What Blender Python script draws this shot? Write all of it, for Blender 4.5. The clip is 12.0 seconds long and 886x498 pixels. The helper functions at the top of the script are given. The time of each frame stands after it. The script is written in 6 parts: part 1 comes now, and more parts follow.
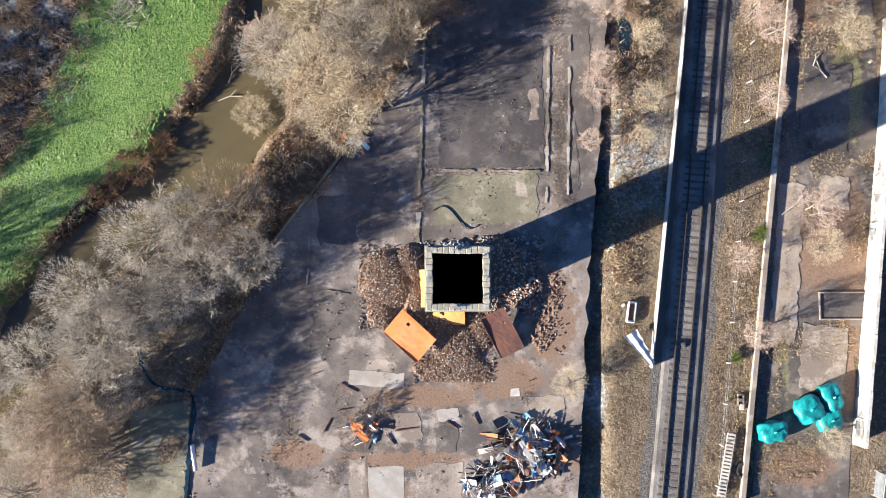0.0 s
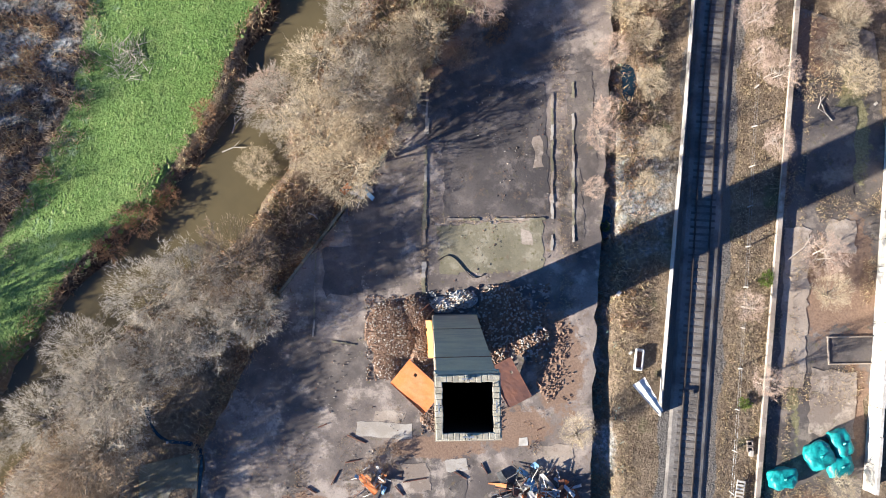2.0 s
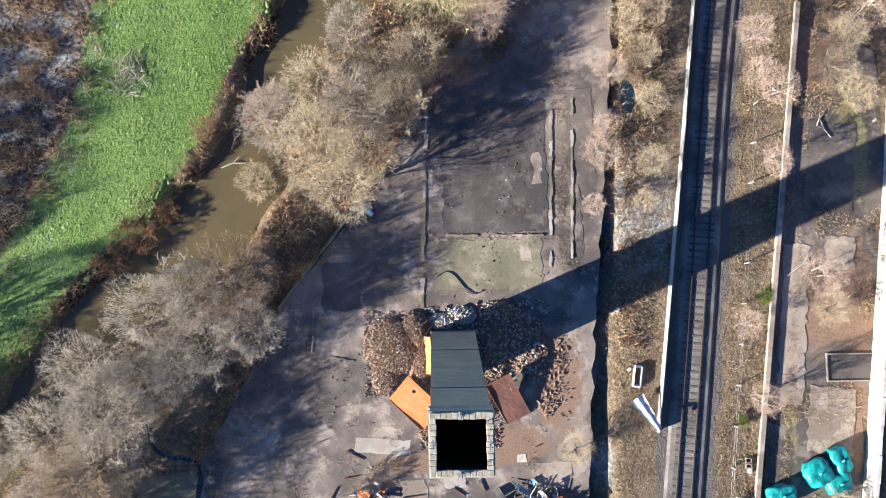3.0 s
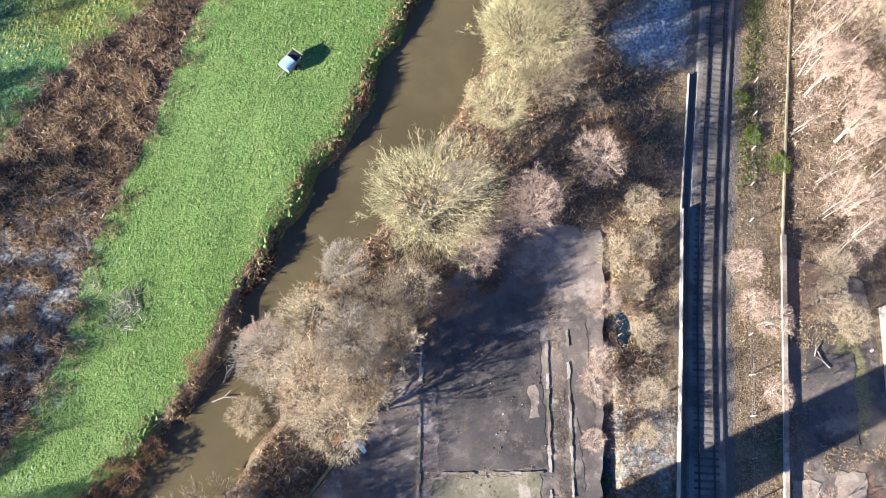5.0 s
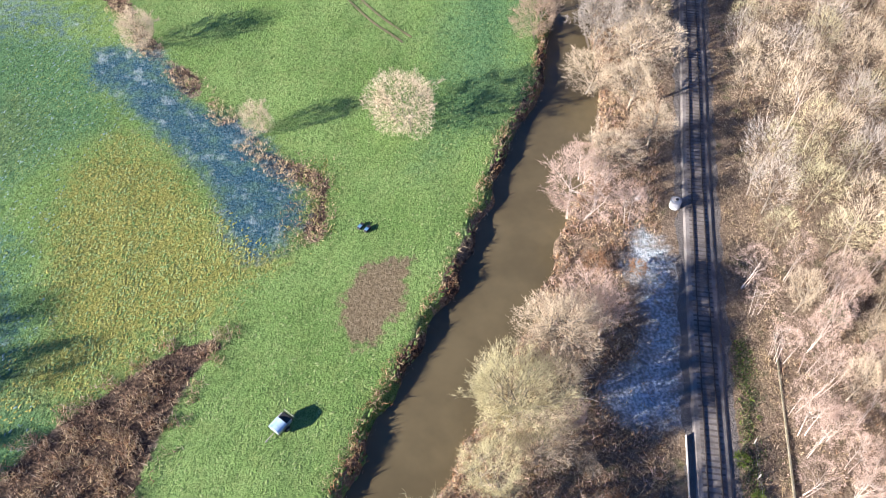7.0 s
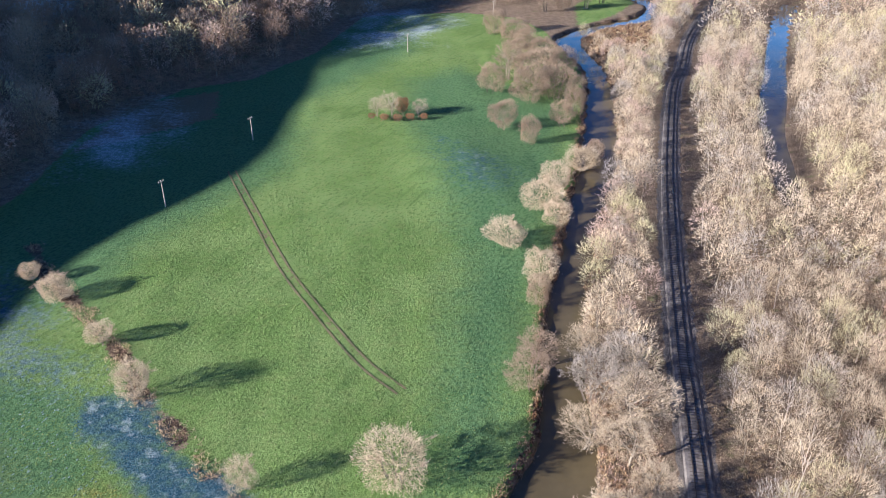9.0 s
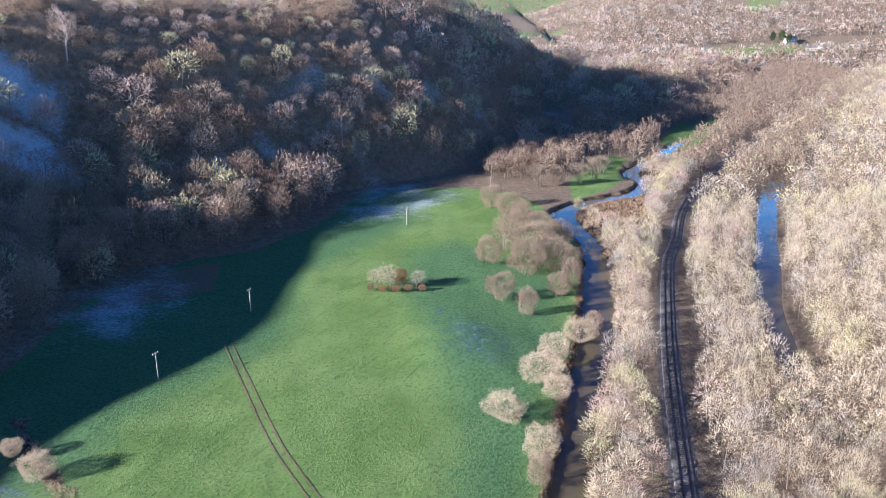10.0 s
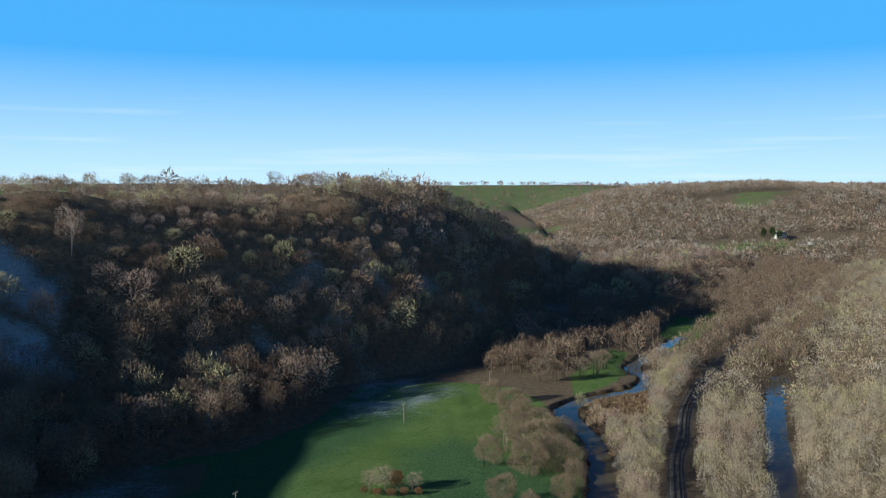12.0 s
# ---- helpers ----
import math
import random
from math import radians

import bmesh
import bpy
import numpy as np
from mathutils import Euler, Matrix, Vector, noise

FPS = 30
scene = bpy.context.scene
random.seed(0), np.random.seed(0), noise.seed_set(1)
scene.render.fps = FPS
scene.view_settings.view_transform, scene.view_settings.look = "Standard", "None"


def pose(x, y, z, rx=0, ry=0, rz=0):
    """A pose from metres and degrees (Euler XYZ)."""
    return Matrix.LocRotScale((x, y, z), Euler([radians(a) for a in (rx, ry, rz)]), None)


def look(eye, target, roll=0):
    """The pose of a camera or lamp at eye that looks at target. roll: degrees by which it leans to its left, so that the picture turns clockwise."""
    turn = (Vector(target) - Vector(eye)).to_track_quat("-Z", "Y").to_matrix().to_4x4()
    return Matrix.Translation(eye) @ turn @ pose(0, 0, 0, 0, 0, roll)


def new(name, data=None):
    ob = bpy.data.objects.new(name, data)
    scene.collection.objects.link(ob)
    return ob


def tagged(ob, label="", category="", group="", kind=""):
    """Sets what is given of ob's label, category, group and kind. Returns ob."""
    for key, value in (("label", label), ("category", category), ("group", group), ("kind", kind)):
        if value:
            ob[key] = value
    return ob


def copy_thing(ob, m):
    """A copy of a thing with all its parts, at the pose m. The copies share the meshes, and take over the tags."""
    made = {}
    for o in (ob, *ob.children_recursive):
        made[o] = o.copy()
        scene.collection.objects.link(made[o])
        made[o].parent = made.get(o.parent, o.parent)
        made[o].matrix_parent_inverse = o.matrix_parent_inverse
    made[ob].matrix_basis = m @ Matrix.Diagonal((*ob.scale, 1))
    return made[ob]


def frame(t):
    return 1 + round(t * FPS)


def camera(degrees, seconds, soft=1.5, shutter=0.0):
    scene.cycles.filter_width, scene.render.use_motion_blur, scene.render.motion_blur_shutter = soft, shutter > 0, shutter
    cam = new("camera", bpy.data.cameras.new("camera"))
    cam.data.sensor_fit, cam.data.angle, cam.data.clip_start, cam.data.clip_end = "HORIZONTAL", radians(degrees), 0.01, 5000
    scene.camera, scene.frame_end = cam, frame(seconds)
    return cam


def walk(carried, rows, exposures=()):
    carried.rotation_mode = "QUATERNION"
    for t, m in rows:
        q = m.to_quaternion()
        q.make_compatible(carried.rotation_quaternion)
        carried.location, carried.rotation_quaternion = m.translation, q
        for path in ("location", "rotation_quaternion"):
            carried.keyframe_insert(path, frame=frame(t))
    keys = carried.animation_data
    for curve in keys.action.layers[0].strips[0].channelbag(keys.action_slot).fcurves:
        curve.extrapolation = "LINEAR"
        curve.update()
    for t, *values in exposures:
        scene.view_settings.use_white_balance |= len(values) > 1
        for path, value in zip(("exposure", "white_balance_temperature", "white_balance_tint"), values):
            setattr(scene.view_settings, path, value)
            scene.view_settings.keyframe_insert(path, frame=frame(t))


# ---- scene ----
# ---------------------------------------------------------------- camera
cam = camera(56.7, 12.0, soft=1.0)
PATH = [
    (0, (0.119, -0.945, 83.44), (0.121, -0.838, 81.443), 0.7),
    (0.5, (0.095, -0.699, 83.496), (0.094, -0.591, 81.499), -0.6),
    (1, (0.012, -0.203, 83.461), (0.009, -0.096, 81.464), -1.5),
    (1.4, (0.01, 0.15, 83.461), (0.007, 0.257, 81.464), -1.5),
    (1.5, (0.061, 3.25, 83.484), (0.052, 3.36, 81.487), -5.9),
    (2, (-0.011, 4.089, 83.511), (-0.018, 4.196, 81.514), -4.9),
    (2.5, (0.26, 4.549, 83.457), (0.249, 4.661, 81.46), -6.7),
    (2.7, (0.31, 4.802, 83.525), (0.298, 4.915, 81.528), -7.1),
    (4.3, (0.33, 9.579, 83.786), (0.331, 9.854, 81.805), -1.4),
    (4.5, (0.427, 10.12, 83.771), (0.428, 10.468, 81.801), -1.3),
    (5, (0.62, 11.37, 83.71), (0.626, 11.902, 81.782), -0.8),
    (5.5, (0.642, 12.674, 83.872), (0.655, 13.385, 82.002), -0.4),
    (6, (0.817, 13.936, 84.074), (0.835, 14.822, 82.281), -0.4),
    (6.5, (1.236, 14.878, 84.146), (1.258, 15.936, 82.45), -0.5),
    (7, (1.724, 15.585, 84.211), (1.746, 16.81, 82.631), -0.6),
    (7.2, (1.808, 15.917, 84.224), (1.833, 17.205, 82.695), -0.6),
    (8.8, (2.781, 19.412, 84.843), (2.813, 21.113, 83.792), -0.1),
    (9, (2.996, 19.752, 84.936), (3.028, 21.495, 83.954), -0.1),
    (9.5, (3.218, 20.53, 85.034), (3.253, 22.363, 84.234), -0.1),
    (10, (3.196, 21.351, 85.293), (3.235, 23.256, 84.684), -0.0),
    (10.5, (3.434, 22.534, 85.317), (3.474, 24.49, 84.904), 0.0),
    (11, (3.688, 23.384, 85.485), (3.728, 25.373, 85.272), 0.1),
    (11.5, (3.714, 24.216, 85.664), (3.755, 26.21, 85.51), 0.1),
    (12, (3.906, 24.979, 85.7), (3.946, 26.972, 85.546), 0.1),
]
EXPOSURES = [(0.0, 1.92, 6200, 9), (4.4, 2.0, 6100, 9), (5.3, 2.2, 6050, 11), (7.5, 1.93, 6050, 17), (9.0, 1.62, 5800, 18), (9.6, 1.66, 5550, 18), (10.6, 1.74, 5450, 17), (11.0, 1.6, 5800, 22), (11.4, 1.1, 6200, 16), (11.8, 0.35, 6000, 6), (12.0, 0.12, 5900, 0)]
walk(cam, [(t, look(eye, target, roll)) for t, eye, target, roll in PATH], EXPOSURES)

# ---------------------------------------------------------------- light
SUN_EL, SUN_FROM = radians(17.5), Vector((-0.92, -0.39, 0)).normalized()
world = bpy.data.worlds.new("winter_sky")
scene.world = world
world.use_nodes = True
wn = world.node_tree
sky = wn.nodes.new("ShaderNodeTexSky")
sky.sky_type, sky.sun_disc = "NISHITA", False
sky.sun_elevation, sky.sun_rotation = SUN_EL, math.atan2(SUN_FROM.x, SUN_FROM.y)
sky.air_density, sky.dust_density, sky.ozone_density = 1.0, 0.0, 3.0
wn.nodes["Background"].inputs["Strength"].default_value = 0.066
tint = wn.nodes.new("ShaderNodeMix")
tint.data_type, tint.blend_type = "RGBA", "MULTIPLY"
tint.inputs[0].default_value, tint.inputs[7].default_value = 1.0, (0.27, 0.45, 0.74, 1)
wn.links.new(sky.outputs["Color"], tint.inputs[6])
coord = wn.nodes.new("ShaderNodeTexCoord")
flat = wn.nodes.new("ShaderNodeMapping")
flat.inputs["Scale"].default_value = (1.3, 1.3, 30.0)
streak = wn.nodes.new("ShaderNodeTexNoise")
streak.inputs["Scale"].default_value, streak.inputs["Detail"].default_value = 1.7, 5.0
height = wn.nodes.new("ShaderNodeSeparateXYZ")
low = wn.nodes.new("ShaderNodeMapRange")
thin_out = wn.nodes.new("ShaderNodeMapRange")
for node, values in ((low, (0.12, 0.02, 0.0, 1.0)), (thin_out, (0.55, 0.75, 0.0, 0.75))):
    for key, value in zip(("From Min", "From Max", "To Min", "To Max"), values):
        node.inputs[key].default_value = value
both = wn.nodes.new("ShaderNodeMath")
both.operation = "MULTIPLY"
cirrus = wn.nodes.new("ShaderNodeMix")
cirrus.data_type, cirrus.blend_type = "RGBA", "MIX"
cirrus.inputs[7].default_value = (12.5, 13.2, 14.0, 1)
wn.links.new(coord.outputs["Generated"], flat.inputs["Vector"])
wn.links.new(flat.outputs["Vector"], streak.inputs["Vector"])
wn.links.new(coord.outputs["Generated"], height.inputs[0])
wn.links.new(height.outputs["Z"], low.inputs["Value"])
wn.links.new(streak.outputs["Fac"], thin_out.inputs["Value"])
wn.links.new(low.outputs["Result"], both.inputs[0])
wn.links.new(thin_out.outputs["Result"], both.inputs[1])
wn.links.new(both.outputs[0], cirrus.inputs[0])
base = tint.outputs[2]
for top, bottom, most, shade in ((0.31, 0.2, 0.85, (1.75, 7.0, 14.6, 1)), (0.15, 0.0, 0.85, (11.0, 13.4, 15.2, 1))):
    ramp = wn.nodes.new("ShaderNodeMapRange")
    for key, value in zip(("From Min", "From Max", "To Min", "To Max"), (top, bottom, 0.0, most)):
        ramp.inputs[key].default_value = value
    haze = wn.nodes.new("ShaderNodeMix")
    haze.data_type, haze.inputs[7].default_value = "RGBA", shade
    wn.links.new(height.outputs["Z"], ramp.inputs["Value"])
    wn.links.new(ramp.outputs["Result"], haze.inputs[0])
    wn.links.new(base, haze.inputs[6])
    base = haze.outputs[2]
wn.links.new(base, cirrus.inputs[6])
wn.links.new(cirrus.outputs[2], wn.nodes["Background"].inputs["Color"])

sun_data = bpy.data.lights.new("sun", "SUN")
sun_data.energy, sun_data.angle, sun_data.color = 5.0, radians(0.6), (1.0, 0.91, 0.79)
sun = new("sun", sun_data)
sun.matrix_world = look(SUN_FROM * math.cos(SUN_EL) * 100 + Vector((0, 0, math.sin(SUN_EL) * 100)), (0, 0, 0))

# ---------------------------------------------------------------- materials


class Nodes:
    """A node material under construction."""

    def __init__(self, name, rough=0.9, metal=0.0, spec=0.3):
        self.mat = bpy.data.materials.new(name)
        self.mat.use_nodes = True
        self.t = self.mat.node_tree
        self.b = self.t.nodes["Principled BSDF"]
        self.b.inputs["Roughness"].default_value = rough
        self.b.inputs["Metallic"].default_value = metal
        self.b.inputs["Specular IOR Level"].default_value = spec
        self.space = self.t.nodes.new("ShaderNodeTexCoord").outputs["Object"]
        self.where = self.t.nodes.new("ShaderNodeNewGeometry").outputs["Position"]

    def put(self, value, socket):
        if hasattr(value, "is_linked"):
            self.t.links.new(value, socket)
        elif isinstance(value, tuple):
            socket.default_value = (*value, 1)[: len(socket.default_value)]
        else:
            socket.default_value = value

    def noise(self, scale, detail=4.0, rough=0.6, vec=None, stretch=None):
        n = self.t.nodes.new("ShaderNodeTexNoise")
        n.inputs["Scale"].default_value, n.inputs["Detail"].default_value, n.inputs["Roughness"].default_value = scale, detail, rough
        src = vec or self.where
        if stretch:
            m = self.t.nodes.new("ShaderNodeMapping")
            m.vector_type = "TEXTURE"
            m.inputs["Scale"].default_value, m.inputs["Rotation"].default_value = tuple(1 / v for v in stretch[0]), (0, 0, radians(stretch[1]))
            self.t.links.new(src, m.inputs["Vector"])
            src = m.outputs["Vector"]
        self.t.links.new(src, n.inputs["Vector"])
        return n.outputs["Fac"]

    def cells(self, scale, feature="F1", vec=None):
        n = self.t.nodes.new("ShaderNodeTexVoronoi")
        n.feature, n.inputs["Scale"].default_value = feature, scale
        self.t.links.new(vec or self.where, n.inputs["Vector"])
        return n.outputs["Distance"]

    def ramp(self, fac, lo, hi, a=0.0, b=1.0):
        n = self.t.nodes.new("ShaderNodeMapRange")
        n.interpolation_type = "SMOOTHSTEP"
        for key, v in (("From Min", lo), ("From Max", hi), ("To Min", a), ("To Max", b)):
            n.inputs[key].default_value = v
        self.put(fac, n.inputs["Value"])
        return n.outputs["Result"]

    def math(self, op, a, b=0.0):
        n = self.t.nodes.new("ShaderNodeMath")
        n.operation = op
        self.put(a, n.inputs[0]), self.put(b, n.inputs[1])
        return n.outputs[0]

    def mix(self, fac, a, b, how="MIX"):
        n = self.t.nodes.new("ShaderNodeMix")
        n.data_type, n.blend_type = "RGBA", how
        self.put(fac, n.inputs[0]), self.put(a, n.inputs[6]), self.put(b, n.inputs[7])
        return n.outputs[2]

    def attr(self, name):
        n = self.t.nodes.new("ShaderNodeAttribute")
        n.attribute_name = name
        s = self.t.nodes.new("ShaderNodeSeparateColor")
        self.t.links.new(n.outputs["Color"], s.inputs[0])
        return s.outputs

    def random(self):
        return self.t.nodes.new("ShaderNodeObjectInfo").outputs["Random"]

    def island(self):
        return self.t.nodes.new("ShaderNodeNewGeometry").outputs["Random Per Island"]

    def bump(self, height, strength, distance):
        n = self.t.nodes.new("ShaderNodeBump")
        n.inputs["Strength"].default_value, n.inputs["Distance"].default_value = strength, distance
        self.t.links.new(height, n.inputs["Height"])
        if self.b.inputs["Normal"].is_linked:
            self.t.links.new(self.b.inputs["Normal"].links[0].from_socket, n.inputs["Normal"])
        self.t.links.new(n.outputs[0], self.b.inputs["Normal"])

    def done(self, colour, rough=None):
        self.put(colour, self.b.inputs["Base Color"])
        if rough is not None:
            self.put(rough, self.b.inputs["Roughness"])
        return self.mat


def two_tone(name, a, b, scale=0.6, rough=0.9, metal=0.0, fine=12.0, bump=0.02, spec=0.3, vary=0.0):
    """A surface between two colours, with stains and grain."""
    n = Nodes(name, rough, metal, spec)
    c = n.mix(n.ramp(n.noise(scale), 0.35, 0.65), a, b)
    c = n.mix(n.ramp(n.noise(fine), 0.3, 0.8, 0.0, 0.35), c, tuple(0.5 * v for v in a))
    if vary:
        c = n.mix(n.ramp(n.random(), 0, 1, 0.0, vary), c, tuple(0.45 * v for v in b))
    n.bump(n.noise(fine), 0.5, bump)
    return n.done(c)


def twig_material(name, a, b):
    """Bare twigs: colour wanders from tree to tree and twig to twig."""
    n = Nodes(name, 0.85, 0, 0.15)
    c = n.mix(n.random(), a, b)
    c = n.mix(n.ramp(n.island(), 0.0, 1.0, 0.0, 0.35), c, tuple(0.6 * v for v in b))
    c = n.mix(n.ramp(n.noise(0.12), 0.4, 0.7, 0.0, 0.4), c, tuple(min(1, 1.25 * v) for v in a))
    thin = n.t.nodes.new("ShaderNodeBsdfTranslucent")
    both = n.t.nodes.new("ShaderNodeMixShader")
    both.inputs[0].default_value = 0.36
    n.put(c, thin.inputs["Color"])
    n.t.links.new(n.b.outputs[0], both.inputs[1])
    n.t.links.new(thin.outputs[0], both.inputs[2])
    n.t.links.new(both.outputs[0], n.t.nodes["Material Output"].inputs["Surface"])
    return n.done(c)


def ground_material():
    n = Nodes("ground_cover", 0.95, 0, 0.15)
    a, b = n.attr("cover"), n.attr("soil")
    broad, mid, fine, grit = n.noise(0.05), n.noise(0.45), n.noise(2.6, 5), n.noise(14, 3)
    edge = n.math("ADD", n.math("MULTIPLY", n.math("SUBTRACT", n.noise(0.8, 6), 0.5), 0.9), n.math("MULTIPLY", n.math("SUBTRACT", n.noise(0.11, 5, 0.65), 0.5), 0.8))

    def mask(socket, lo=0.4, hi=0.6):
        return n.ramp(n.math("ADD", socket, edge), lo, hi)

    litter = n.mix(n.ramp(mid, 0.35, 0.65), (0.145, 0.105, 0.07), (0.235, 0.175, 0.118))
    litter = n.mix(n.ramp(fine, 0.45, 0.75), litter, (0.35, 0.27, 0.185))
    litter = n.mix(n.ramp(grit, 0.55, 0.8, 0, 0.6), litter, (0.06, 0.045, 0.03))
    litter = n.mix(n.ramp(n.noise(0.25), 0.55, 0.75, 0, 0.6), litter, (0.12, 0.14, 0.05))
    tussock = n.noise(2.0, 5, 0.7, stretch=((1.0, 0.5, 1.0), -30))
    grass = n.mix(n.ramp(broad, 0.35, 0.65), (0.13, 0.225, 0.055), (0.185, 0.285, 0.085))
    grass = n.mix(n.ramp(mid, 0.4, 0.75, 0, 0.55), grass, (0.205, 0.26, 0.085))
    grass = n.mix(n.ramp(tussock, 0.50, 0.64, 0, 0.7), grass, (0.06, 0.115, 0.025))
    grass = n.mix(n.ramp(n.noise(7.0, 3), 0.5, 0.8, 0, 0.5), grass, (0.26, 0.34, 0.11))
    streak = n.noise(0.5, 4, 0.5, stretch=((1.0, 0.12, 1.0), -30))
    grass = n.mix(n.ramp(streak, 0.55, 0.72, 0, 0.45), grass, (0.075, 0.15, 0.035))
    moss = n.mix(n.ramp(fine, 0.35, 0.7), (0.19, 0.195, 0.042), (0.30, 0.27, 0.075))
    moss = n.mix(n.ramp(tussock, 0.48, 0.62, 0, 0.75), moss, (0.085, 0.12, 0.03))
    grass = n.mix(n.ramp(n.math("ADD", a[2], edge), 0.25, 0.75, 0, 0.95), grass, moss)
    rime = n.mix(n.ramp(fine, 0.35, 0.7), (0.30, 0.39, 0.42), (0.70, 0.76, 0.79))
    # pond ice tone, which also colours painted shade on the field
    ice_shade = n.mix(n.ramp(fine, 0.4, 0.75), (0.018, 0.07, 0.105), (0.11, 0.19, 0.215))
    ice_shade = n.mix(n.ramp(n.noise(0.35, 6, 0.7), 0.52, 0.66, 0, 0.75), ice_shade, (0.30, 0.37, 0.38))
    mud = n.mix(n.ramp(fine, 0.35, 0.7), (0.15, 0.115, 0.065), (0.24, 0.19, 0.115))
    reed = n.mix(n.ramp(fine, 0.4, 0.7), (0.05, 0.034, 0.024), (0.20, 0.135, 0.085))
    stone = n.mix(n.ramp(grit, 0.35, 0.65), (0.085, 0.075, 0.066), (0.25, 0.225, 0.20))
    # darker blue-green: dewy grass, and shade painted over the western field
    dew_shade = n.ramp(n.math("ADD", n.attr("wet_shade")[1], n.math("MULTIPLY", edge, 0.6)), 0.25, 0.9, 0, 0.74)
    grass = n.mix(dew_shade, grass, n.mix(n.ramp(tussock, 0.42, 0.6), (0.085, 0.19, 0.085), (0.035, 0.10, 0.05)))
    c = n.mix(mask(a[0]), litter, grass)
    c = n.mix(mask(b[1]), c, reed)
    c = n.mix(mask(b[0]), c, mud)
    c = n.mix(n.math("MULTIPLY", n.ramp(n.math("ADD", a[1], edge), 0.25, 0.95), n.ramp(fine, 0.25, 0.6, 0.55, 1.0)), c, rime)
    c = n.mix(n.math("MULTIPLY", n.ramp(n.math("ADD", n.attr("wet_shade")[0], edge), 0.25, 0.8), n.ramp(mid, 0.3, 0.6, 0.7, 1.0)), c, ice_shade)
    c = n.mix(mask(b[2], 0.45, 0.55), c, stone)
    n.bump(tussock, 1.0, 0.75)
    n.bump(n.noise(5.0, 4), 0.9, 0.20)
    n.bump(grit, 0.6, 0.03)
    return n.done(c)


def stained(name, dark, mid_tone, pale, moss=0.6, zones=False):
    """Worn paving: damp, dusty and mossy patches at several sizes."""
    n = Nodes(name, 0.85, 0, 0.3)
    warp = n.noise(0.9, 6, 0.65)
    broad, mid, fine = n.noise(0.10, 6, 0.62), n.noise(0.42, 7, 0.65), n.noise(5, 5, 0.7)
    c = n.mix(n.ramp(broad, 0.40, 0.60), dark, mid_tone)
    c = n.mix(n.ramp(mid, 0.50, 0.64, 0, 0.85), c, pale)
    c = n.mix(n.ramp(n.noise(0.17, 7, 0.68), 0.54, 0.66, 0, 0.75), c, tuple(0.45 * v for v in dark))
    c = n.mix(n.ramp(n.noise(1.3, 7, 0.7), 0.56, 0.68, 0, moss), c, (0.12, 0.105, 0.045))
    c = n.mix(n.ramp(warp, 0.57, 0.70, 0, 0.6), c, (0.17, 0.115, 0.075))
    c = n.mix(n.ramp(fine, 0.48, 0.75, 0, 0.45), c, tuple(0.5 * v for v in dark))
    c = n.mix(n.ramp(n.noise(2.2, 6, 0.75), 0.60, 0.70, 0, 0.5), c, tuple(min(0.8, 1.3 * v) for v in pale))
    if zones:
        area = n.attr("stain")
        ragged = n.math("MULTIPLY", n.math("SUBTRACT", n.noise(0.9, 8, 0.72), 0.5), 1.5)
        for k, tone in enumerate((n.mix(n.ramp(fine, 0.35, 0.65), (0.17, 0.105, 0.07), (0.27, 0.175, 0.115)), n.mix(n.ramp(mid, 0.35, 0.65), (0.07, 0.06, 0.055), (0.13, 0.11, 0.097)), n.mix(n.ramp(fine, 0.35, 0.65), (0.15, 0.14, 0.06), (0.27, 0.24, 0.13)))):
            c = n.mix(n.ramp(n.math("ADD", area[k], ragged), 0.42, 0.62, 0, 0.9), c, tone)
    n.bump(fine, 0.7, 0.03)
    return n.done(c)


def water_material(name, colour):
    n = Nodes(name, 0.06, 0, 0.5)
    n.b.inputs["IOR"].default_value = 1.33
    c = n.mix(n.ramp(n.noise(0.12), 0.35, 0.7), colour, tuple(1.35 * v for v in colour))
    n.bump(n.noise(1.4, 3, stretch=((1.0, 0.5, 1.0), 25)), 0.12, 0.05)
    return n.done(c)


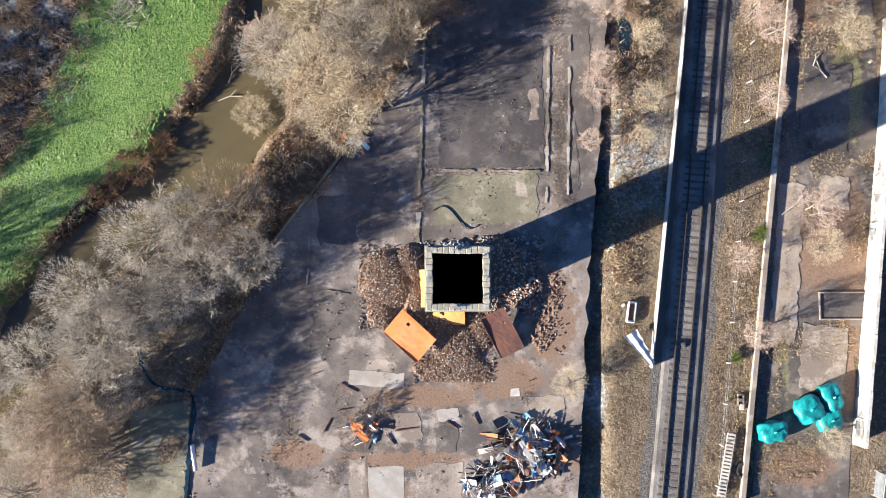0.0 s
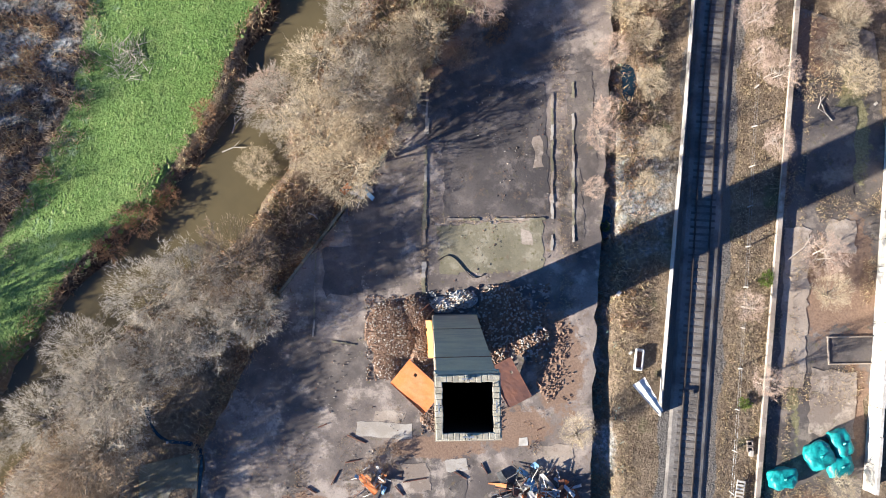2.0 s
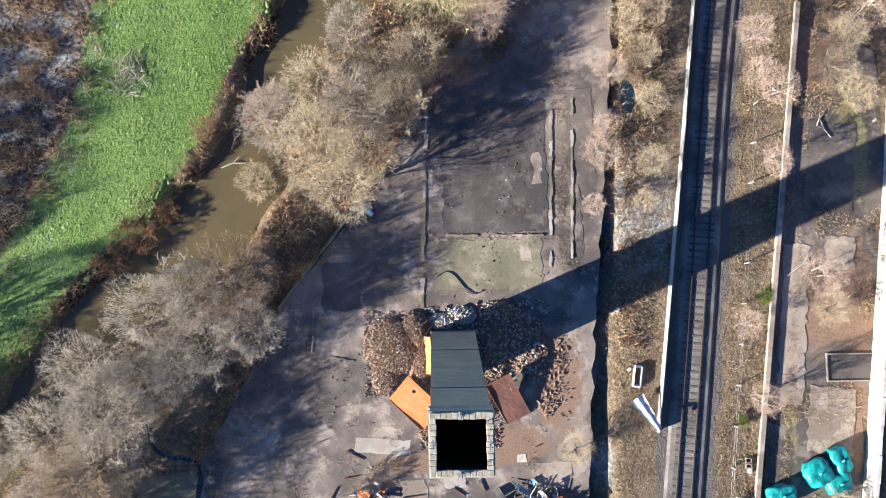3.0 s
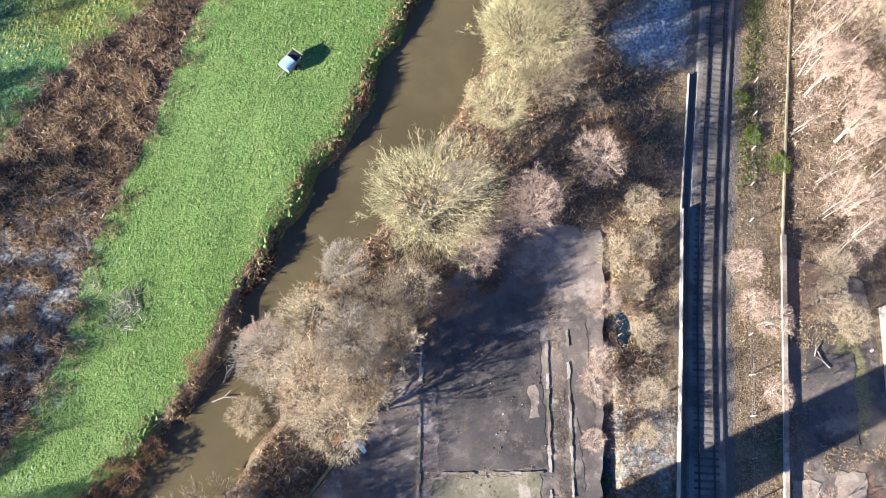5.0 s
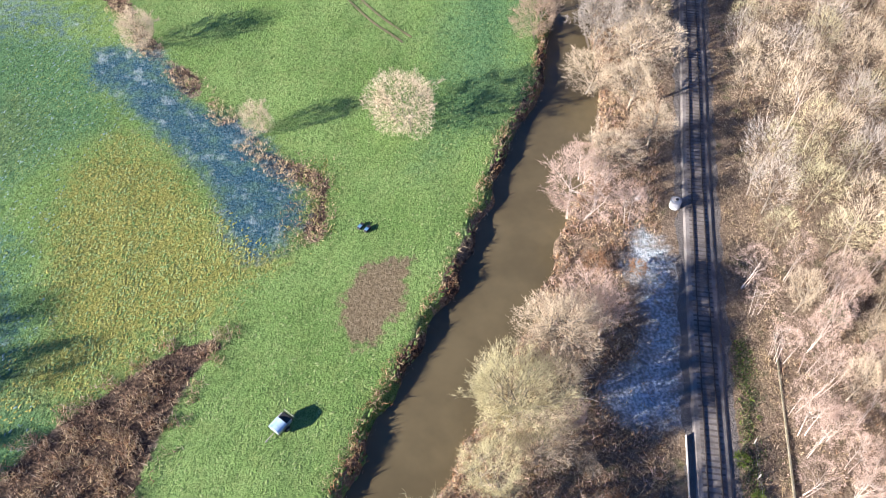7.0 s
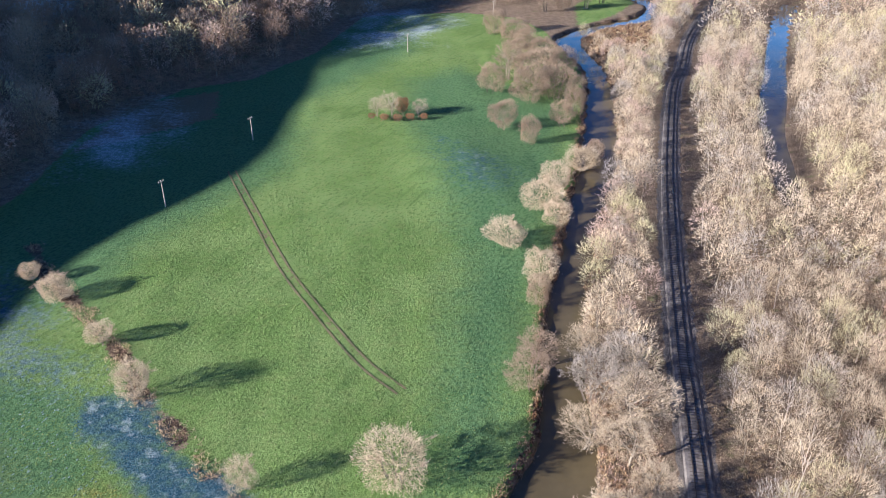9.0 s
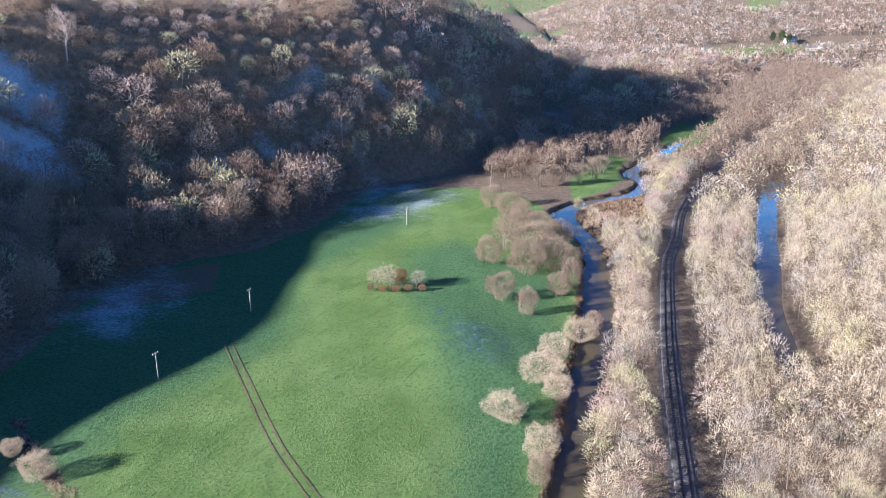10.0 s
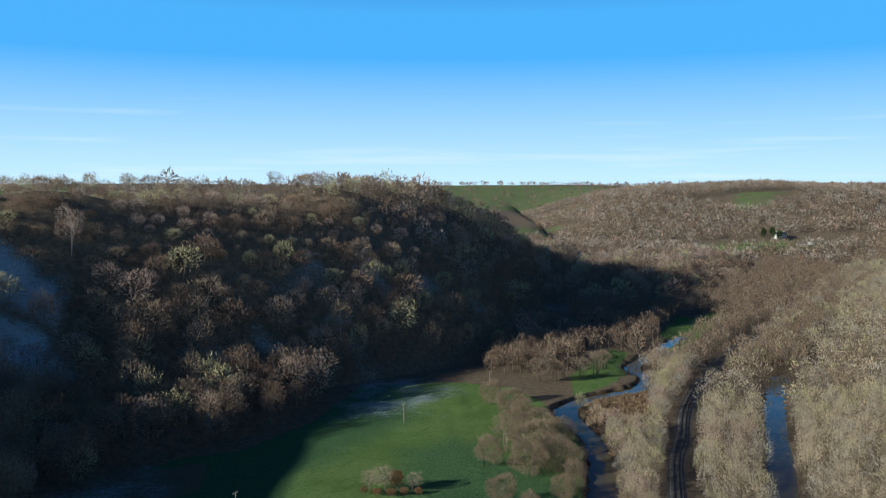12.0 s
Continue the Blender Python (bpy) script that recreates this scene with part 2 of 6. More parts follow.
MAT = {
    "ground": ground_material(),
    "yard": stained("yard_concrete", (0.10, 0.084, 0.076), (0.245, 0.20, 0.168), (0.38, 0.318, 0.265), 0.6, True),
    "mud": two_tone("rut_mud", (0.20, 0.165, 0.085), (0.14, 0.135, 0.06), 0.5, 0.95, 0, 5, 0.05),
    "damp": stained("dark_patch_screed", (0.062, 0.054, 0.052), (0.105, 0.09, 0.083), (0.16, 0.135, 0.12), 0.4),
    "mossy": stained("mossy_concrete", (0.14, 0.127, 0.085), (0.225, 0.20, 0.135), (0.32, 0.285, 0.21), 0.9),
    "water": water_material("silty_water", (0.085, 0.068, 0.036)),
    "puddle": water_material("dark_standing_water", (0.011, 0.03, 0.05)),
    "tan": twig_material("tan_twigs", (0.6, 0.495, 0.345), (0.52, 0.43, 0.3)),
    "olive": twig_material("olive_twigs", (0.58, 0.52, 0.3), (0.5, 0.455, 0.27)),
    "grey": twig_material("grey_twigs", (0.48, 0.425, 0.35), (0.41, 0.36, 0.295)),
    "pink": twig_material("purplish_birch_twigs", (0.56, 0.425, 0.335), (0.51, 0.38, 0.30)),
    "brown": twig_material("brown_twigs", (0.34, 0.235, 0.165), (0.28, 0.2, 0.145)),
    "rust": twig_material("dead_bracken", (0.36, 0.21, 0.11), (0.25, 0.15, 0.09)),
    "straw": twig_material("dead_grass", (0.58, 0.47, 0.29), (0.46, 0.35, 0.2)),
    "green": twig_material("evergreen_leaves", (0.085, 0.12, 0.045), (0.06, 0.085, 0.035)),
    "lime": twig_material("gorse_leaves", (0.19, 0.25, 0.05), (0.14, 0.20, 0.045)),
    "blade": two_tone("grass_turf", (0.17, 0.25, 0.075), (0.105, 0.18, 0.045), 1.1, 0.95, 0, 9, 0.03, 0.15),
    "blade_pale": two_tone("pale_grass_turf", (0.27, 0.335, 0.13), (0.19, 0.265, 0.08), 1.1, 0.95, 0, 9, 0.03, 0.15),
    "sedge": two_tone("yellow_sedge", (0.32, 0.30, 0.085), (0.20, 0.21, 0.05), 0.9, 0.95, 0, 9, 0.03, 0.15),
    "frosted": two_tone("frosted_sedge", (0.26, 0.36, 0.33), (0.12, 0.20, 0.15), 0.7, 0.9, 0, 9, 0.03),
    "umber": twig_material("umber_twigs", (0.40, 0.305, 0.21), (0.33, 0.25, 0.175)),
    "bark": two_tone("tree_bark", (0.26, 0.22, 0.165), (0.19, 0.16, 0.12), 1.5, 0.9, 0, 9),
    "birch": two_tone("pale_birch_bark", (0.50, 0.445, 0.37), (0.38, 0.32, 0.27), 1.2, 0.8, 0, 9),
    "brickwork": two_tone("weathered_chimney_render", (0.40, 0.34, 0.24), (0.29, 0.26, 0.21), 0.5, 0.9, 0, 7, 0.03),
    "flue_black": two_tone("flue_black", (0.012, 0.011, 0.010), (0.02, 0.018, 0.016), 0.6, 1.0),
    "capstone": two_tone("mossy_capstone", (0.40, 0.36, 0.28), (0.27, 0.24, 0.175), 3.0, 0.95, 0, 14, 0.04),
    "bricks": two_tone("broken_brick", (0.21, 0.13, 0.09), (0.28, 0.19, 0.135), 0.8, 0.95, 0, 14, 0.02, vary=0.6),
    "rubble": two_tone("dusty_rubble", (0.24, 0.155, 0.105), (0.15, 0.095, 0.07), 0.9, 0.95, 0, 12, 0.02),
    "orange": two_tone("rusty_orange_steel", (0.60, 0.165, 0.045), (0.50, 0.20, 0.085), 0.7, 0.75, 0.0, 6, 0.01),
    "darkrust": two_tone("dark_rusted_steel", (0.16, 0.07, 0.045), (0.11, 0.055, 0.045), 0.7, 0.75, 0.0, 6, 0.01),
    "ochre": two_tone("ochre_painted_steel", (0.66, 0.30, 0.08), (0.55, 0.26, 0.09), 0.7, 0.7, 0, 6, 0.01),
    "rail": two_tone("rail_steel", (0.05, 0.04, 0.035), (0.075, 0.06, 0.05), 2.0, 0.5, 0.3, 20, 0.004),
    "sleeper": two_tone("timber_sleeper", (0.10, 0.085, 0.075), (0.15, 0.128, 0.11), 1.2, 0.9, 0, 10, 0.02, vary=0.5),
    "ballast": two_tone("ballast_stone", (0.11, 0.098, 0.088), (0.22, 0.20, 0.18), 0.35, 0.95, 0, 4.5, 0.14),
    "white": two_tone("whitewashed_concrete", (0.62, 0.585, 0.52), (0.42, 0.375, 0.31), 0.8, 0.85, 0, 7, 0.02),
    "panel": two_tone("pale_concrete_panel", (0.46, 0.43, 0.39), (0.34, 0.31, 0.28), 0.8, 0.85, 0, 7, 0.02),
    "concrete": two_tone("old_concrete", (0.42, 0.38, 0.33), (0.33, 0.29, 0.24), 0.7, 0.9, 0, 9, 0.02),
    "slab": stained("pale_concrete_slab", (0.22, 0.175, 0.14), (0.33, 0.27, 0.215), (0.44, 0.37, 0.30)),
    "tarmac": stained("worn_tarmac", (0.085, 0.073, 0.066), (0.15, 0.125, 0.108), (0.24, 0.20, 0.165), 0.7, True),
    "teal": two_tone("teal_plastic_wrap", (0.008, 0.20, 0.20), (0.015, 0.32, 0.30), 1.6, 0.42, 0, 2.2, 0.22, 0.5),
    "plastic": two_tone("white_plastic", (0.62, 0.62, 0.60), (0.46, 0.47, 0.48), 1.0, 0.4, 0, 5, 0.02, 0.5),
    "blue": two_tone("blue_painted_sheet", (0.10, 0.22, 0.36), (0.20, 0.36, 0.48), 0.9, 0.5, 0.0, 5, 0.02),
    "roof_blue": two_tone("pale_blue_roof_sheet", (0.30, 0.46, 0.62), (0.50, 0.64, 0.74), 0.9, 0.4, 0.1, 5, 0.01),
    "steel": two_tone("grey_galvanised_steel", (0.42, 0.44, 0.46), (0.30, 0.31, 0.32), 1.4, 0.45, 0.6, 8, 0.01),
    "black": two_tone("black_rubber", (0.02, 0.02, 0.022), (0.035, 0.035, 0.035), 2.0, 0.7),
    "timber": two_tone("weathered_pole_timber", (0.40, 0.37, 0.32), (0.28, 0.25, 0.21), 2.0, 0.85, 0, 12),
    "stone": two_tone("farmhouse_stone", (0.55, 0.47, 0.38), (0.42, 0.36, 0.30), 0.4, 0.9, 0, 3),
    "slate": two_tone("roof_slate", (0.16, 0.15, 0.15), (0.24, 0.22, 0.21), 0.5, 0.7, 0, 3),
    "whitewall": two_tone("white_rendered_wall", (0.80, 0.79, 0.75), (0.72, 0.70, 0.66), 0.4, 0.8, 0, 3),
    "glass": two_tone("dark_window_glass", (0.03, 0.035, 0.04), (0.05, 0.055, 0.06), 1.0, 0.08, 0, 3, 0.0, 0.5),
}

# ---------------------------------------------------------------- lines of the plan
RIVER = [(-64, -32, 8), (-45, -8.5, 6), (-37.2, 1.2, 6), (-30.5, 8.0, 6.5), (-22.6, 15.2, 8), (-18.6, 23.5, 6), (-13.5, 34, 7), (-4.5, 47, 8.5), (2, 60, 9.5), (9, 73, 10.5),
         (14.5, 88, 10), (19.5, 101, 11), (23.5, 113, 8), (25, 128, 6.5), (28, 146, 6), (33, 166, 6), (39, 188, 7), (47.5, 218, 9), (55, 255, 8),
         (60.5, 293, 6.5), (58.5, 318, 8), (57.5, 336, 9), (71, 353, 8), (92, 367, 8), (104, 385, 8), (102, 410, 7), (120, 440, 6), (150, 490, 6)]
RAIL = [(12, -140), (17.8, -70), (21, -36), (23.2, -17), (25.65, 5.9), (28, 29.4), (32.1, 56.5), (37.9, 90), (42.4, 113.3), (48.4, 144), (58.9, 190),
        (67.9, 225), (81, 271), (91, 297), (104.5, 335), (127, 382), (160, 440), (210, 515)]
FOOT_W = [(-190, -400), (-150, -150), (-130, 0), (-118, 100), (-105, 160), (-94, 205), (-93, 243), (-75, 278), (-56, 290), (-40, 320), (-28, 372), (20, 412),
          (62, 448), (110, 515), (165, 590), (235, 680), (310, 790), (360, 900), (380, 1100)]
STEEP_W = [(-175, -300), (-165, 0), (-158, 150), (-150, 235), (-126, 287), (-83, 334), (-28, 376), (23, 418), (50, 480), (76, 567), (110, 665), (138, 780), (150, 900), (160, 1050)]
FOOT_E = [(56, -400), (56, -100), (60, 0), (70, 100), (88, 180), (112, 245), (130, 290), (154, 345), (190, 420), (250, 520), (330, 640), (450, 800), (620, 1000)]
CANAL = [(88, 190, 4), (100, 235, 5), (110, 262, 7), (121, 290, 6), (143, 345, 6), (165, 390, 5)]
YARD = [(-27, -60), (-24.8, -11), (-16.6, 4.8), (-10.7, 12.1), (-6, 18.4), (0, 30), (8, 38), (17.9, 36), (16.6, 17), (15, 1.3), (13.7, -21.4), (12, -60)]
BED_E = [(29, -60), (31, -22), (33, 4), (36.6, 33), (44.6, 30), (45.6, 20), (41, -17), (38, -60)]


def ragged(poly, pitch, amount, seed):
    """The outline broken into short uneven steps."""
    r = random.Random(seed)
    out = []
    for a, b in zip(poly, poly[1:] + poly[:1]):
        n = max(1, int(math.dist(a, b) / pitch))
        for i in range(n):
            u = (i + (r.uniform(-0.3, 0.3) if i else 0)) / n
            out.append((a[0] + (b[0] - a[0]) * u + r.uniform(-amount, amount), a[1] + (b[1] - a[1]) * u + r.uniform(-amount, amount)))
    return out


YARD = ragged(YARD, 1.1, 0.24, 5)


def smooth(points, step=4.0):
    """A smooth curve through the points, sampled every few metres."""
    p = np.array(points, float)
    p = np.vstack([2 * p[0] - p[1], p, 2 * p[-1] - p[-2]])
    out = []
    for a, b, c, d in zip(p, p[1:], p[2:], p[3:]):
        k = max(2, int(np.hypot(*(c - b)[:2]) / step))
        for u in np.linspace(0, 1, k, endpoint=False):
            out.append(0.5 * (2 * b + (c - a) * u + (2 * a - 5 * b + 4 * c - d) * u**2 + (3 * b - a - 3 * c + d) * u**3))
    out.append(p[-2])
    return np.array(out)


def beside(line, x, y):
    """Signed distance of places to a line (positive to its left), and where along it they lie."""
    best, side, along = np.full(x.shape, 1e9), np.ones(x.shape), np.zeros(x.shape)
    for n, (a, b) in enumerate(zip(line[:, :2], line[1:, :2])):
        d = b - a
        u = np.clip(((x - a[0]) * d[0] + (y - a[1]) * d[1]) / (d @ d), 0, 1)
        far = np.hypot(x - a[0] - u * d[0], y - a[1] - u * d[1])
        near = far < best
        best = np.where(near, far, best)
        side = np.where(near, np.sign(d[0] * (y - a[1]) - d[1] * (x - a[0])), side)
        along = np.where(near, n + u, along)
    return best * side, along


def inside(poly, x, y):
    p = np.array(poly, float)
    hit = np.zeros(x.shape, bool)
    for a, b in zip(p, np.roll(p, -1, 0)):
        cross = ((a[1] > y) != (b[1] > y)) & (x < (b[0] - a[0]) * (y - a[1]) / (b[1] - a[1] + 1e-12) + a[0])
        hit ^= cross
    return hit


def soft_inside(poly, x, y, width):
    p = np.array(poly + poly[:1], float)
    d = np.abs(beside(p, x, y)[0])
    return np.clip(np.where(inside(poly, x, y), 0.5 + d / width, 0.5 - d / width), 0, 1)


def step(a, b, v):
    u = np.clip((v - a) / (b - a), 0, 1)
    return u * u * (3 - 2 * u)


def waves(x, y, size, seed):
    """Smooth random relief between -1 and 1."""
    r = np.random.RandomState(seed)
    out = np.zeros(x.shape)
    for _ in range(7):
        k, ph, a = r.uniform(0.6, 1.7), r.uniform(0, 6.28), r.uniform(0, 6.28)
        out += np.sin((x * np.cos(a) + y * np.sin(a)) * k * 6.28 / size + ph)
    return out / 3.5


STEEP_W_C = smooth(STEEP_W, 15)
RIVER_C, RAIL_C, FOOT_W_C, FOOT_E_C, CANAL_C = smooth(RIVER), smooth(RAIL, 3), smooth(FOOT_W, 15), smooth(FOOT_E, 15), smooth(CANAL)
BACK = [(-16.6, 4.8), (-10.7, 12.1), (-6, 18.4), (0, 30), (8, 38), (18, 42)]


def heights(x, y):
    """The height of the land."""
    dw = beside(FOOT_W_C, x, y)[0]
    de = -beside(FOOT_E_C, x, y)[0]
    # the unseen southern crest is kept high to throw shade on the field
    top = 78 - 57 * step(460, 655, 0.6 * x + 0.8 * y) - 7 * step(350, 240, y) - 12 * step(170, 112, y) - 45 * step(95, -90, y)
    ds = beside(STEEP_W_C, x, y)[0]
    hill_w = np.where(dw > 0, 10 * step(0, 60, dw) + np.clip((0.82 + 0.16 * step(330, 390, y)) * ds, 0, 400), 0)
    hill_w = top - np.log1p(np.exp(np.clip((top - hill_w) / 6, -40, 40))) * 6 + 0.012 * np.clip(ds - 100, 0, 2000)
    hill_w = np.maximum(hill_w, 0) + np.where(dw > 0, waves(x, y, 90, 3) * 4 * step(0, 60, ds), 0)
    hill_e = np.where(de > 0, np.clip(0.50 * de, 0, 400), 0)
    hill_e = 72 - np.log1p(np.exp(np.clip((72 - hill_e) / 8, -40, 40))) * 8
    hill_e = np.maximum(hill_e, 0) + waves(x, y, 110, 5) * 3 * step(10, 60, de)
    q = y + 0.25 * (x - 450)
    far = 80 * step(820, 1500, q) * step(40, 420, x - 0.12 * (y - 1300)) + waves(x, y, 420, 8) * 5 * step(800, 1300, y)
    rim = 84 * step(1500, 3000, np.hypot(x, y)) + waves(x, y, 900, 9) * 7 * step(1700, 2600, np.hypot(x, y))
    z = np.maximum(np.maximum(hill_w, hill_e), np.maximum(far, rim))
    flat = step(40, 0, z)
    z += flat * (waves(x, y, 37, 1) * 0.18 + waves(x, y, 11, 2) * 0.07)
    # field hummock, river, ditch, canal
    z += 1.6 * np.exp(-(((x - 12) / 16) ** 2 + ((y - 212) / 26) ** 2))
    r, along = beside(RIVER_C, x, y)
    half = np.interp(along, np.arange(len(RIVER_C)), RIVER_C[:, 2]) / 2 + waves(x, y, 9, 6) * 0.6
    z -= 2.2 * step(1.3, -0.6, np.abs(r) - half)
    c, calong = beside(CANAL_C, x, y)
    chalf = np.interp(calong, np.arange(len(CANAL_C)), CANAL_C[:, 2]) / 2
    z -= 1.3 * step(1.5, -0.5, np.abs(c) - chalf)
    d = x - (15.6 + 0.045 * (y - 10)) - 0.0011 * (y - 5) ** 2 * (y < 5)
    z -= 1.15 * step(-1.9, -1.1, d) * step(2.2, 0.9, d) * (y < 36)
    yard = inside(YARD, x, y)
    z = np.where(yard, np.minimum(z, 0) - 0.45, z)
    bank = beside(np.array(BACK, float), x, y)[0]
    z -= 0.8 * step(8, 2, bank) * (bank > 0) * (y > 2) * (y < 38) * (x > -18)
    z -= 0.9 * np.exp(-(((x - 19.3) / 1.1) ** 2 + ((y - 25.4) / 2.6) ** 2))
    bed = np.abs(beside(RAIL_C, x, y)[0])
    z = np.where(bed < 9, z * step(2.6, 8, bed) + 0.0, z)
    return np.where(inside(BED_E, x, y), -0.12, z)


def link(name, verts, faces, mats, parent=None, index=None, smooth_faces=False):
    """A mesh object from arrays."""
    me = bpy.data.meshes.new(name)
    me.from_pydata(verts, [], faces)
    for m in mats:
        me.materials.append(MAT[m])
    if index is not None:
        me.polygons.foreach_set("material_index", np.asarray(index, np.int32))
    if smooth_faces:
        me.polygons.foreach_set("use_smooth", np.ones(len(me.polygons), bool))
    me.update()
    ob = new(name, me)
    ob.parent = parent
    return ob


def part(name, bm, material, parent=None, label=""):
    """One bmesh as one mesh object under a thing."""
    me = bpy.data.meshes.new(name)
    bm.to_mesh(me)
    bm.free()
    me.materials.append(MAT[material])
    ob = new(name, me)
    ob.parent = parent
    if label:
        ob["label"] = label
    return ob


def box(size, at=(0, 0, 0), bevel=0.0, turn=(0, 0, 0), bm=None):
    """A bevelled box, added to a bmesh."""
    bm = bm or bmesh.new()
    made = bmesh.ops.create_cube(bm, size=1, matrix=pose(*at, *turn) @ Matrix.Diagonal((*size, 1)))
    if bevel:
        edges = list({e for v in made["verts"] for e in v.link_edges})
        bmesh.ops.bevel(bm, geom=edges, offset=bevel, segments=1, affect="EDGES")
    return bm


def tube(a, b, r1, r2, sides=8, bm=None):
    """A tapered bar from a to b."""
    bm = bm or bmesh.new()
    a, b = Vector(a), Vector(b)
    m = Matrix.Translation((a + b) / 2) @ (b - a).to_track_quat("Z", "Y").to_matrix().to_4x4()
    bmesh.ops.create_cone(bm, cap_ends=True, segments=sides, radius1=r1, radius2=r2, depth=(b - a).length, matrix=m)
    return bm


def thing(name, at, label, category, turn=0.0, group=""):
    ob = new(name)
    ob.matrix_world = pose(*at, 0, 0, turn)
    return tagged(ob, label, category, group)


def ground_at(x, y):
    return float(heights(np.array([float(x)]), np.array([float(y)]))[0])


# ---------------------------------------------------------------- the land
def axis(lo, hi, fine, far):
    mid = np.arange(lo, hi, fine)
    out, v, s = [], 0.0, fine
    while v < far:
        s *= 1.12
        v += s
        out.append(v)
    out = np.array(out)
    return np.concatenate([lo - out[::-1], mid, hi + out])


gx, gy = axis(-105, 125, 1.15, 4200), axis(-40, 400, 1.25, 4200)
X, Y = np.meshgrid(gx, gy)
Z = heights(X, Y)
nx, ny = len(gx), len(gy)
quads = (np.arange(ny - 1)[:, None] * nx + np.arange(nx - 1)[None]).ravel()
quads = np.stack([quads, quads + 1, quads + nx + 1, quads + nx], 1)
ground = link("ground", np.stack([X.ravel(), Y.ravel(), Z.ravel()], 1), quads.tolist(), ["ground"], smooth_faces=True)
tagged(ground, "valley ground of winter grass, frost and leaf litter", "ground", kind="structure")

FIELD = [(-80, -46), (-60, -22), (-44.7, -3), (-40.3, 3.3), (-36.9, 7.3), (-33, 11), (-28, 15.6), (-25, 22), (-21.6, 29.7), (-16.6, 36), (-8, 49), (-2, 63), (6, 81), (13, 100), (20, 115), (22, 130), (24, 146),
         (28, 165), (33, 188), (40, 205), (43, 225), (50, 255), (55, 292), (53, 318), (50, 345), (40, 368), (20, 378), (-24, 372), (-38, 318), (-55, 288), (-76, 276),
         (-94, 242), (-95, 200), (-106, 155), (-110, 40)]
FIELD_N = [(64, 352), (84, 374), (95, 392), (96, 412), (108, 440), (101, 448), (86, 424), (68, 388)]
FIELD_FAR = [(124, 440), (136, 444), (172, 505), (202, 570), (168, 556), (142, 500)]
MEADOWS = [[(850, 1170), (1200, 1180), (1180, 1290), (820, 1260)], [(310, 980), (560, 1010), (560, 1060), (300, 1040)], [(130, 860), (260, 900), (250, 960), (120, 930)],
           [(-700, 420), (-240, 380), (-260, 900), (-700, 900)], [(-172, 322), (-131, 325), (-138, 346), (-175, 345)], [(-200, 1900), (900, 1900), (1200, 3400), (-600, 3400)]]
REEDS = [(-24, 68.5), (-30.6, 66), (-37.8, 59.6), (-43, 54.7), (-49, 44), (-60, 20), (-70, 0), (-60, -5), (-46, 10), (-38.5, 24), (-36.6, 35.5), (-34, 42), (-30.9, 49.5), (-27.5, 61.6)]
POND = [(-53, 124), (-41, 123), (-36, 112), (-25, 104), (-17.5, 95), (-15.6, 87), (-17.5, 82), (-22.5, 80), (-26, 84), (-28, 91), (-34, 99), (-43, 108), (-51, 116.6)]
FROSTS = [[(-110, 140), (-82, 172), (-62, 146), (-50, 132), (-53, 120), (-68, 122), (-90, 118)],           [(-32, 395), (25, 380), (9, 325), (-22, 316), (-38, 320)], [(-98, 205), (-70, 215), (-62, 240), (-80, 275), (-100, 250)],
          [(25, 78), (29, 84), (33.5, 78), (31.6, 69), (29.6, 56), (26, 54.5), (22, 56), (20, 60), (25.5, 64), (26, 70)], [(17, 26), (19, 22), (22, 17), (19, 12), (17, 18)], [(-40, 45), (-34, 34), (-40, 12), (-52, 14), (-50, 34)],
          [(-172, 322), (-131, 325), (-136, 348), (-175, 348)], [(-170, 292), (-127, 298), (-120, 315), (-136, 322), (-172, 319)], [(110, 870), (330, 900), (330, 980), (130, 960)], [(-50, -20), (-28, -14), (-24, -30), (-45, -40)]]
RIME = {(-32, 395): 0.62, (-110, 140): 0.48, (-50, -20): 0.6, (-98, 205): 0.72, (-40, 45): 0.7}
MUD = [(-10.2, 74.2), (-6.9, 79.4), (-3.4, 81), (-0.3, 80.1), (-1.1, 74), (-3.2, 69), (-6, 66.6), (-8.5, 65.4), (-10.3, 69.3)]
MUD_HILL = [(-92, 225), (-60, 250), (-64, 275), (-88, 262)]
MOSSES = [[(-48, 84), (-46.8, 77), (-43.6, 70), (-47, 66), (-52, 58), (-38.8, 61.7), (-30.4, 69), (-24, 73), (-19.2, 79.8), (-25.8, 85.7), (-32.3, 93), (-37.4, 99.7), (-44.7, 103), (-47.2, 96)], [(-70, 100), (-62, 112), (-54, 106), (-58, 96)]]
TRACK = [(-47, 212), (-45.5, 208), (-38.1, 190.4), (-27, 164.4), (-18.2, 147.7), (-8.8, 132), (-1.8, 124)]
DITCH_W = [(-81, 173), (-73, 161), (-60, 146.5), (-50, 134), (-44, 124), (-38, 118), (-31, 108), (-25.5, 102), (-20, 96), (-14, 93), (-14, 84)]
BRAMBLE_BED = [(62, 348), (99, 360), (84, 307), (66, 307)]

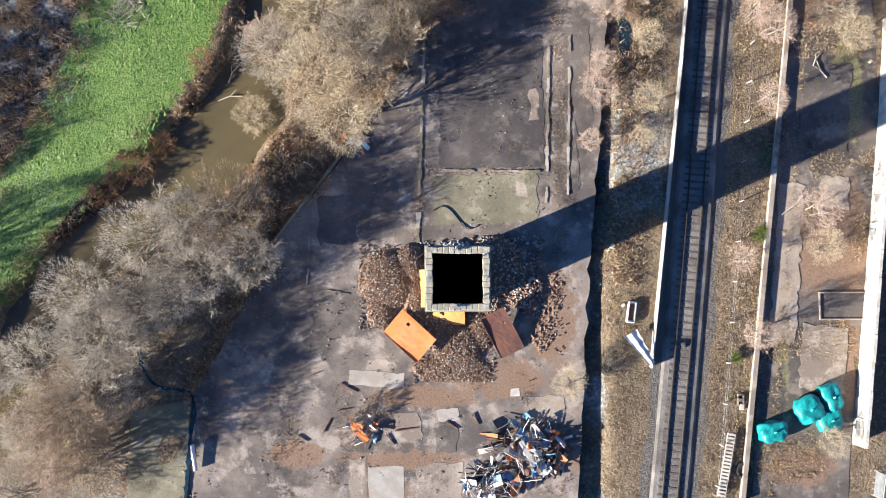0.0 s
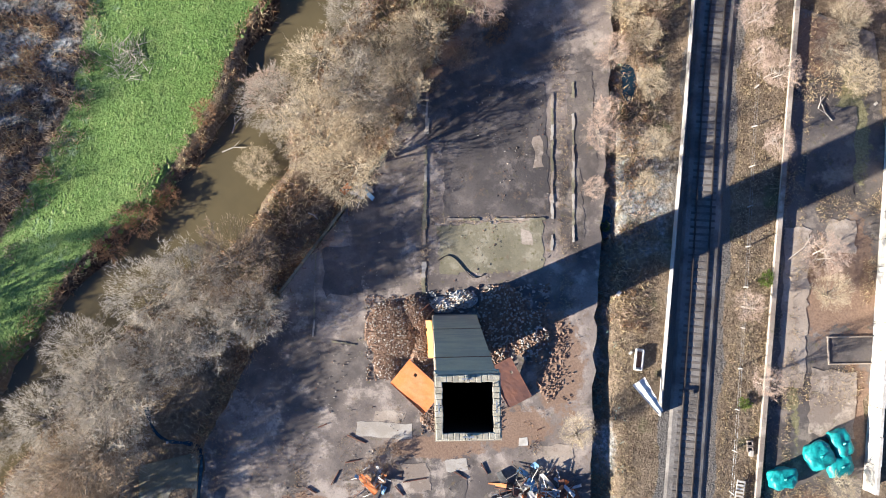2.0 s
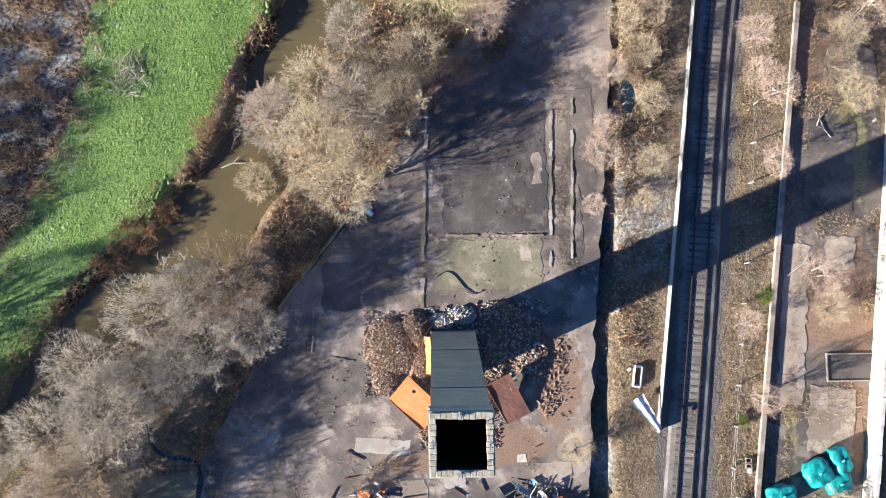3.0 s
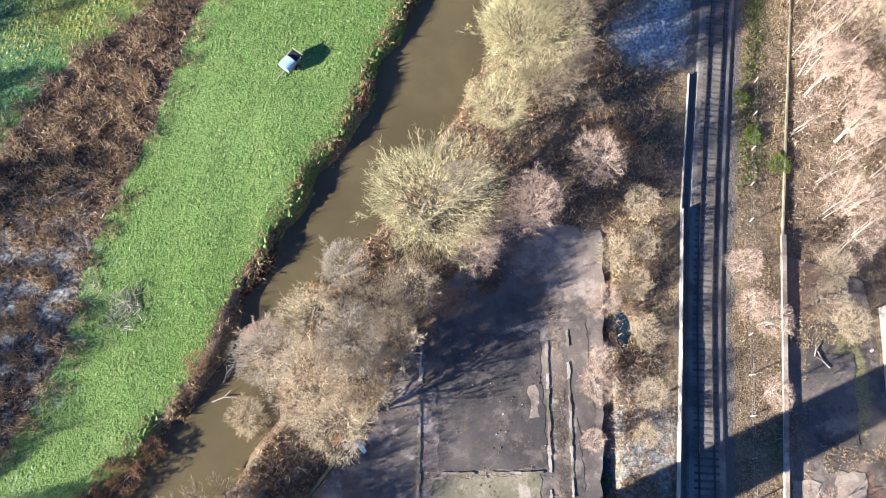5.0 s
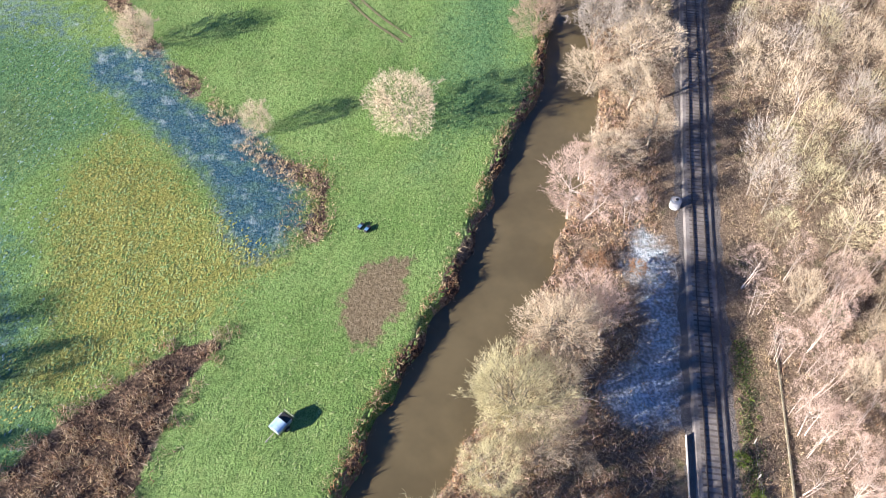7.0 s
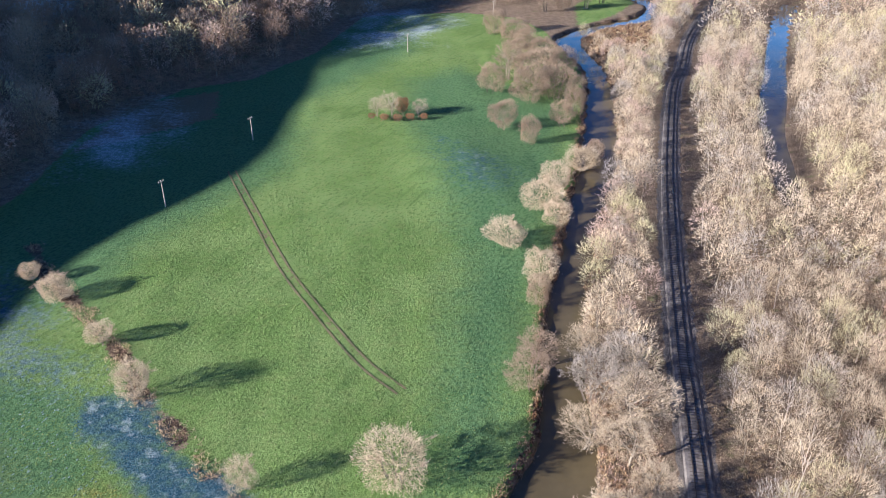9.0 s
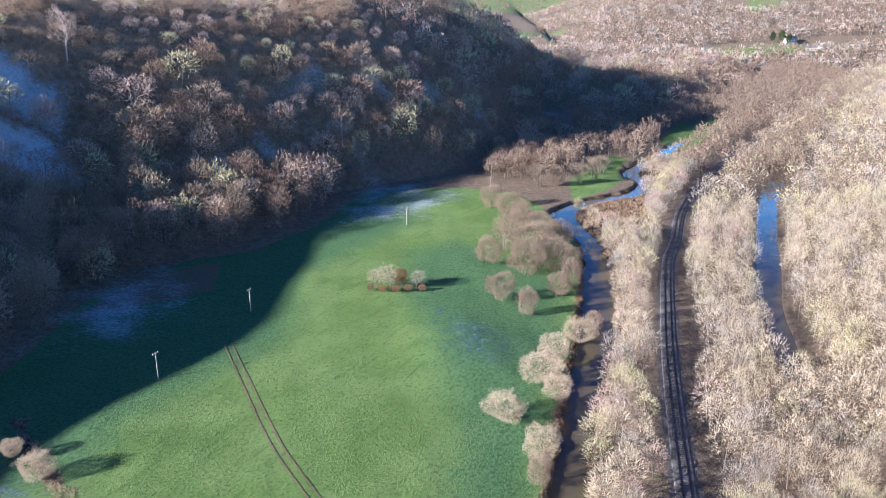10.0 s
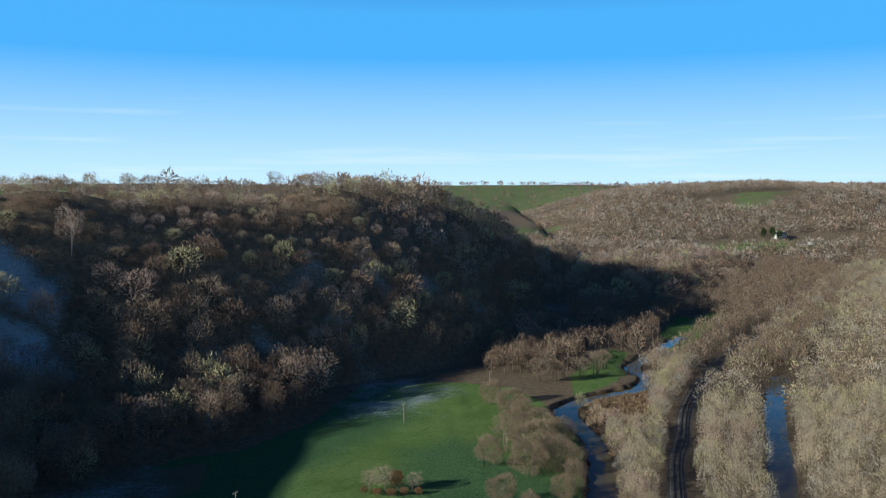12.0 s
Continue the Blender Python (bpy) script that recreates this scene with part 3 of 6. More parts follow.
grass = np.maximum(np.maximum(soft_inside(FIELD, X, Y, 4), soft_inside(FIELD_N, X, Y, 6)), soft_inside(FIELD_FAR, X, Y, 6))
ditch = X - (15.6 + 0.045 * (Y - 10)) - 0.0011 * (Y - 5) ** 2 * (Y < 5)
grass = np.maximum(grass, 0.55 * step(0.5, 0.75, waves(X, Y, 260, 41)) * step(860, 950, Y))
frost, moss, mud, reed, stones = (np.zeros(X.shape) for _ in range(5))
for n, area in enumerate(MEADOWS):
    grass = np.maximum(grass, soft_inside(area, X, Y, 20) * (0.52 if n == 5 else 0.2 if n == 4 else 0.7))
for area in FROSTS:
    reach = 12 if area[0][0] < -150 else 7 if area[0] == (25, 78) else 26
    frost = np.maximum(frost, soft_inside(area, X, Y, reach) * (0.80 + 0.22 * waves(X, Y, 23, 43)) * RIME.get(area[0], 1.2))
frost = np.maximum(frost, 0.55 * step(2.6, 0.8, np.abs(ditch)) * (Y < 37) * (0.75 + 0.5 * waves(X, Y, 6, 47)))
for area in MOSSES:
    moss = np.maximum(moss, soft_inside(area, X, Y, 15))
frost = np.maximum(frost, (0.30 + 0.24 * waves(X, Y, 31, 44)) * step(0, 30, beside(FOOT_W_C, X, Y)[0]) * step(70, 40, beside(FOOT_W_C, X, Y)[0]) * (Y > 120))
mud = np.maximum(0.86 * soft_inside(MUD, X, Y, 5), soft_inside(MUD_HILL, X, Y, 8))
wheel = np.abs(beside(smooth(TRACK), X, Y)[0])
mud = np.maximum(mud, 0.40 * step(2.0, 0.5, wheel))
reed = np.maximum(np.maximum(soft_inside(REEDS, X, Y, 4), soft_inside(BRAMBLE_BED, X, Y, 5)), step(3.0, 0.6, np.abs(beside(smooth(DITCH_W), X, Y)[0])) * (0.55 + 0.3 * waves(X, Y, 13, 49)))
river_d, river_u = beside(RIVER_C, X, Y)
river_w = np.interp(river_u, np.arange(len(RIVER_C)), RIVER_C[:, 2]) / 2
reed = np.maximum(reed, step(2.4, 1.2, np.abs(river_d) - river_w) * (0.36 + 0.4 * waves(X, Y, 12, 51)))
ice_shade = np.maximum(soft_inside(POND, X, Y, 8), 0.52 * soft_inside([(-75, 92), (-56, 88), (-50, 82), (-45, 70), (-47, 63), (-56, 58), (-80, 66)], X, Y, 10))
# painted blue shade: over the western frost, then in the field's hollow
ice_shade = np.maximum(ice_shade, 0.46 * soft_inside([(-110, 140), (-82, 172), (-62, 146), (-50, 132), (-53, 120), (-90, 118)], X, Y, 20))
ice_shade = np.maximum(ice_shade, 0.50 * soft_inside([(2, 236), (20, 226), (29, 206), (20, 190), (8, 200)], X, Y, 14))
# dewy ground by the river; the western areas paint in hill and tree shade
dew_shade = np.maximum(soft_inside([(14, 300), (46, 260), (38, 205), (24, 150), (15, 108), (0, 95), (4, 130), (8, 170), (2, 215), (-6, 250), (-4, 285)], X, Y, 22), 0.9 * soft_inside([(-75, 95), (-57, 89), (-50, 82), (-44.5, 69), (-45, 63), (-40, 60), (-38, 55), (-46, 46), (-75, 50)], X, Y, 10))
dew_shade = np.maximum(dew_shade, soft_inside([(-100, 130), (-60, 150), (-56, 175), (-30, 215), (-34, 260), (0, 320), (-10, 390), (-50, 330), (-90, 270), (-100, 190)], X, Y, 24))
dew_shade = np.maximum(dew_shade, soft_inside([(-80, 130), (-53, 126), (-47, 112), (-45, 104.5), (-50.7, 101), (-57, 89), (-76, 88)], X, Y, 9))
grass *= 1 - reed
rail_d = np.abs(beside(RAIL_C, X, Y)[0])
stones = step(3.4, 2.4, rail_d)
for key, bands in (("cover", (grass, frost, moss)), ("soil", (mud, reed, stones)), ("wet_shade", (ice_shade, dew_shade, ice_shade))):
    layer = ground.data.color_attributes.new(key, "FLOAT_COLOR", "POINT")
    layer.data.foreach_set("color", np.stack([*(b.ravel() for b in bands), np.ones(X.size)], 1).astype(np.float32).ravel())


def ribbon(name, line, widths, z, material, lift=None):
    """A flat ribbon along a line."""
    d = np.gradient(line[:, :2], axis=0)
    side = np.stack([-d[:, 1], d[:, 0]], 1) / np.hypot(*d.T)[:, None]
    rows = [line[:, :2] + side * (w * widths / 2)[:, None] for w in (-1, -0.5, 0, 0.5, 1)]
    v = np.concatenate([np.c_[r, np.full(len(r), z)] for r in rows])
    n = len(line)
    f = [(k * n + i, (k + 1) * n + i, (k + 1) * n + i + 1, k * n + i + 1)[::-1] for k in range(4) for i in range(n - 1)]
    return link(name, v, f, [material])


tagged(ribbon("water", RIVER_C, RIVER_C[:, 2] + 4.5, -1.25, "water"), "silty brown river between wooded banks", "river", kind="structure")
tagged(ribbon("water", CANAL_C, CANAL_C[:, 2] + 3, -0.55, "water"), "still disused canal reflecting blue sky", "canal", kind="structure")


def draped(name, line, width, lift, material):
    """A narrow uneven strip that follows the land."""
    d = np.gradient(line[:, :2], axis=0)
    side = np.stack([-d[:, 1], d[:, 0]], 1) / np.hypot(*d.T)[:, None]
    wob = np.array([random.uniform(0.6, 1.2) for _ in line]) * width / 2
    rows = [line[:, :2] + side * (k * wob)[:, None] for k in (-1, 0, 1)]
    v = np.concatenate([np.c_[r, heights(r[:, 0], r[:, 1]) + lift] for r in rows])
    n = len(line)
    return link(name, v, [(k * n + i, k * n + i + 1, (k + 1) * n + i + 1, (k + 1) * n + i) for k in range(2) for i in range(n - 1)], [material])


RUTS = smooth(TRACK, 1.5)
for across in (-0.95, 0.95):
    d = np.gradient(RUTS, axis=0)
    rut = RUTS + np.stack([-d[:, 1], d[:, 0]], 1) / np.hypot(*d.T)[:, None] * across
    tagged(draped("wheel_rut", rut, 0.42, 0.08, "mud"), "muddy wheel rut across the grass field", "wheel rut", kind="structure")


# ---------------------------------------------------------------- railway
def offset(line, dist):
    d = np.gradient(line[:, :2], axis=0)
    return line[:, :2] + np.stack([-d[:, 1], d[:, 0]], 1) / np.hypot(*d.T)[:, None] * dist


def sweep(name, line, profile, material, parent=None):
    """A profile of (across, up) swept along a line."""
    rows = [np.c_[offset(line, a), np.full(len(line), u)] for a, u in profile]
    n, k = len(line), len(profile)
    f = [(a * n + i, ((a + 1) % k) * n + i, ((a + 1) % k) * n + i + 1, a * n + i + 1) for a in range(k) for i in range(n - 1)]
    f += [tuple(a * n for a in range(k))[::-1], tuple(a * n + n - 1 for a in range(k))]
    return link(name, np.concatenate(rows), f, [material], parent)


railway = tagged(new("railway"), "single railway track on stone ballast", "railway", kind="structure")
sweep("ballast", RAIL_C, [(-2.3, -0.25), (-1.7, 0.20), (-1.2, 0.25), (1.2, 0.25), (1.7, 0.20), (2.3, -0.25)], "ballast", railway)
for side in (-0.755, 0.755):
    sweep("rail", RAIL_C, [(side - 0.07, 0.28), (side - 0.07, 0.30), (side - 0.04, 0.32), (side - 0.055, 0.44), (side + 0.055, 0.44), (side + 0.04, 0.32), (side + 0.07, 0.30), (side + 0.07, 0.28)], "rail", railway)
seg = np.r_[0, np.cumsum(np.hypot(*np.diff(RAIL_C, axis=0).T))]
cursor = np.arange(4, seg[-1] - 4, 0.72)
ties = np.stack([np.interp(cursor, seg, RAIL_C[:, k]) for k in (0, 1)], 1)
aim = np.gradient(ties, axis=0)
tie_bm = box((2.5, 0.25, 0.13), bevel=0.02)
tie_mesh = bpy.data.meshes.new("sleeper")
tie_bm.to_mesh(tie_mesh)
tie_mesh.materials.append(MAT["sleeper"])
near_tie = (ties[:, 1] > -50) & (ties[:, 1] < 165)
for p, a in zip(ties[near_tie], aim[near_tie]):
    ob = new("sleeper", tie_mesh)
    ob.parent = railway
    ob.matrix_basis = pose(p[0] + random.uniform(-0.03, 0.03), p[1], 0.215 + random.uniform(-0.012, 0.012), 0, 0, math.degrees(math.atan2(a[1], a[0])) - 90 + random.uniform(-1, 1))
cube = np.array([(sx, sy, sz) for sz in (-0.5, 0.5) for sx, sy in ((-0.5, -0.5), (0.5, -0.5), (0.5, 0.5), (-0.5, 0.5))])
cube_f = np.array([(3, 2, 1, 0), (4, 5, 6, 7), (0, 1, 5, 4), (1, 2, 6, 5), (2, 3, 7, 6), (3, 0, 4, 7)])
fv, ff = [], []
for p, a in zip(ties[~near_tie], aim[~near_tie]):
    t = a / np.hypot(*a)
    s = np.array([-t[1], t[0]])
    v = cube * (2.5, 0.25, 0.13)
    fv.append(np.c_[p + v[:, :1] * s + v[:, 1:2] * t, v[:, 2] + 0.215])
    ff.append(cube_f + 8 * len(ff))
far_ties = link("far_sleepers", np.concatenate(fv), np.concatenate(ff).tolist(), ["sleeper"], railway)
far_ties["kind"] = "stuff"


# ---------------------------------------------------------------- bare trees, bushes and dead growth
def soup(name, tri, mats, index=None, parent=None):
    """Loose triangles (n, 3, 3) as one mesh."""
    n = len(tri)
    me = bpy.data.meshes.new(name)
    me.vertices.add(3 * n), me.loops.add(3 * n), me.polygons.add(n)
    me.vertices.foreach_set("co", np.ascontiguousarray(tri, np.float32).ravel())
    me.loops.foreach_set("vertex_index", np.arange(3 * n, dtype=np.int32))
    me.polygons.foreach_set("loop_start", np.arange(0, 3 * n, 3, dtype=np.int32))
    for m in mats:
        me.materials.append(MAT[m])
    if index is not None:
        me.polygons.foreach_set("material_index", np.asarray(index, np.int32))
    me.update(calc_edges=True)
    ob = new(name, me)
    ob.parent = parent
    return ob


def unit(v):
    return v / (np.linalg.norm(v, axis=-1, keepdims=True) + 1e-9)


def slivers(rng, root, way, length, width):
    """Thin twigs: one triangle each."""
    side = unit(np.cross(way, unit(rng.normal(size=way.shape)))) * (width / 2)[:, None]
    return np.stack([root - side, root + side, root + way * length[:, None]], 1)


def bars(a, b, ra, rb):
    """Three-sided tapered branches from a to b, as triangles."""
    way = unit(b - a)
    s = unit(np.cross(way, np.where(np.abs(way[:, 2:]) > 0.9, [[1.0, 0, 0]], [[0, 0, 1.0]])))
    t = np.cross(way, s)
    ring = [s * np.cos(k) + t * np.sin(k) for k in (0, 2.094, 4.189)]
    lo = [a + r * ra[:, None] for r in ring]
    hi = [b + r * rb[:, None] for r in ring]
    out = []
    for i in range(3):
        j = (i + 1) % 3
        out += [np.stack([lo[i], lo[j], hi[j]], 1), np.stack([lo[i], hi[j], hi[i]], 1)]
    return np.concatenate(out)


def bare_tree(rng, R, h, limbs, subs, twigs, trunk, width, base=0.22, multi=1, fill=3600, skirt=False):
    """Wood and twigs of one leafless tree, standing at the origin."""
    wood, thin = [], []
    mid, high = (h * 0.50, h * 0.49) if skirt else (h * 0.60, h * 0.43)
    feet = np.c_[rng.normal(0, 0.12 * R, (multi, 2)) * (multi > 1), np.full(multi, -0.3)]
    heads = feet + np.c_[rng.normal(0, 0.10 * R, (multi, 2)) + feet[:, :2] * 1.2, np.full(multi, h * 0.72)]
    for k in range(4):
        a, b = k / 4, (k + 1) / 4
        bend = lambda u: feet + (heads - feet) * u + np.c_[np.sin(u * 5 + np.arange(multi)) * 0.03 * R, np.cos(u * 4) * 0.03 * R * np.ones(multi), np.zeros(multi)]  # noqa: E731
        wood.append(bars(bend(a), bend(b), np.full(multi, trunk * (1 - 0.8 * a)), np.full(multi, trunk * (1 - 0.8 * b))))
    which = rng.randint(0, multi, limbs)
    u0 = rng.uniform(base, 0.95, limbs)
    root = feet[which] + (heads - feet)[which] * u0[:, None]
    az = np.arange(limbs) * 2.4 + rng.uniform(-0.4, 0.4, limbs)
    el = rng.uniform(-0.15, 1.0, limbs) * 0.9 + 0.45 * (u0 - 0.3)
    tip = np.c_[np.cos(az) * np.cos(el) * R, np.sin(az) * np.cos(el) * R, mid + np.sin(el) * high * 1.05] * rng.uniform(0.62, 1.0, (limbs, 1))
    knee = root * 0.5 + tip * 0.5 + np.c_[np.zeros((limbs, 2)), rng.uniform(0.02, 0.10, limbs) * h] + rng.normal(0, 0.05 * R, (limbs, 3))
    curve = lambda u: root * ((1 - u) ** 2)[:, None] + knee * (2 * u * (1 - u))[:, None] + tip * (u**2)[:, None]  # noqa: E731
    for k in range(4):
        a, b = np.full(limbs, k / 4), np.full(limbs, (k + 1) / 4)
        wood.append(bars(curve(a), curve(b), trunk * 0.42 * (1.04 - a), trunk * 0.42 * (1.04 - b)))
    n = limbs * subs
    limb = np.repeat(np.arange(limbs), subs)
    u = rng.uniform(0.25, 1.0, n)
    start = root[limb] * ((1 - u) ** 2)[:, None] + knee[limb] * (2 * u * (1 - u))[:, None] + tip[limb] * (u**2)[:, None]
    way = unit(unit(tip - root)[limb] * 0.8 + unit(start - [0, 0, h * 0.35]) * 0.6 + rng.normal(0, 0.55, (n, 3)) + [0, 0, 0.25])
    size = R * rng.uniform(0.18, 0.42, n)
    end = start + way * size[:, None]
    stray = np.linalg.norm((end - [0, 0, mid]) / [R, R, high * 1.08], axis=1)
    size = np.where(stray > 0.95, size * np.clip(1.9 - stray * 1.05, 0.1, 1), size)
    end = start + way * size[:, None]
    wood.append(slivers(rng, start, way, size * 1.1, np.full(n, trunk * 0.22)))
    m = n * twigs
    sub = np.repeat(np.arange(n), twigs)
    v = rng.uniform(0.15, 1.05, m)
    at = start[sub] + (end - start)[sub] * v[:, None]
    go = unit(way[sub] * 0.75 + rng.normal(0, 0.55, (m, 3)) + [0, 0, 0.2])
    thin.append(slivers(rng, at, go, R * rng.uniform(0.06, 0.15, m), width * rng.uniform(0.6, 1.3, m)))
    d = unit(rng.normal(size=(fill, 3)) + [0, 0, 0.05 if skirt else 0.45])
    lobes = unit(rng.normal(size=(9, 3)) + [0, 0, 0.3])
    swell = 0.62 + 0.42 * np.clip(np.max(d @ lobes.T, 1), 0, 1) ** 5
    pos = d * [R, R, high] * (rng.uniform(0.55, 1.0, fill) ** 0.5 * swell)[:, None] + [0, 0, mid]
    go = unit(d * 0.9 + rng.normal(0, 0.42, (fill, 3)) + [0, 0, 0.25])
    thin.append(slivers(rng, pos, go, R * rng.uniform(0.05, 0.115, fill), width * rng.uniform(0.6, 1.3, fill)))
    return np.concatenate(wood), np.concatenate(thin)


KINDS = {
    "broad_tan": ("tan", "bark", "leafless pale tan tree with a broad rounded crown", dict(R=5, h=10, limbs=20, subs=13, twigs=11, trunk=0.22, width=0.046, multi=2)),
    "broad_olive": ("olive", "bark", "leafless olive-yellow willow with a dense domed crown", dict(R=5, h=9.5, limbs=22, subs=13, twigs=11, trunk=0.20, width=0.036, base=0.1, multi=3, fill=7000)),
    "broad_grey": ("grey", "bark", "leafless grey-beige alder with a tangled crown", dict(R=5, h=10, limbs=20, subs=13, twigs=11, trunk=0.20, width=0.046, multi=3)),
    "broad_umber": ("umber", "bark", "leafless brown-grey tree with a rounded crown", dict(R=5, h=10, limbs=20, subs=13, twigs=11, trunk=0.22, width=0.046, multi=3)),
    "copse_umber": ("umber", "bark", "leafless brown-grey tree with a dense domed crown", dict(R=5, h=10, limbs=20, subs=13, twigs=11, trunk=0.11, width=0.06, base=0.1, multi=4, fill=4600, skirt=True)),
    "copse_tan": ("tan", "bark", "leafless tan tree with a dense domed crown", dict(R=5, h=10, limbs=20, subs=13, twigs=11, trunk=0.11, width=0.06, base=0.1, multi=4, fill=4600, skirt=True)),
    "birch_pink": ("pink", "birch", "leafless birch with purplish twigs and a pale stem", dict(R=4, h=10, limbs=16, subs=12, twigs=11, trunk=0.12, width=0.042, base=0.3, multi=2)),
    "birch_tall": ("tan", "birch", "tall slender leafless birch with a whitish stem", dict(R=3.6, h=12, limbs=14, subs=10, twigs=9, trunk=0.13, width=0.07, base=0.35, multi=1)),
    "birch_whip": ("pink", "birch", "slender leafless birch with whippy pale stems", dict(R=2.6, h=11, limbs=8, subs=7, twigs=8, trunk=0.05, width=0.034, base=0.35, multi=3, fill=1500)),
    "shrub_brown": ("brown", "bark", "low leafless brown thorn shrub", dict(R=5, h=7, limbs=18, subs=10, twigs=9, trunk=0.12, width=0.10, base=0.05, multi=5, fill=700)),
    "shrub_rust": ("rust", "bark", "low shrub with rusty dead leaves", dict(R=5, h=6, limbs=18, subs=10, twigs=9, trunk=0.10, width=0.15, base=0.05, multi=5, fill=700)),
    "gorse": ("lime", "bark", "low bright green gorse bush", dict(R=5, h=6, limbs=18, subs=10, twigs=16, trunk=0.10, width=0.22, base=0.05, multi=5, fill=700)),
    "holly": ("green", "bark", "dark evergreen holly bush", dict(R=5, h=8, limbs=18, subs=10, twigs=18, trunk=0.12, width=0.28, base=0.05, multi=3, fill=1100)),
}
MODELS, SPAN = {}, {}


def plant(kind, x, y, r, h=None, group="", sink=0.15):
    """One tree or bush of a kind, of crown radius r, on the land."""
    colour, bark, label, how = KINDS[kind]
    variant = random.randrange(3)
    far = y > 135
    key = (kind, variant, far)
    tall = (h or how["h"] * r / how["R"] * 1.0) / how["h"]
    m = pose(x, y, ground_at(x, y) - sink, 0, 0, random.uniform(0, 360)) @ Matrix.Diagonal((r / how["R"], r / how["R"], tall, 1))
    if key not in MODELS:
        rng = np.random.RandomState(sum(map(ord, kind)) + 7 * variant)
        wood, thin = bare_tree(rng, **({**how, "twigs": 4, "fill": how["fill"] if "skirt" in how else max(1200, how.get("fill", 1200) // 2), "width": how["width"] * 1.9} if far else how))
        bush = how["multi"] >= 5 or kind in ("gorse", "holly")
        ob = new("bush" if bush else "tree")
        soup("stems" if bush else "trunk", wood, [bark], None, ob)
        soup("crown", thin, [colour], None, ob)
        ob.matrix_world = m
        tagged(ob, label, "bush" if bush else "tree", group)
        MODELS[key] = ob
        return ob
    ob = copy_thing(MODELS[key], m)
    ob.matrix_basis = m
    if group:
        ob["group"] = group
    return ob


# riverside crowns by the yard: x, y, crown radius
for x, y, r in [(-35.9, -12.7, 5.9), (-38.7, -7.4, 4.4), (-32.3, -5.3, 5.4), (-35.6, -1.0, 4.8), (-28.2, 4.4, 5.2), (-24.4, 6.6, 4.4), (-20.6, 7.1, 4.9), (-19.0, 2.8, 4.0),
                (-33.0, -9.8, 5.0), (-39.6, -14.3, 3.8), (-26.4, -1.0, 3.8), (-23.2, 1.2, 4.2), (-40.5, -20, 4.5), (-46, -10, 4.2), (-34.4, -16.8, 5.0), (-34.8, -13, 4.6), (-33.0, -4.2, 4.8), (-29, -2, 4)]:
    plant(random.choice(["broad_grey", "broad_grey", "broad_grey", "broad_umber"]), x, y, r, 4.8 + 0.5 * r, "riverside trees")
plant("birch_pink", -37.0, -16.0, 4.2, 7, "riverside trees")
for x, y, r in [(-16.5, 23.1, 4.3), (-12.1, 20.3, 4.8), (-7.7, 24.2, 5.0), (-9.9, 16.4, 4.2), (-4.4, 24.6, 3.8), (-7.7, 20.3, 4.0), (-12.1, 26.3, 4.0), (-5.3, 27.5, 4.0), (-9.3, 31.8, 3.2)]:
    plant(random.choice(["broad_tan", "broad_grey", "broad_tan"]), x, y, r, 6.0 + 0.5 * r, "riverside trees")
plant("birch_pink", -17.5, 25.0, 3.0, 7, "riverside trees")
plant("broad_tan", -19.3, 17.6, 2.4, 3.0, "scrub")
plant("shrub_rust", -31.2, 12.2, 2.2, 2.4, "scrub")
plant("shrub_rust", -34.2, 9.4, 1.9, 2.0, "scrub")
plant("shrub_rust", -28.6, 14.6, 1.5, 1.8, "scrub")
# between river and railway, further up the valley
for x, y, r in [(-0.4, 38.6, 8.0), (10.5, 56.3, 7.0), (7.1, 48.3, 4.0), (9.4, 57.4, 5.6)]:
    plant("broad_olive", x, y, r, 9.5, "riverside trees")
for x, y, r in [(15.4, 64.0, 5.9), (16.4, 65.6, 5.2), (12.6, 51.6, 3.8), (15, 58.3, 3.4), (25.9, 92.9, 4.6), (34.4, 114.2, 6.4), (28.6, 121.3, 5.6), (25.5, 111.8, 4.4), (32.4, 98.2, 3.6), (30.5, 106, 4.6),
                (-2.2, 29.4, 3.2), (3.4, 40.5, 3.0), (34, 126, 4.6), (29, 131, 4.4)]:
    plant(random.choice(["broad_tan", "broad_tan", "broad_grey"]), x, y, r, 6.5 + 0.5 * r, "riverside trees")
for x, y, r in [(4.9, 34.0, 2.7), (10.7, 38.5, 3.6), (17.1, 42.5, 3.1), (9.3, 37.0, 3.2), (4.1, 33.0, 2.8), (16.2, 54.7, 2.0), (20.4, 86.0, 6.3), (21.2, 67.7, 3.4), (27.5, 84.5, 2.8), (19.7, 69.2, 4.2), (22.8, 93.5, 3.6)]:
    plant("birch_pink", x, y, r, 6 + 0.6 * r, "birches by the railway")
for x, y, r in [(15.9, 19.8, 2.2), (17.2, 28.1, 1.9), (33.3, 25.5, 2.4), (31.7, 27, 1.9), (33.0, 18.3, 1.9), (29.6, 2.2, 1.7), (37.3, 6.8, 2.6), (30.9, -5.3, 1.9), (15.0, 14.4, 1.4), (31.3, 31.4, 2.2), (16.4, 22.5, 1.6)]:
    plant("birch_pink", x, y, r, 5.0, "birch saplings")
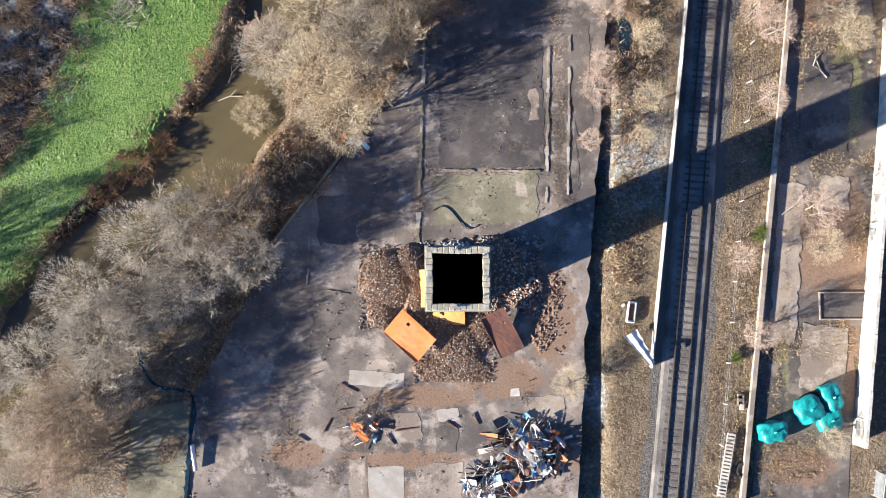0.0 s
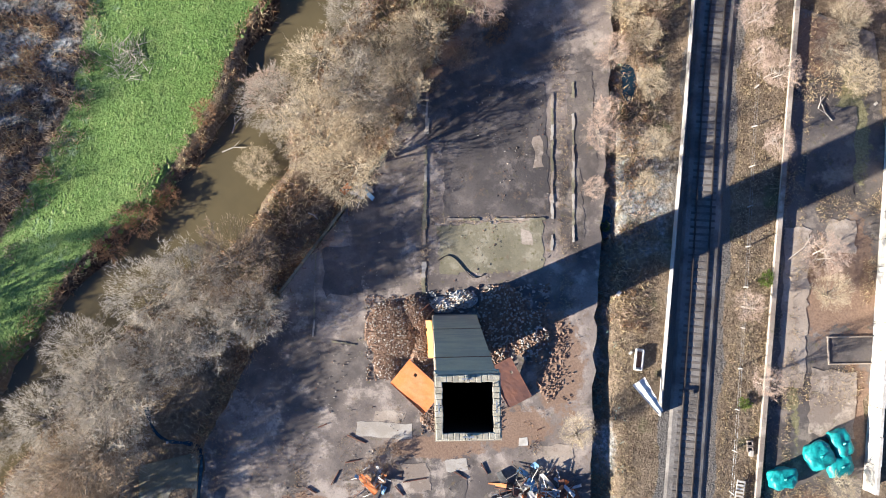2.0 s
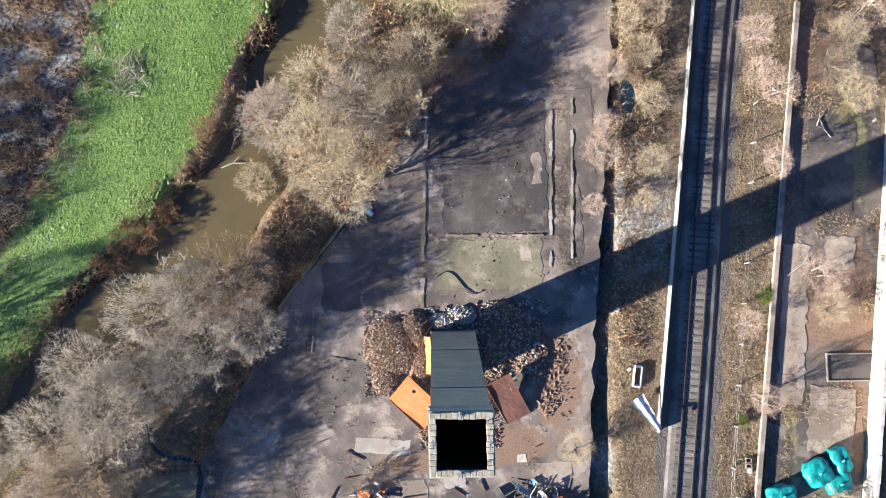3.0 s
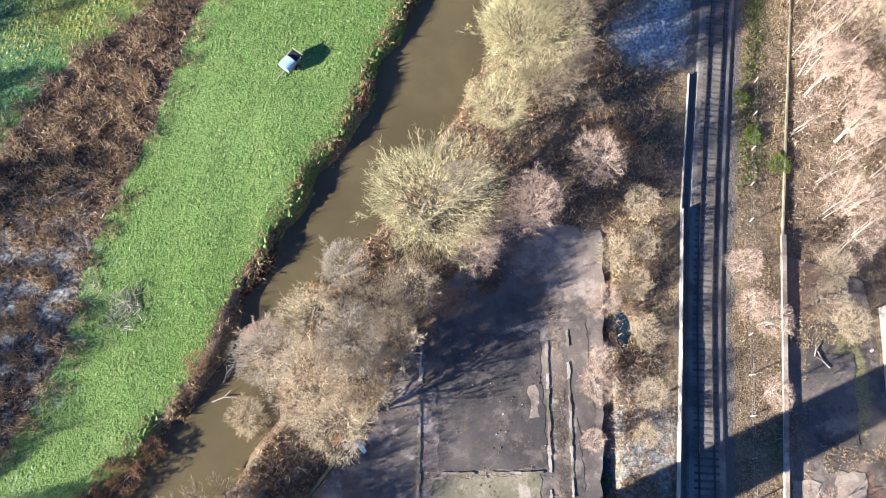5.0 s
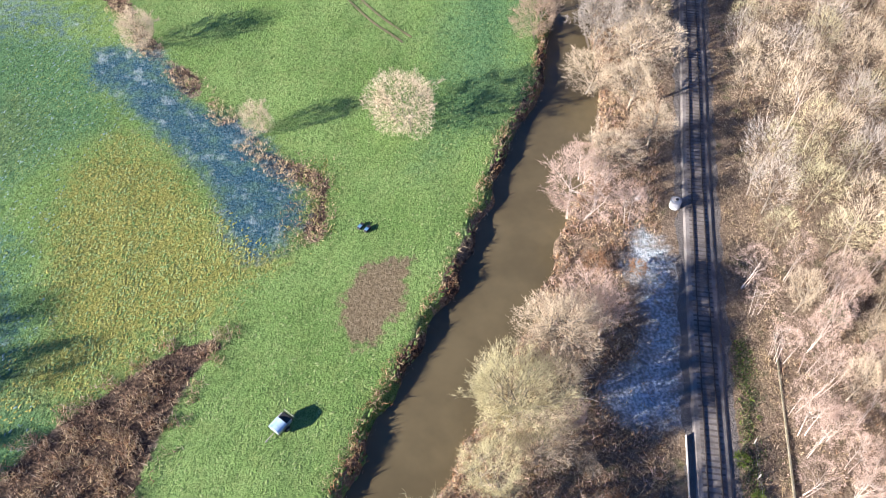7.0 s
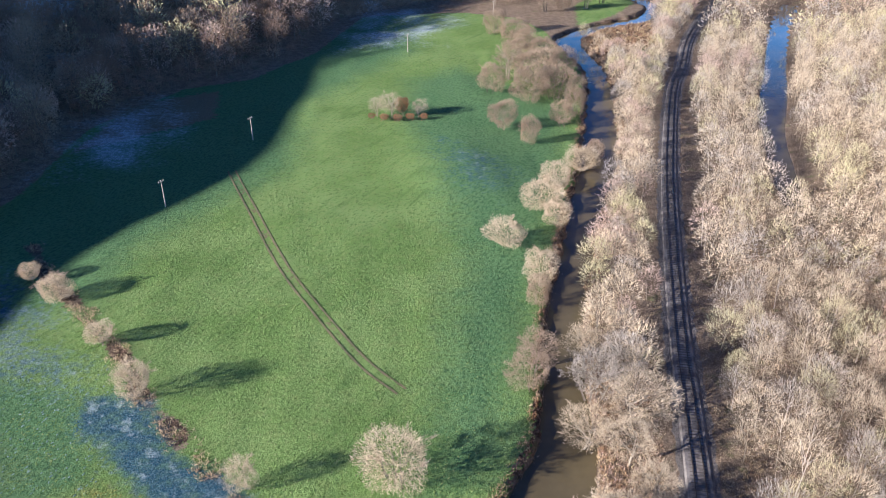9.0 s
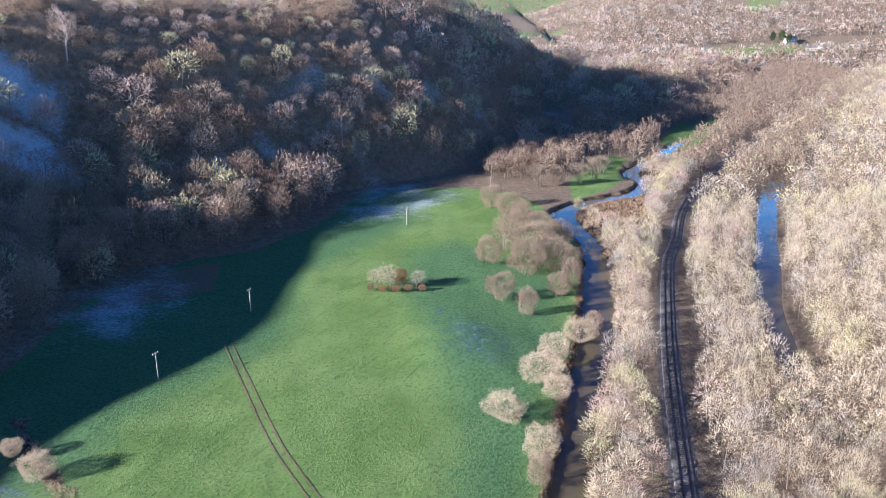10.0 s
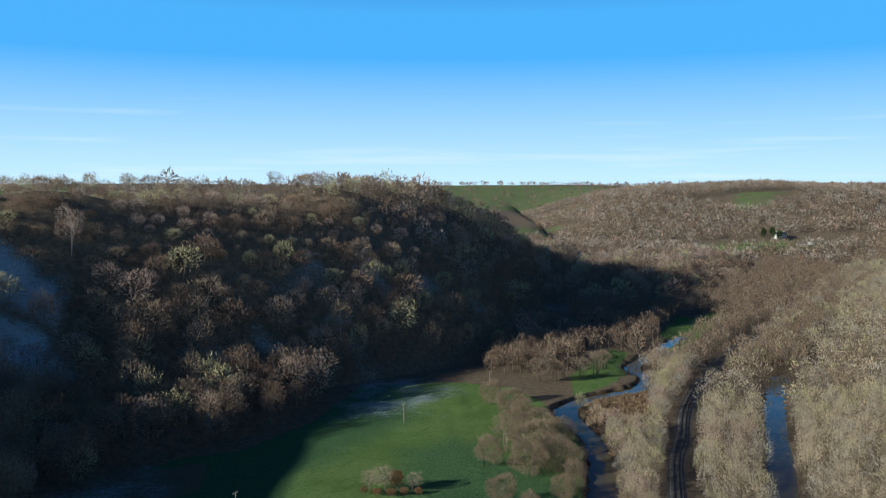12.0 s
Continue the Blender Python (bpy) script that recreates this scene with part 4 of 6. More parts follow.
for x, y, r in [(20.4, 29.7, 2.0), (21.0, 24.7, 2.0), (21.0, 18.6, 1.9), (20.2, 14.8, 1.5), (38.2, 3.6, 2.2), (40, 27.6, 2.6), (42, 25, 2.2), (12.6, -9.7, 2.0), (18.6, 33, 2.2), (21.5, 34, 2), (17.3, 50, 1.6), (38.5, -15.8, 1.8), (41, 31, 2.4), (21.8, 38.5, 2.2)]:
    plant("broad_tan", x, y, r, 3.6, "scrub by the railway")
for x, y, r in [(22.0, 31.3, 1.2), (19.8, 27.2, 1.0), (-12.5, 30.5, 1.4), (5.5, 31, 1.8), (1.5, 32.5, 1.6), (2, 28.5, 1.2), (-1, 25.5, 1.1), (20, 46, 2.2), (23.5, 43.5, 2.0), (24.5, 90, 1.6), (27.5, 76.5, 1.5), (22.2, 77.5, 2.2), (-24.2, 23.0, 1.5), (-8.5, -13.8, 1.4)]:
    plant(random.choice(["shrub_rust", "shrub_brown"]), x, y, r, 2.0, "scrub")
for x, y, r in [(32.4, 4.8, 1.0), (29.6, -7.6, 0.8), (16.4, 10.5, 0.7), (37.5, 43, 1.4), (35, 46.5, 1.2), (34.3, 51, 1.0)]:
    plant("gorse", x, y, r, 0.9, "gorse bushes")
plant("holly", 49.5, 68.2, 1.7, 3.0)
# unseen trees, added for the shadows they cast on the meadow
for x, y, r in [(-64, -12, 5.5), (-60, -1, 5), (-66, 6, 5.5), (-62, 16, 4.5), (-70, 20, 5), (-66, 34, 5), (-72, 44, 5.5), (-69, 56, 5), (-76, 62, 5)]:
    plant("broad_grey", x, y, r, 10.5, "trees west of the meadow")
# single trees and hedges of the big field
plant("copse_tan", -1.9, 103.6, 6.3, 9.5)
for x, y, r, h in [(-23.4, 103.2, 2.5, 6.0), (-44.0, 123.2, 3.5, 7.5), (-68.2, 152.6, 3.4, 6.0), (-54.4, 138, 2.6, 5.0), (-75.7, 159.6, 2.4, 4.5), (18.9, 124.3, 4.1, 8), (21, 131, 3.4, 7),
                   (18.7, 170.8, 4.4, 7.0), (24.4, 156, 3.4, 9), (23.2, 149, 2.6, 7), (29.0, 187, 5.0, 9), (33, 196, 4.4, 9), (42.3, 213, 4.6, 8), (31, 180, 3.2, 7), (47, 222, 3, 6)]:
    plant(random.choice(["copse_umber", "copse_tan", "copse_tan"]), x, y, r * 1.12, h, "field-edge trees")
for x, y, r in [(29.5, 342, 5.0), (35.6, 325, 6.5), (37.8, 281.5, 7.5), (23.5, 271, 5.0), (30, 287, 6.0), (42.6, 265, 6.5), (34, 263, 6.5), (49.0, 264, 3.6), (24, 239, 4.2), (30.2, 228, 3.0), (48, 288, 5), (43, 300, 6), (34, 303, 5), (38, 315, 5), (46, 250, 4), (41, 242, 3.4),
                (53.6, 377, 6.0), (61.5, 380, 4), (81, 394, 6.0), (72, 384, 4.5), (86, 402, 5)]:
    plant(random.choice(["copse_umber", "copse_umber", "copse_umber", "broad_umber"]), x, y, r * 1.1, 5.5 + 1.0 * r, "copse by the river bend")
for x, y, r in [(-8.4, 249, 3.3), (-12.0, 251, 2.8), (0.6, 249.4, 2.4), (-4.5, 250.5, 2.2)]:
    plant("broad_tan" if r > 2.3 else "shrub_rust", x, y, r * 1.15, 8.0 if r > 3 else 6.0, "thicket in the field")

for x, y, r in [(-10, 246.8, 1.6), (-6, 246.5, 1.7), (-2.2, 247, 1.5), (1.6, 247, 1.4), (-13.5, 248, 1.3)]:
    plant("shrub_rust", x, y, r, 2.2, "thicket in the field")
for k in range(66):
    x, y = 41 + 3.6 * (k % 6) + random.uniform(-1.5, 1.5), 34 + 3.9 * (k // 6) + random.uniform(-1.6, 1.6)
    plant(random.choice(["birch_pink", "birch_whip", "birch_whip", "birch_whip", "broad_tan" if y > 56 else "birch_pink"]), x, y, random.uniform(1.9, 2.8), random.uniform(7, 10.5), "birch thicket")

rng = np.random.RandomState(11)
COLOURS = ["tan", "olive", "grey", "pink", "brown", "bark", "birch", "umber"]


def wood_stuff(name, label, xy, r, h, colour, count, length, width, pale=0.10, up=0.35):
    """A wood of many leafless trees as one mesh."""
    n = len(xy)
    z = heights(xy[:, 0], xy[:, 1])
    base = np.c_[xy, z]
    tree = np.repeat(np.arange(n), count)
    m = len(tree)
    d = unit(rng.normal(size=(m, 3)) * [1, 1, 0.9] + [0, 0, 0.35])
    lobes = unit(rng.normal(size=(n, 4, 3)) + [0, 0, 0.4])
    lift = 0.78 + 0.30 * np.max(np.einsum("mk,mlk->ml", d, lobes[tree]), 1) ** 3
    shell = rng.uniform(0.25, 1.0, m) ** 0.45 * lift
    mid = h * 0.54
    pos = base[tree] + d * np.c_[r[tree], r[tree], h[tree] * 0.46] * shell[:, None]
    pos[:, 2] += mid[tree]
    way = unit(d * 0.9 + rng.normal(0, 0.5, (m, 3)) + [0, 0, up])
    size = rng.uniform(0.6, 1.4, m)
    tri = slivers(rng, pos, way, length * r[tree] * size, width * r[tree] * rng.uniform(0.6, 1.4, m))
    lean = rng.normal(0, 0.12, (n, 2)) * r[:, None]
    stem = bars(base - [0, 0, 0.5], base + np.c_[lean, h * 0.75], 0.034 * r, 0.010 * r)
    limb = np.repeat(np.arange(n), 4)
    dl = unit(rng.normal(size=(4 * n, 3)) * [1, 1, 0.4] + [0, 0, 0.8])
    foot = base[limb] + np.c_[lean[limb] * 0.5, h[limb] * rng.uniform(0.3, 0.6, 4 * n)]
    boughs = bars(foot, base[limb] + dl * np.c_[r[limb], r[limb], h[limb] * 0.42] * 0.85 + np.c_[np.zeros((4 * n, 2)), mid[limb]], 0.015 * r[limb], 0.005 * r[limb])
    bark = np.where(rng.uniform(size=n) < pale, 6, 5)
    index = np.concatenate([colour[tree], np.tile(bark, 6), np.tile(bark[limb], 6)])
    ob = soup(name, np.concatenate([tri, stem, boughs]), COLOURS, index)
    return tagged(ob, label, "wood", kind="stuff")


def scatter(x0, x1, y0, y1, gap, keep):
    """Jittered places on a grid where keep(x, y) holds."""
    gx_, gy_ = np.meshgrid(np.arange(x0, x1, gap), np.arange(y0, y1, gap))
    p = np.stack([gx_.ravel(), gy_.ravel()], 1) + rng.uniform(-0.45, 0.45, (gx_.size, 2)) * gap
    return p[keep(p[:, 0], p[:, 1])]


def clear_of_lines(x, y, rail=5.5, river=1.0):
    rd, ru = beside(RIVER_C, x, y)
    cd, cu = beside(CANAL_C, x, y)
    return (np.abs(beside(RAIL_C, x, y)[0]) > rail) & (np.abs(rd) > np.interp(ru, np.arange(len(RIVER_C)), RIVER_C[:, 2]) / 2 + river) & (np.abs(cd) > 5.5)


# wood between river and railway
def strip_keep(x, y):
    left = beside(RIVER_C, x, y)[0] < 0
    return clear_of_lines(x, y) & left & (beside(RAIL_C, x, y)[0] > 0) & (y > 118) & ~inside(BRAMBLE_BED, x, y)


xy = scatter(20, 130, 118, 420, 4.6, strip_keep)
r = rng.uniform(2.4, 3.9, len(xy))
wood_stuff("riverside_wood", "leafless riverside wood of pale tan trees along the track", xy, r, r * 1.5 + 3.5, rng.choice([0, 0, 2, 1, 3], len(xy)), 560, 0.27, 0.032)


# wood on the east side of the railway and up the slope
def east_keep(x, y):
    e = beside(RAIL_C, x, y)[0] < -6.0
    open_yard = (y < 40) & (x < 50)
    return clear_of_lines(x, y, 6.0) & e & ~open_yard & (x < 60 + 0.62 * y)


xy = scatter(30, 240, -20, 330, 5.2, lambda x, y: east_keep(x, y) & (np.hypot(x, y - 20) < 330))
xy = xy[(xy[:, 0] > 63) | (xy[:, 1] > 72)]
r = rng.uniform(2.4, 4.2, len(xy))
tone = np.where(waves(xy[:, 0], xy[:, 1], 60, 21) > 0.72, 3, rng.choice([0, 0, 0, 2, 1], len(xy)))
close = (xy[:, 1] < 150) & (xy[:, 0] < 50 + 0.45 * xy[:, 1])
wood_stuff("slope_wood", "leafless pale birch wood beside the railway", xy[close], r[close], r[close] * 1.6 + 4.0, tone[close], 860, 0.26, 0.013, 0.3, 0.9)
wood_stuff("slope_wood", "leafless pale beech and birch wood on the sunny slope", xy[~close], r[~close], r[~close] * 1.6 + 5.0, tone[~close], 420, 0.22, 0.027, 0.1)


def east_far(x, y):
    de = -beside(FOOT_E_C, x, y)[0]
    rd = beside(RAIL_C, x, y)[0]
    return (np.abs(rd) > 6) & (rd < 0) & (de > -60) & (np.hypot(x, y - 20) >= 330)


xy = scatter(60, 620, 240, 900, 8.0, lambda x, y: east_far(x, y) & (x < 120 + 0.68 * y) & clear_of_lines(x, y, 6))
r = rng.uniform(3.4, 5.4, len(xy))
wood_stuff("upper_slope_wood", "leafless wood on the sunny far slope", xy, r, r * 1.5 + 4.0, rng.choice([0, 7, 1, 2, 7], len(xy)), 88, 0.26, 0.08, 0.05)


# shaded wood on the west hill
def west_keep(x, y):
    dw = beside(FOOT_W_C, x, y)[0]
    bare = inside([(-178, 323), (-138, 325), (-142, 339), (-180, 340)], x, y) | inside([(-176, 291), (-124, 296), (-116, 311), (-136, 316), (-176, 314)], x, y)
    ds = beside(STEEP_W_C, x, y)[0]
    thin = (ds < 0) & (waves(x, y, 34, 31) > 0.15)
    return (dw > 3) & (ds < 125) & ~bare & ~thin & (y > 120) & (np.abs(x) < 0.62 * y + 12)


xy = scatter(-330, 330, 120, 900, 9.0, west_keep)
far_off = np.hypot(xy[:, 0], xy[:, 1])
up_slope = beside(STEEP_W_C, xy[:, 0], xy[:, 1])[0]
r = rng.uniform(3.6, 6.4, len(xy)) * np.where(rng.uniform(size=len(xy)) < 0.3, 1.4, 1.0)
crest = np.where((up_slope > 42) & (xy[:, 1] < 560), 0.70, 1.0)
r *= np.where(crest < 1, 0.72, 1.0)
tone = np.where(waves(xy[:, 0], xy[:, 1], 50, 22) > 0.5, 3, rng.choice([7, 4, 4, 7, 3, 1, 4], len(xy)))
near = far_off < 470
tall = np.where((up_slope < 20) & (rng.uniform(size=len(xy)) < 0.45), 6.5, 0.0)
wood_stuff("hill_wood", "leafless wood on the steep shaded hillside", xy[near], r[near], (r[near] * 1.45 + 2.5 + tall[near]) * crest[near], tone[near], 400, 0.19, 0.050, 0.04)
wood_stuff("hill_wood", "leafless wood over the far end of the shaded hill", xy[~near], r[~near], r[~near] * 1.45 + 4.0, tone[~near], 120, 0.32, 0.10, 0.05)


xy = scatter(-200, 60, 128, 460, 5.8, lambda x, y: west_keep(x, y) & (beside(STEEP_W_C, x, y)[0] < 75))
r = rng.uniform(1.8, 3.2, len(xy))
wood_stuff("hill_understory", "dark brown thorn and hazel scrub under the hillside wood", xy, r, r * 1.2 + 1.0, rng.choice([4, 4, 7], len(xy)), 80, 0.28, 0.085, 0.0)

# wood between the hill foot and the far end of the field
xy = scatter(36, 80, 352, 470, 6.6, lambda x, y: (beside(FOOT_W_C, x, y)[0] < 6) & (beside(FOOT_W_C, x, y)[0] > -30) & ~inside(FIELD, x, y) & ~inside(FIELD_N, x, y) & clear_of_lines(x, y, 6, 9))
r = rng.uniform(3.2, 5.4, len(xy))
wood_stuff("hill_foot_wood", "dense brown leafless trees at the end of the field", xy, r, r * 1.4 + 4.0, rng.choice([4, 7, 4, 7], len(xy)), 260, 0.22, 0.06, 0.03)


# taller belt at the hill foot, whose long shade crosses the field
xy = scatter(-170, -20, 128, 345, 8.2, lambda x, y: (beside(FOOT_W_C, x, y)[0] > 5) & (beside(FOOT_W_C, x, y)[0] < 62) & (waves(x, y, 30, 33) > -0.5) & (y > 168 + 14 * waves(x, y, 40, 36)))
r = rng.uniform(4.4, 7.4, len(xy))
tall = np.where(rng.uniform(size=len(xy)) < 0.5, 7.0, 1.5) * step(170, 220, xy[:, 1])
wood_stuff("field_edge_wood", "tall leafless trees in frost at the foot of the hill", xy, r, r * 1.4 + 5.0 + tall, rng.choice([4, 4, 7, 3, 7], len(xy)), 620, 0.17, 0.042, 0.06)


# valley floor beyond the river bend
def floor_keep(x, y):
    dw, de = beside(FOOT_W_C, x, y)[0], -beside(FOOT_E_C, x, y)[0]
    return (dw < 3) & (de < 0) & (y > 395) & ~inside(FIELD_N, x, y) & ~inside(FIELD_FAR, x, y) & (np.abs(beside(RAIL_C, x, y)[0]) > 5) & clear_of_lines(x, y, 5, 3) & (x > 40)


xy = scatter(40, 420, 395, 900, 8.0, floor_keep)
r = rng.uniform(3.4, 5.6, len(xy))
wood_stuff("valley_wood", "leafless trees filling the upper valley floor", xy, r, r * 1.4 + 4.0, rng.choice([7, 4, 7, 4], len(xy)), 100, 0.30, 0.09, 0.05)


# far hills
def far_keep(x, y):
    meadow = np.zeros(x.shape, bool)
    for area in MEADOWS[:3] + MEADOWS[5:]:
        meadow |= inside(area, x, y)
    open_field = waves(x, y, 260, 41) > 0.62
    return ~meadow & ~open_field & (np.abs(x / (y + 1)) < 0.75) & (beside(STEEP_W_C, x, y)[0] < 40)


xy = scatter(-200, 1500, 880, 1750, 14.0, far_keep)
r = rng.uniform(5.0, 9.0, len(xy))
wood_stuff("distant_wood", "leafless woods covering the distant hills", xy, r, r * 1.1 + 4.5, rng.choice([7, 4, 3, 7, 2], len(xy)), 38, 0.40, 0.14, 0.03)
xy = scatter(-900, 2300, 1800, 3300, 80.0, lambda x, y: (np.abs(x / y) < 0.8))
r = rng.uniform(7, 13, len(xy))
wood_stuff("distant_hedgerow_trees", "hedgerow trees on the far horizon", xy, r, r * 0.9 + 4, rng.choice([4, 4], len(xy)), 24, 0.6, 0.18, 0.0)
xy = scatter(-560, -100, 330, 900, 34.0, lambda x, y: (beside(FOOT_W_C, x, y)[0] > 150) & (np.abs(x / y) < 0.8))
r = rng.uniform(3.5, 6.5, len(xy))
wood_stuff("plateau_trees", "leafless hedgerow trees along the hilltop", xy, r, r * 1.2 + 4, rng.choice([0, 4, 2], len(xy)), 120, 0.32, 0.08, 0.1)


def scrub(name, label, x0, x1, y0, y1, count, weight, length, width, mats, category, up=0.9, clump=0.5, tries=6):
    """Dead stalks, bracken or grass over an area, as one mesh."""
    p = np.stack([rng.uniform(x0, x1, count * tries), rng.uniform(y0, y1, count * tries)], 1)
    w = np.clip(weight(p[:, 0], p[:, 1]), 0, 1)
    p = p[rng.uniform(size=len(p)) < w][:count]
    k = 5
    n = len(p) * k
    root = np.c_[p, heights(p[:, 0], p[:, 1]) - 0.05].repeat(k, 0)
    root[:, :2] += rng.normal(0, clump * 0.4, (n, 2))
    way = unit(rng.normal(0, 0.6, (n, 3)) + [0, 0, up])
    way[:, 2] = np.abs(way[:, 2])
    tri = slivers(rng, root, way, rng.uniform(0.5, 1.2, n) * length, rng.uniform(0.6, 1.3, n) * width)
    idx = rng.randint(0, len(mats), len(p)).repeat(k)
    return tagged(soup(name, tri, mats, idx), label, category, kind="stuff")


def bank_weight(x, y):
    d, u = beside(RIVER_C, x, y)
    e = np.abs(d) - np.interp(u, np.arange(len(RIVER_C)), RIVER_C[:, 2]) / 2
    return ((e > -0.4) & (e < 2.6)) * (0.35 + 0.65 * (waves(x, y, 8, 51) > 0))


scrub("bank_bracken", "brown dead bracken and reeds along the river bank", -60, 70, -20, 250, 5600, bank_weight, 0.7, 0.10, ["rust", "brown", "straw", "rust"], "bracken", 0.7, tries=36)
scrub("reed_bed", "dark brown dead reeds in the boggy hollow", -75, -20, -10, 70, 9000, lambda x, y: soft_inside(REEDS, x, y, 6) * (0.06 + 0.94 * (waves(x, y, 4.5, 52) > 0.2)), 0.95, 0.08, ["rust", "brown", "brown", "straw", "tan"], "reeds", 1.0, 0.6, tries=10)
scrub("ditch_growth", "tawny dead rushes along the field ditch", -95, -8, 78, 180, 1900, lambda x, y: step(3.0, 0.4, np.abs(beside(smooth(DITCH_W), x, y)[0])) * (waves(x, y, 11, 49) > -0.25), 0.75, 0.11, ["straw", "brown", "straw"], "rushes", 0.8, tries=20)
scrub("bramble_bed", "rusty bramble and reed patch beside the river bend", 60, 101, 300, 365, 2600, lambda x, y: soft_inside(BRAMBLE_BED, x, y, 5), 1.3, 0.25, ["rust", "straw", "brown"], "bramble", 0.7)


def line_weight(x, y):
    d = beside(RAIL_C, x, y)[0]
    west = (d > 4.4) & (d < 10.5) & (x > 17.4 + 0.05 * (y - 10))
    east = (d < -3.2) & (d > -9.0)
    return (west | east) * (1 - 0.92 * inside(FROSTS[3], x, y)) * (0.3 + 0.7 * (waves(x, y, 7, 53) > -0.1)) * (y < 120)


scrub("trackside_grass", "tall dead grass and bramble beside the railway", 10, 62, -60, 120, 19000, line_weight, 0.38, 0.06, ["straw", "straw", "tan", "straw", "brown"], "dead grass", 0.6)
scrub("wood_floor_growth", "dead grass and bracken under the slope wood", 36, 110, 34, 200, 12000, lambda x, y: (beside(RAIL_C, x, y)[0] < -7.0) * 0.8, 0.7, 0.10, ["straw", "tan", "straw", "rust", "pink"], "dead grass", 0.7)


scrub("ivy_strip", "low dark green ivy and ferns along the track's edge", 32, 42, 40, 66, 1100, lambda x, y: np.exp(-((beside(RAIL_C, x, y)[0] + 4.3) / 0.8) ** 2) * (0.5 + 0.5 * (waves(x, y, 7, 57) > -0.3)), 0.45, 0.16, ["green", "green", "lime", "green", "brown"], "ivy", 0.5, 0.6)


scrub("ditch_weeds", "frosted sedge and litter in the yard ditch", 12, 22, -24, 36, 1500, lambda x, y: np.exp(-((x - (15.6 + 0.045 * (y - 10)) - 0.0011 * (y - 5) ** 2 * (y < 5)) / 1.0) ** 2) * (waves(x, y, 5, 56) > -0.4), 0.55, 0.10, ["frosted", "straw", "brown", "frosted"], "weeds", 0.9, 0.6, tries=12)


def tussock_weight(x, y):
    clear = ~inside(POND, x, y) & ~inside(MUD, x, y) & ~inside(REEDS, x, y)
    return inside(FIELD, x, y) * clear * (0.15 + 0.85 * (waves(x, y, 5, 58) > -0.2)) * step(140, 85, y)


def hummocks(name, label, x0, x1, y0, y1, count, weight, wide, high, mats, category, tries=4):
    """Low uneven lumps of turf, drawn out along the field, as one mesh."""
    p = np.stack([rng.uniform(x0, x1, count * tries), rng.uniform(y0, y1, count * tries)], 1)
    p = p[rng.uniform(size=len(p)) < np.clip(weight(p[:, 0], p[:, 1]), 0, 1)][:count]
    n = len(p)
    turn = rng.normal(-0.5, 0.35, n)
    a, b = wide * rng.uniform(0.35, 0.9, n), wide * rng.uniform(0.7, 1.9, n)
    base = np.c_[p, heights(p[:, 0], p[:, 1])]
    ring = []
    for k in range(6):
        q = k * 1.047 + rng.uniform(-0.3, 0.3, n)
        u, v = np.cos(q) * a / 2 * rng.uniform(0.8, 1.2, n), np.sin(q) * b / 2 * rng.uniform(0.8, 1.2, n)
        ring.append(base + np.c_[u * np.cos(turn) - v * np.sin(turn), u * np.sin(turn) + v * np.cos(turn), np.full(n, -0.05)])
    tip = base + np.c_[rng.normal(0, 0.12, (n, 2)) * wide, high * rng.uniform(0.5, 1.5, n)]
    tri = np.stack([np.stack([ring[k], ring[(k + 1) % 6], tip], 1) for k in range(6)], 1).reshape(-1, 3, 3)
    return tagged(soup(name, tri, mats, rng.randint(0, len(mats), n).repeat(6)), label, category, kind="stuff")


hummocks("grass_tussocks", "rough winter grass tussocks over the riverside field", -62, 26, -8, 135, 13000, tussock_weight, 0.55, 0.06, ["blade", "blade", "blade_pale"], "grass", 4)
hummocks("moss_tussocks", "yellow-green sedge tussocks on the boggy ground", -56, -17, 55, 104, 4200, lambda x, y: soft_inside(MOSSES[0], x, y, 5) * (0.2 + 0.8 * (waves(x, y, 6, 59) > -0.2)), 0.6, 0.08, ["sedge", "sedge", "blade_pale"], "sedge")
hummocks("hollow_tussocks", "frosted sedge tussocks in the shaded hollow", -84, -44, 52, 132, 4200, lambda x, y: ~inside(POND, x, y) & ~inside(REEDS, x, y) & ~inside(MOSSES[0], x, y), 0.6, 0.065, ["blade", "frosted", "blade"], "sedge", 3)
scrub("pond_edge_rushes", "tawny rush tussocks round the frozen hollow", -22, -11, 78, 102, 420, lambda x, y: soft_inside([(-20, 98), (-13, 97), (-12, 84), (-18, 81), (-17, 90)], x, y, 4), 0.5, 0.12, ["straw", "brown", "sedge"], "rushes", 0.7, 0.6)


def strip_floor(x, y):
    left = (beside(RIVER_C, x, y)[0] < 0) & clear_of_lines(x, y, 5, 0.5) & (beside(RAIL_C, x, y)[0] > 0)
    left &= (x > -23) | (y > -5)
    return left * ~inside(YARD, x, y) * (1 - 0.93 * inside(FROSTS[3], x, y)) * (0.35 + 0.65 * (waves(x, y, 8, 54) > -0.2))


scrub("wood_floor_growth", "dead bracken and twigs between river and railway", -34, 40, 0, 130, 9000, strip_floor, 0.8, 0.10, ["rust", "brown", "straw", "pink"], "dead bracken", 0.7)


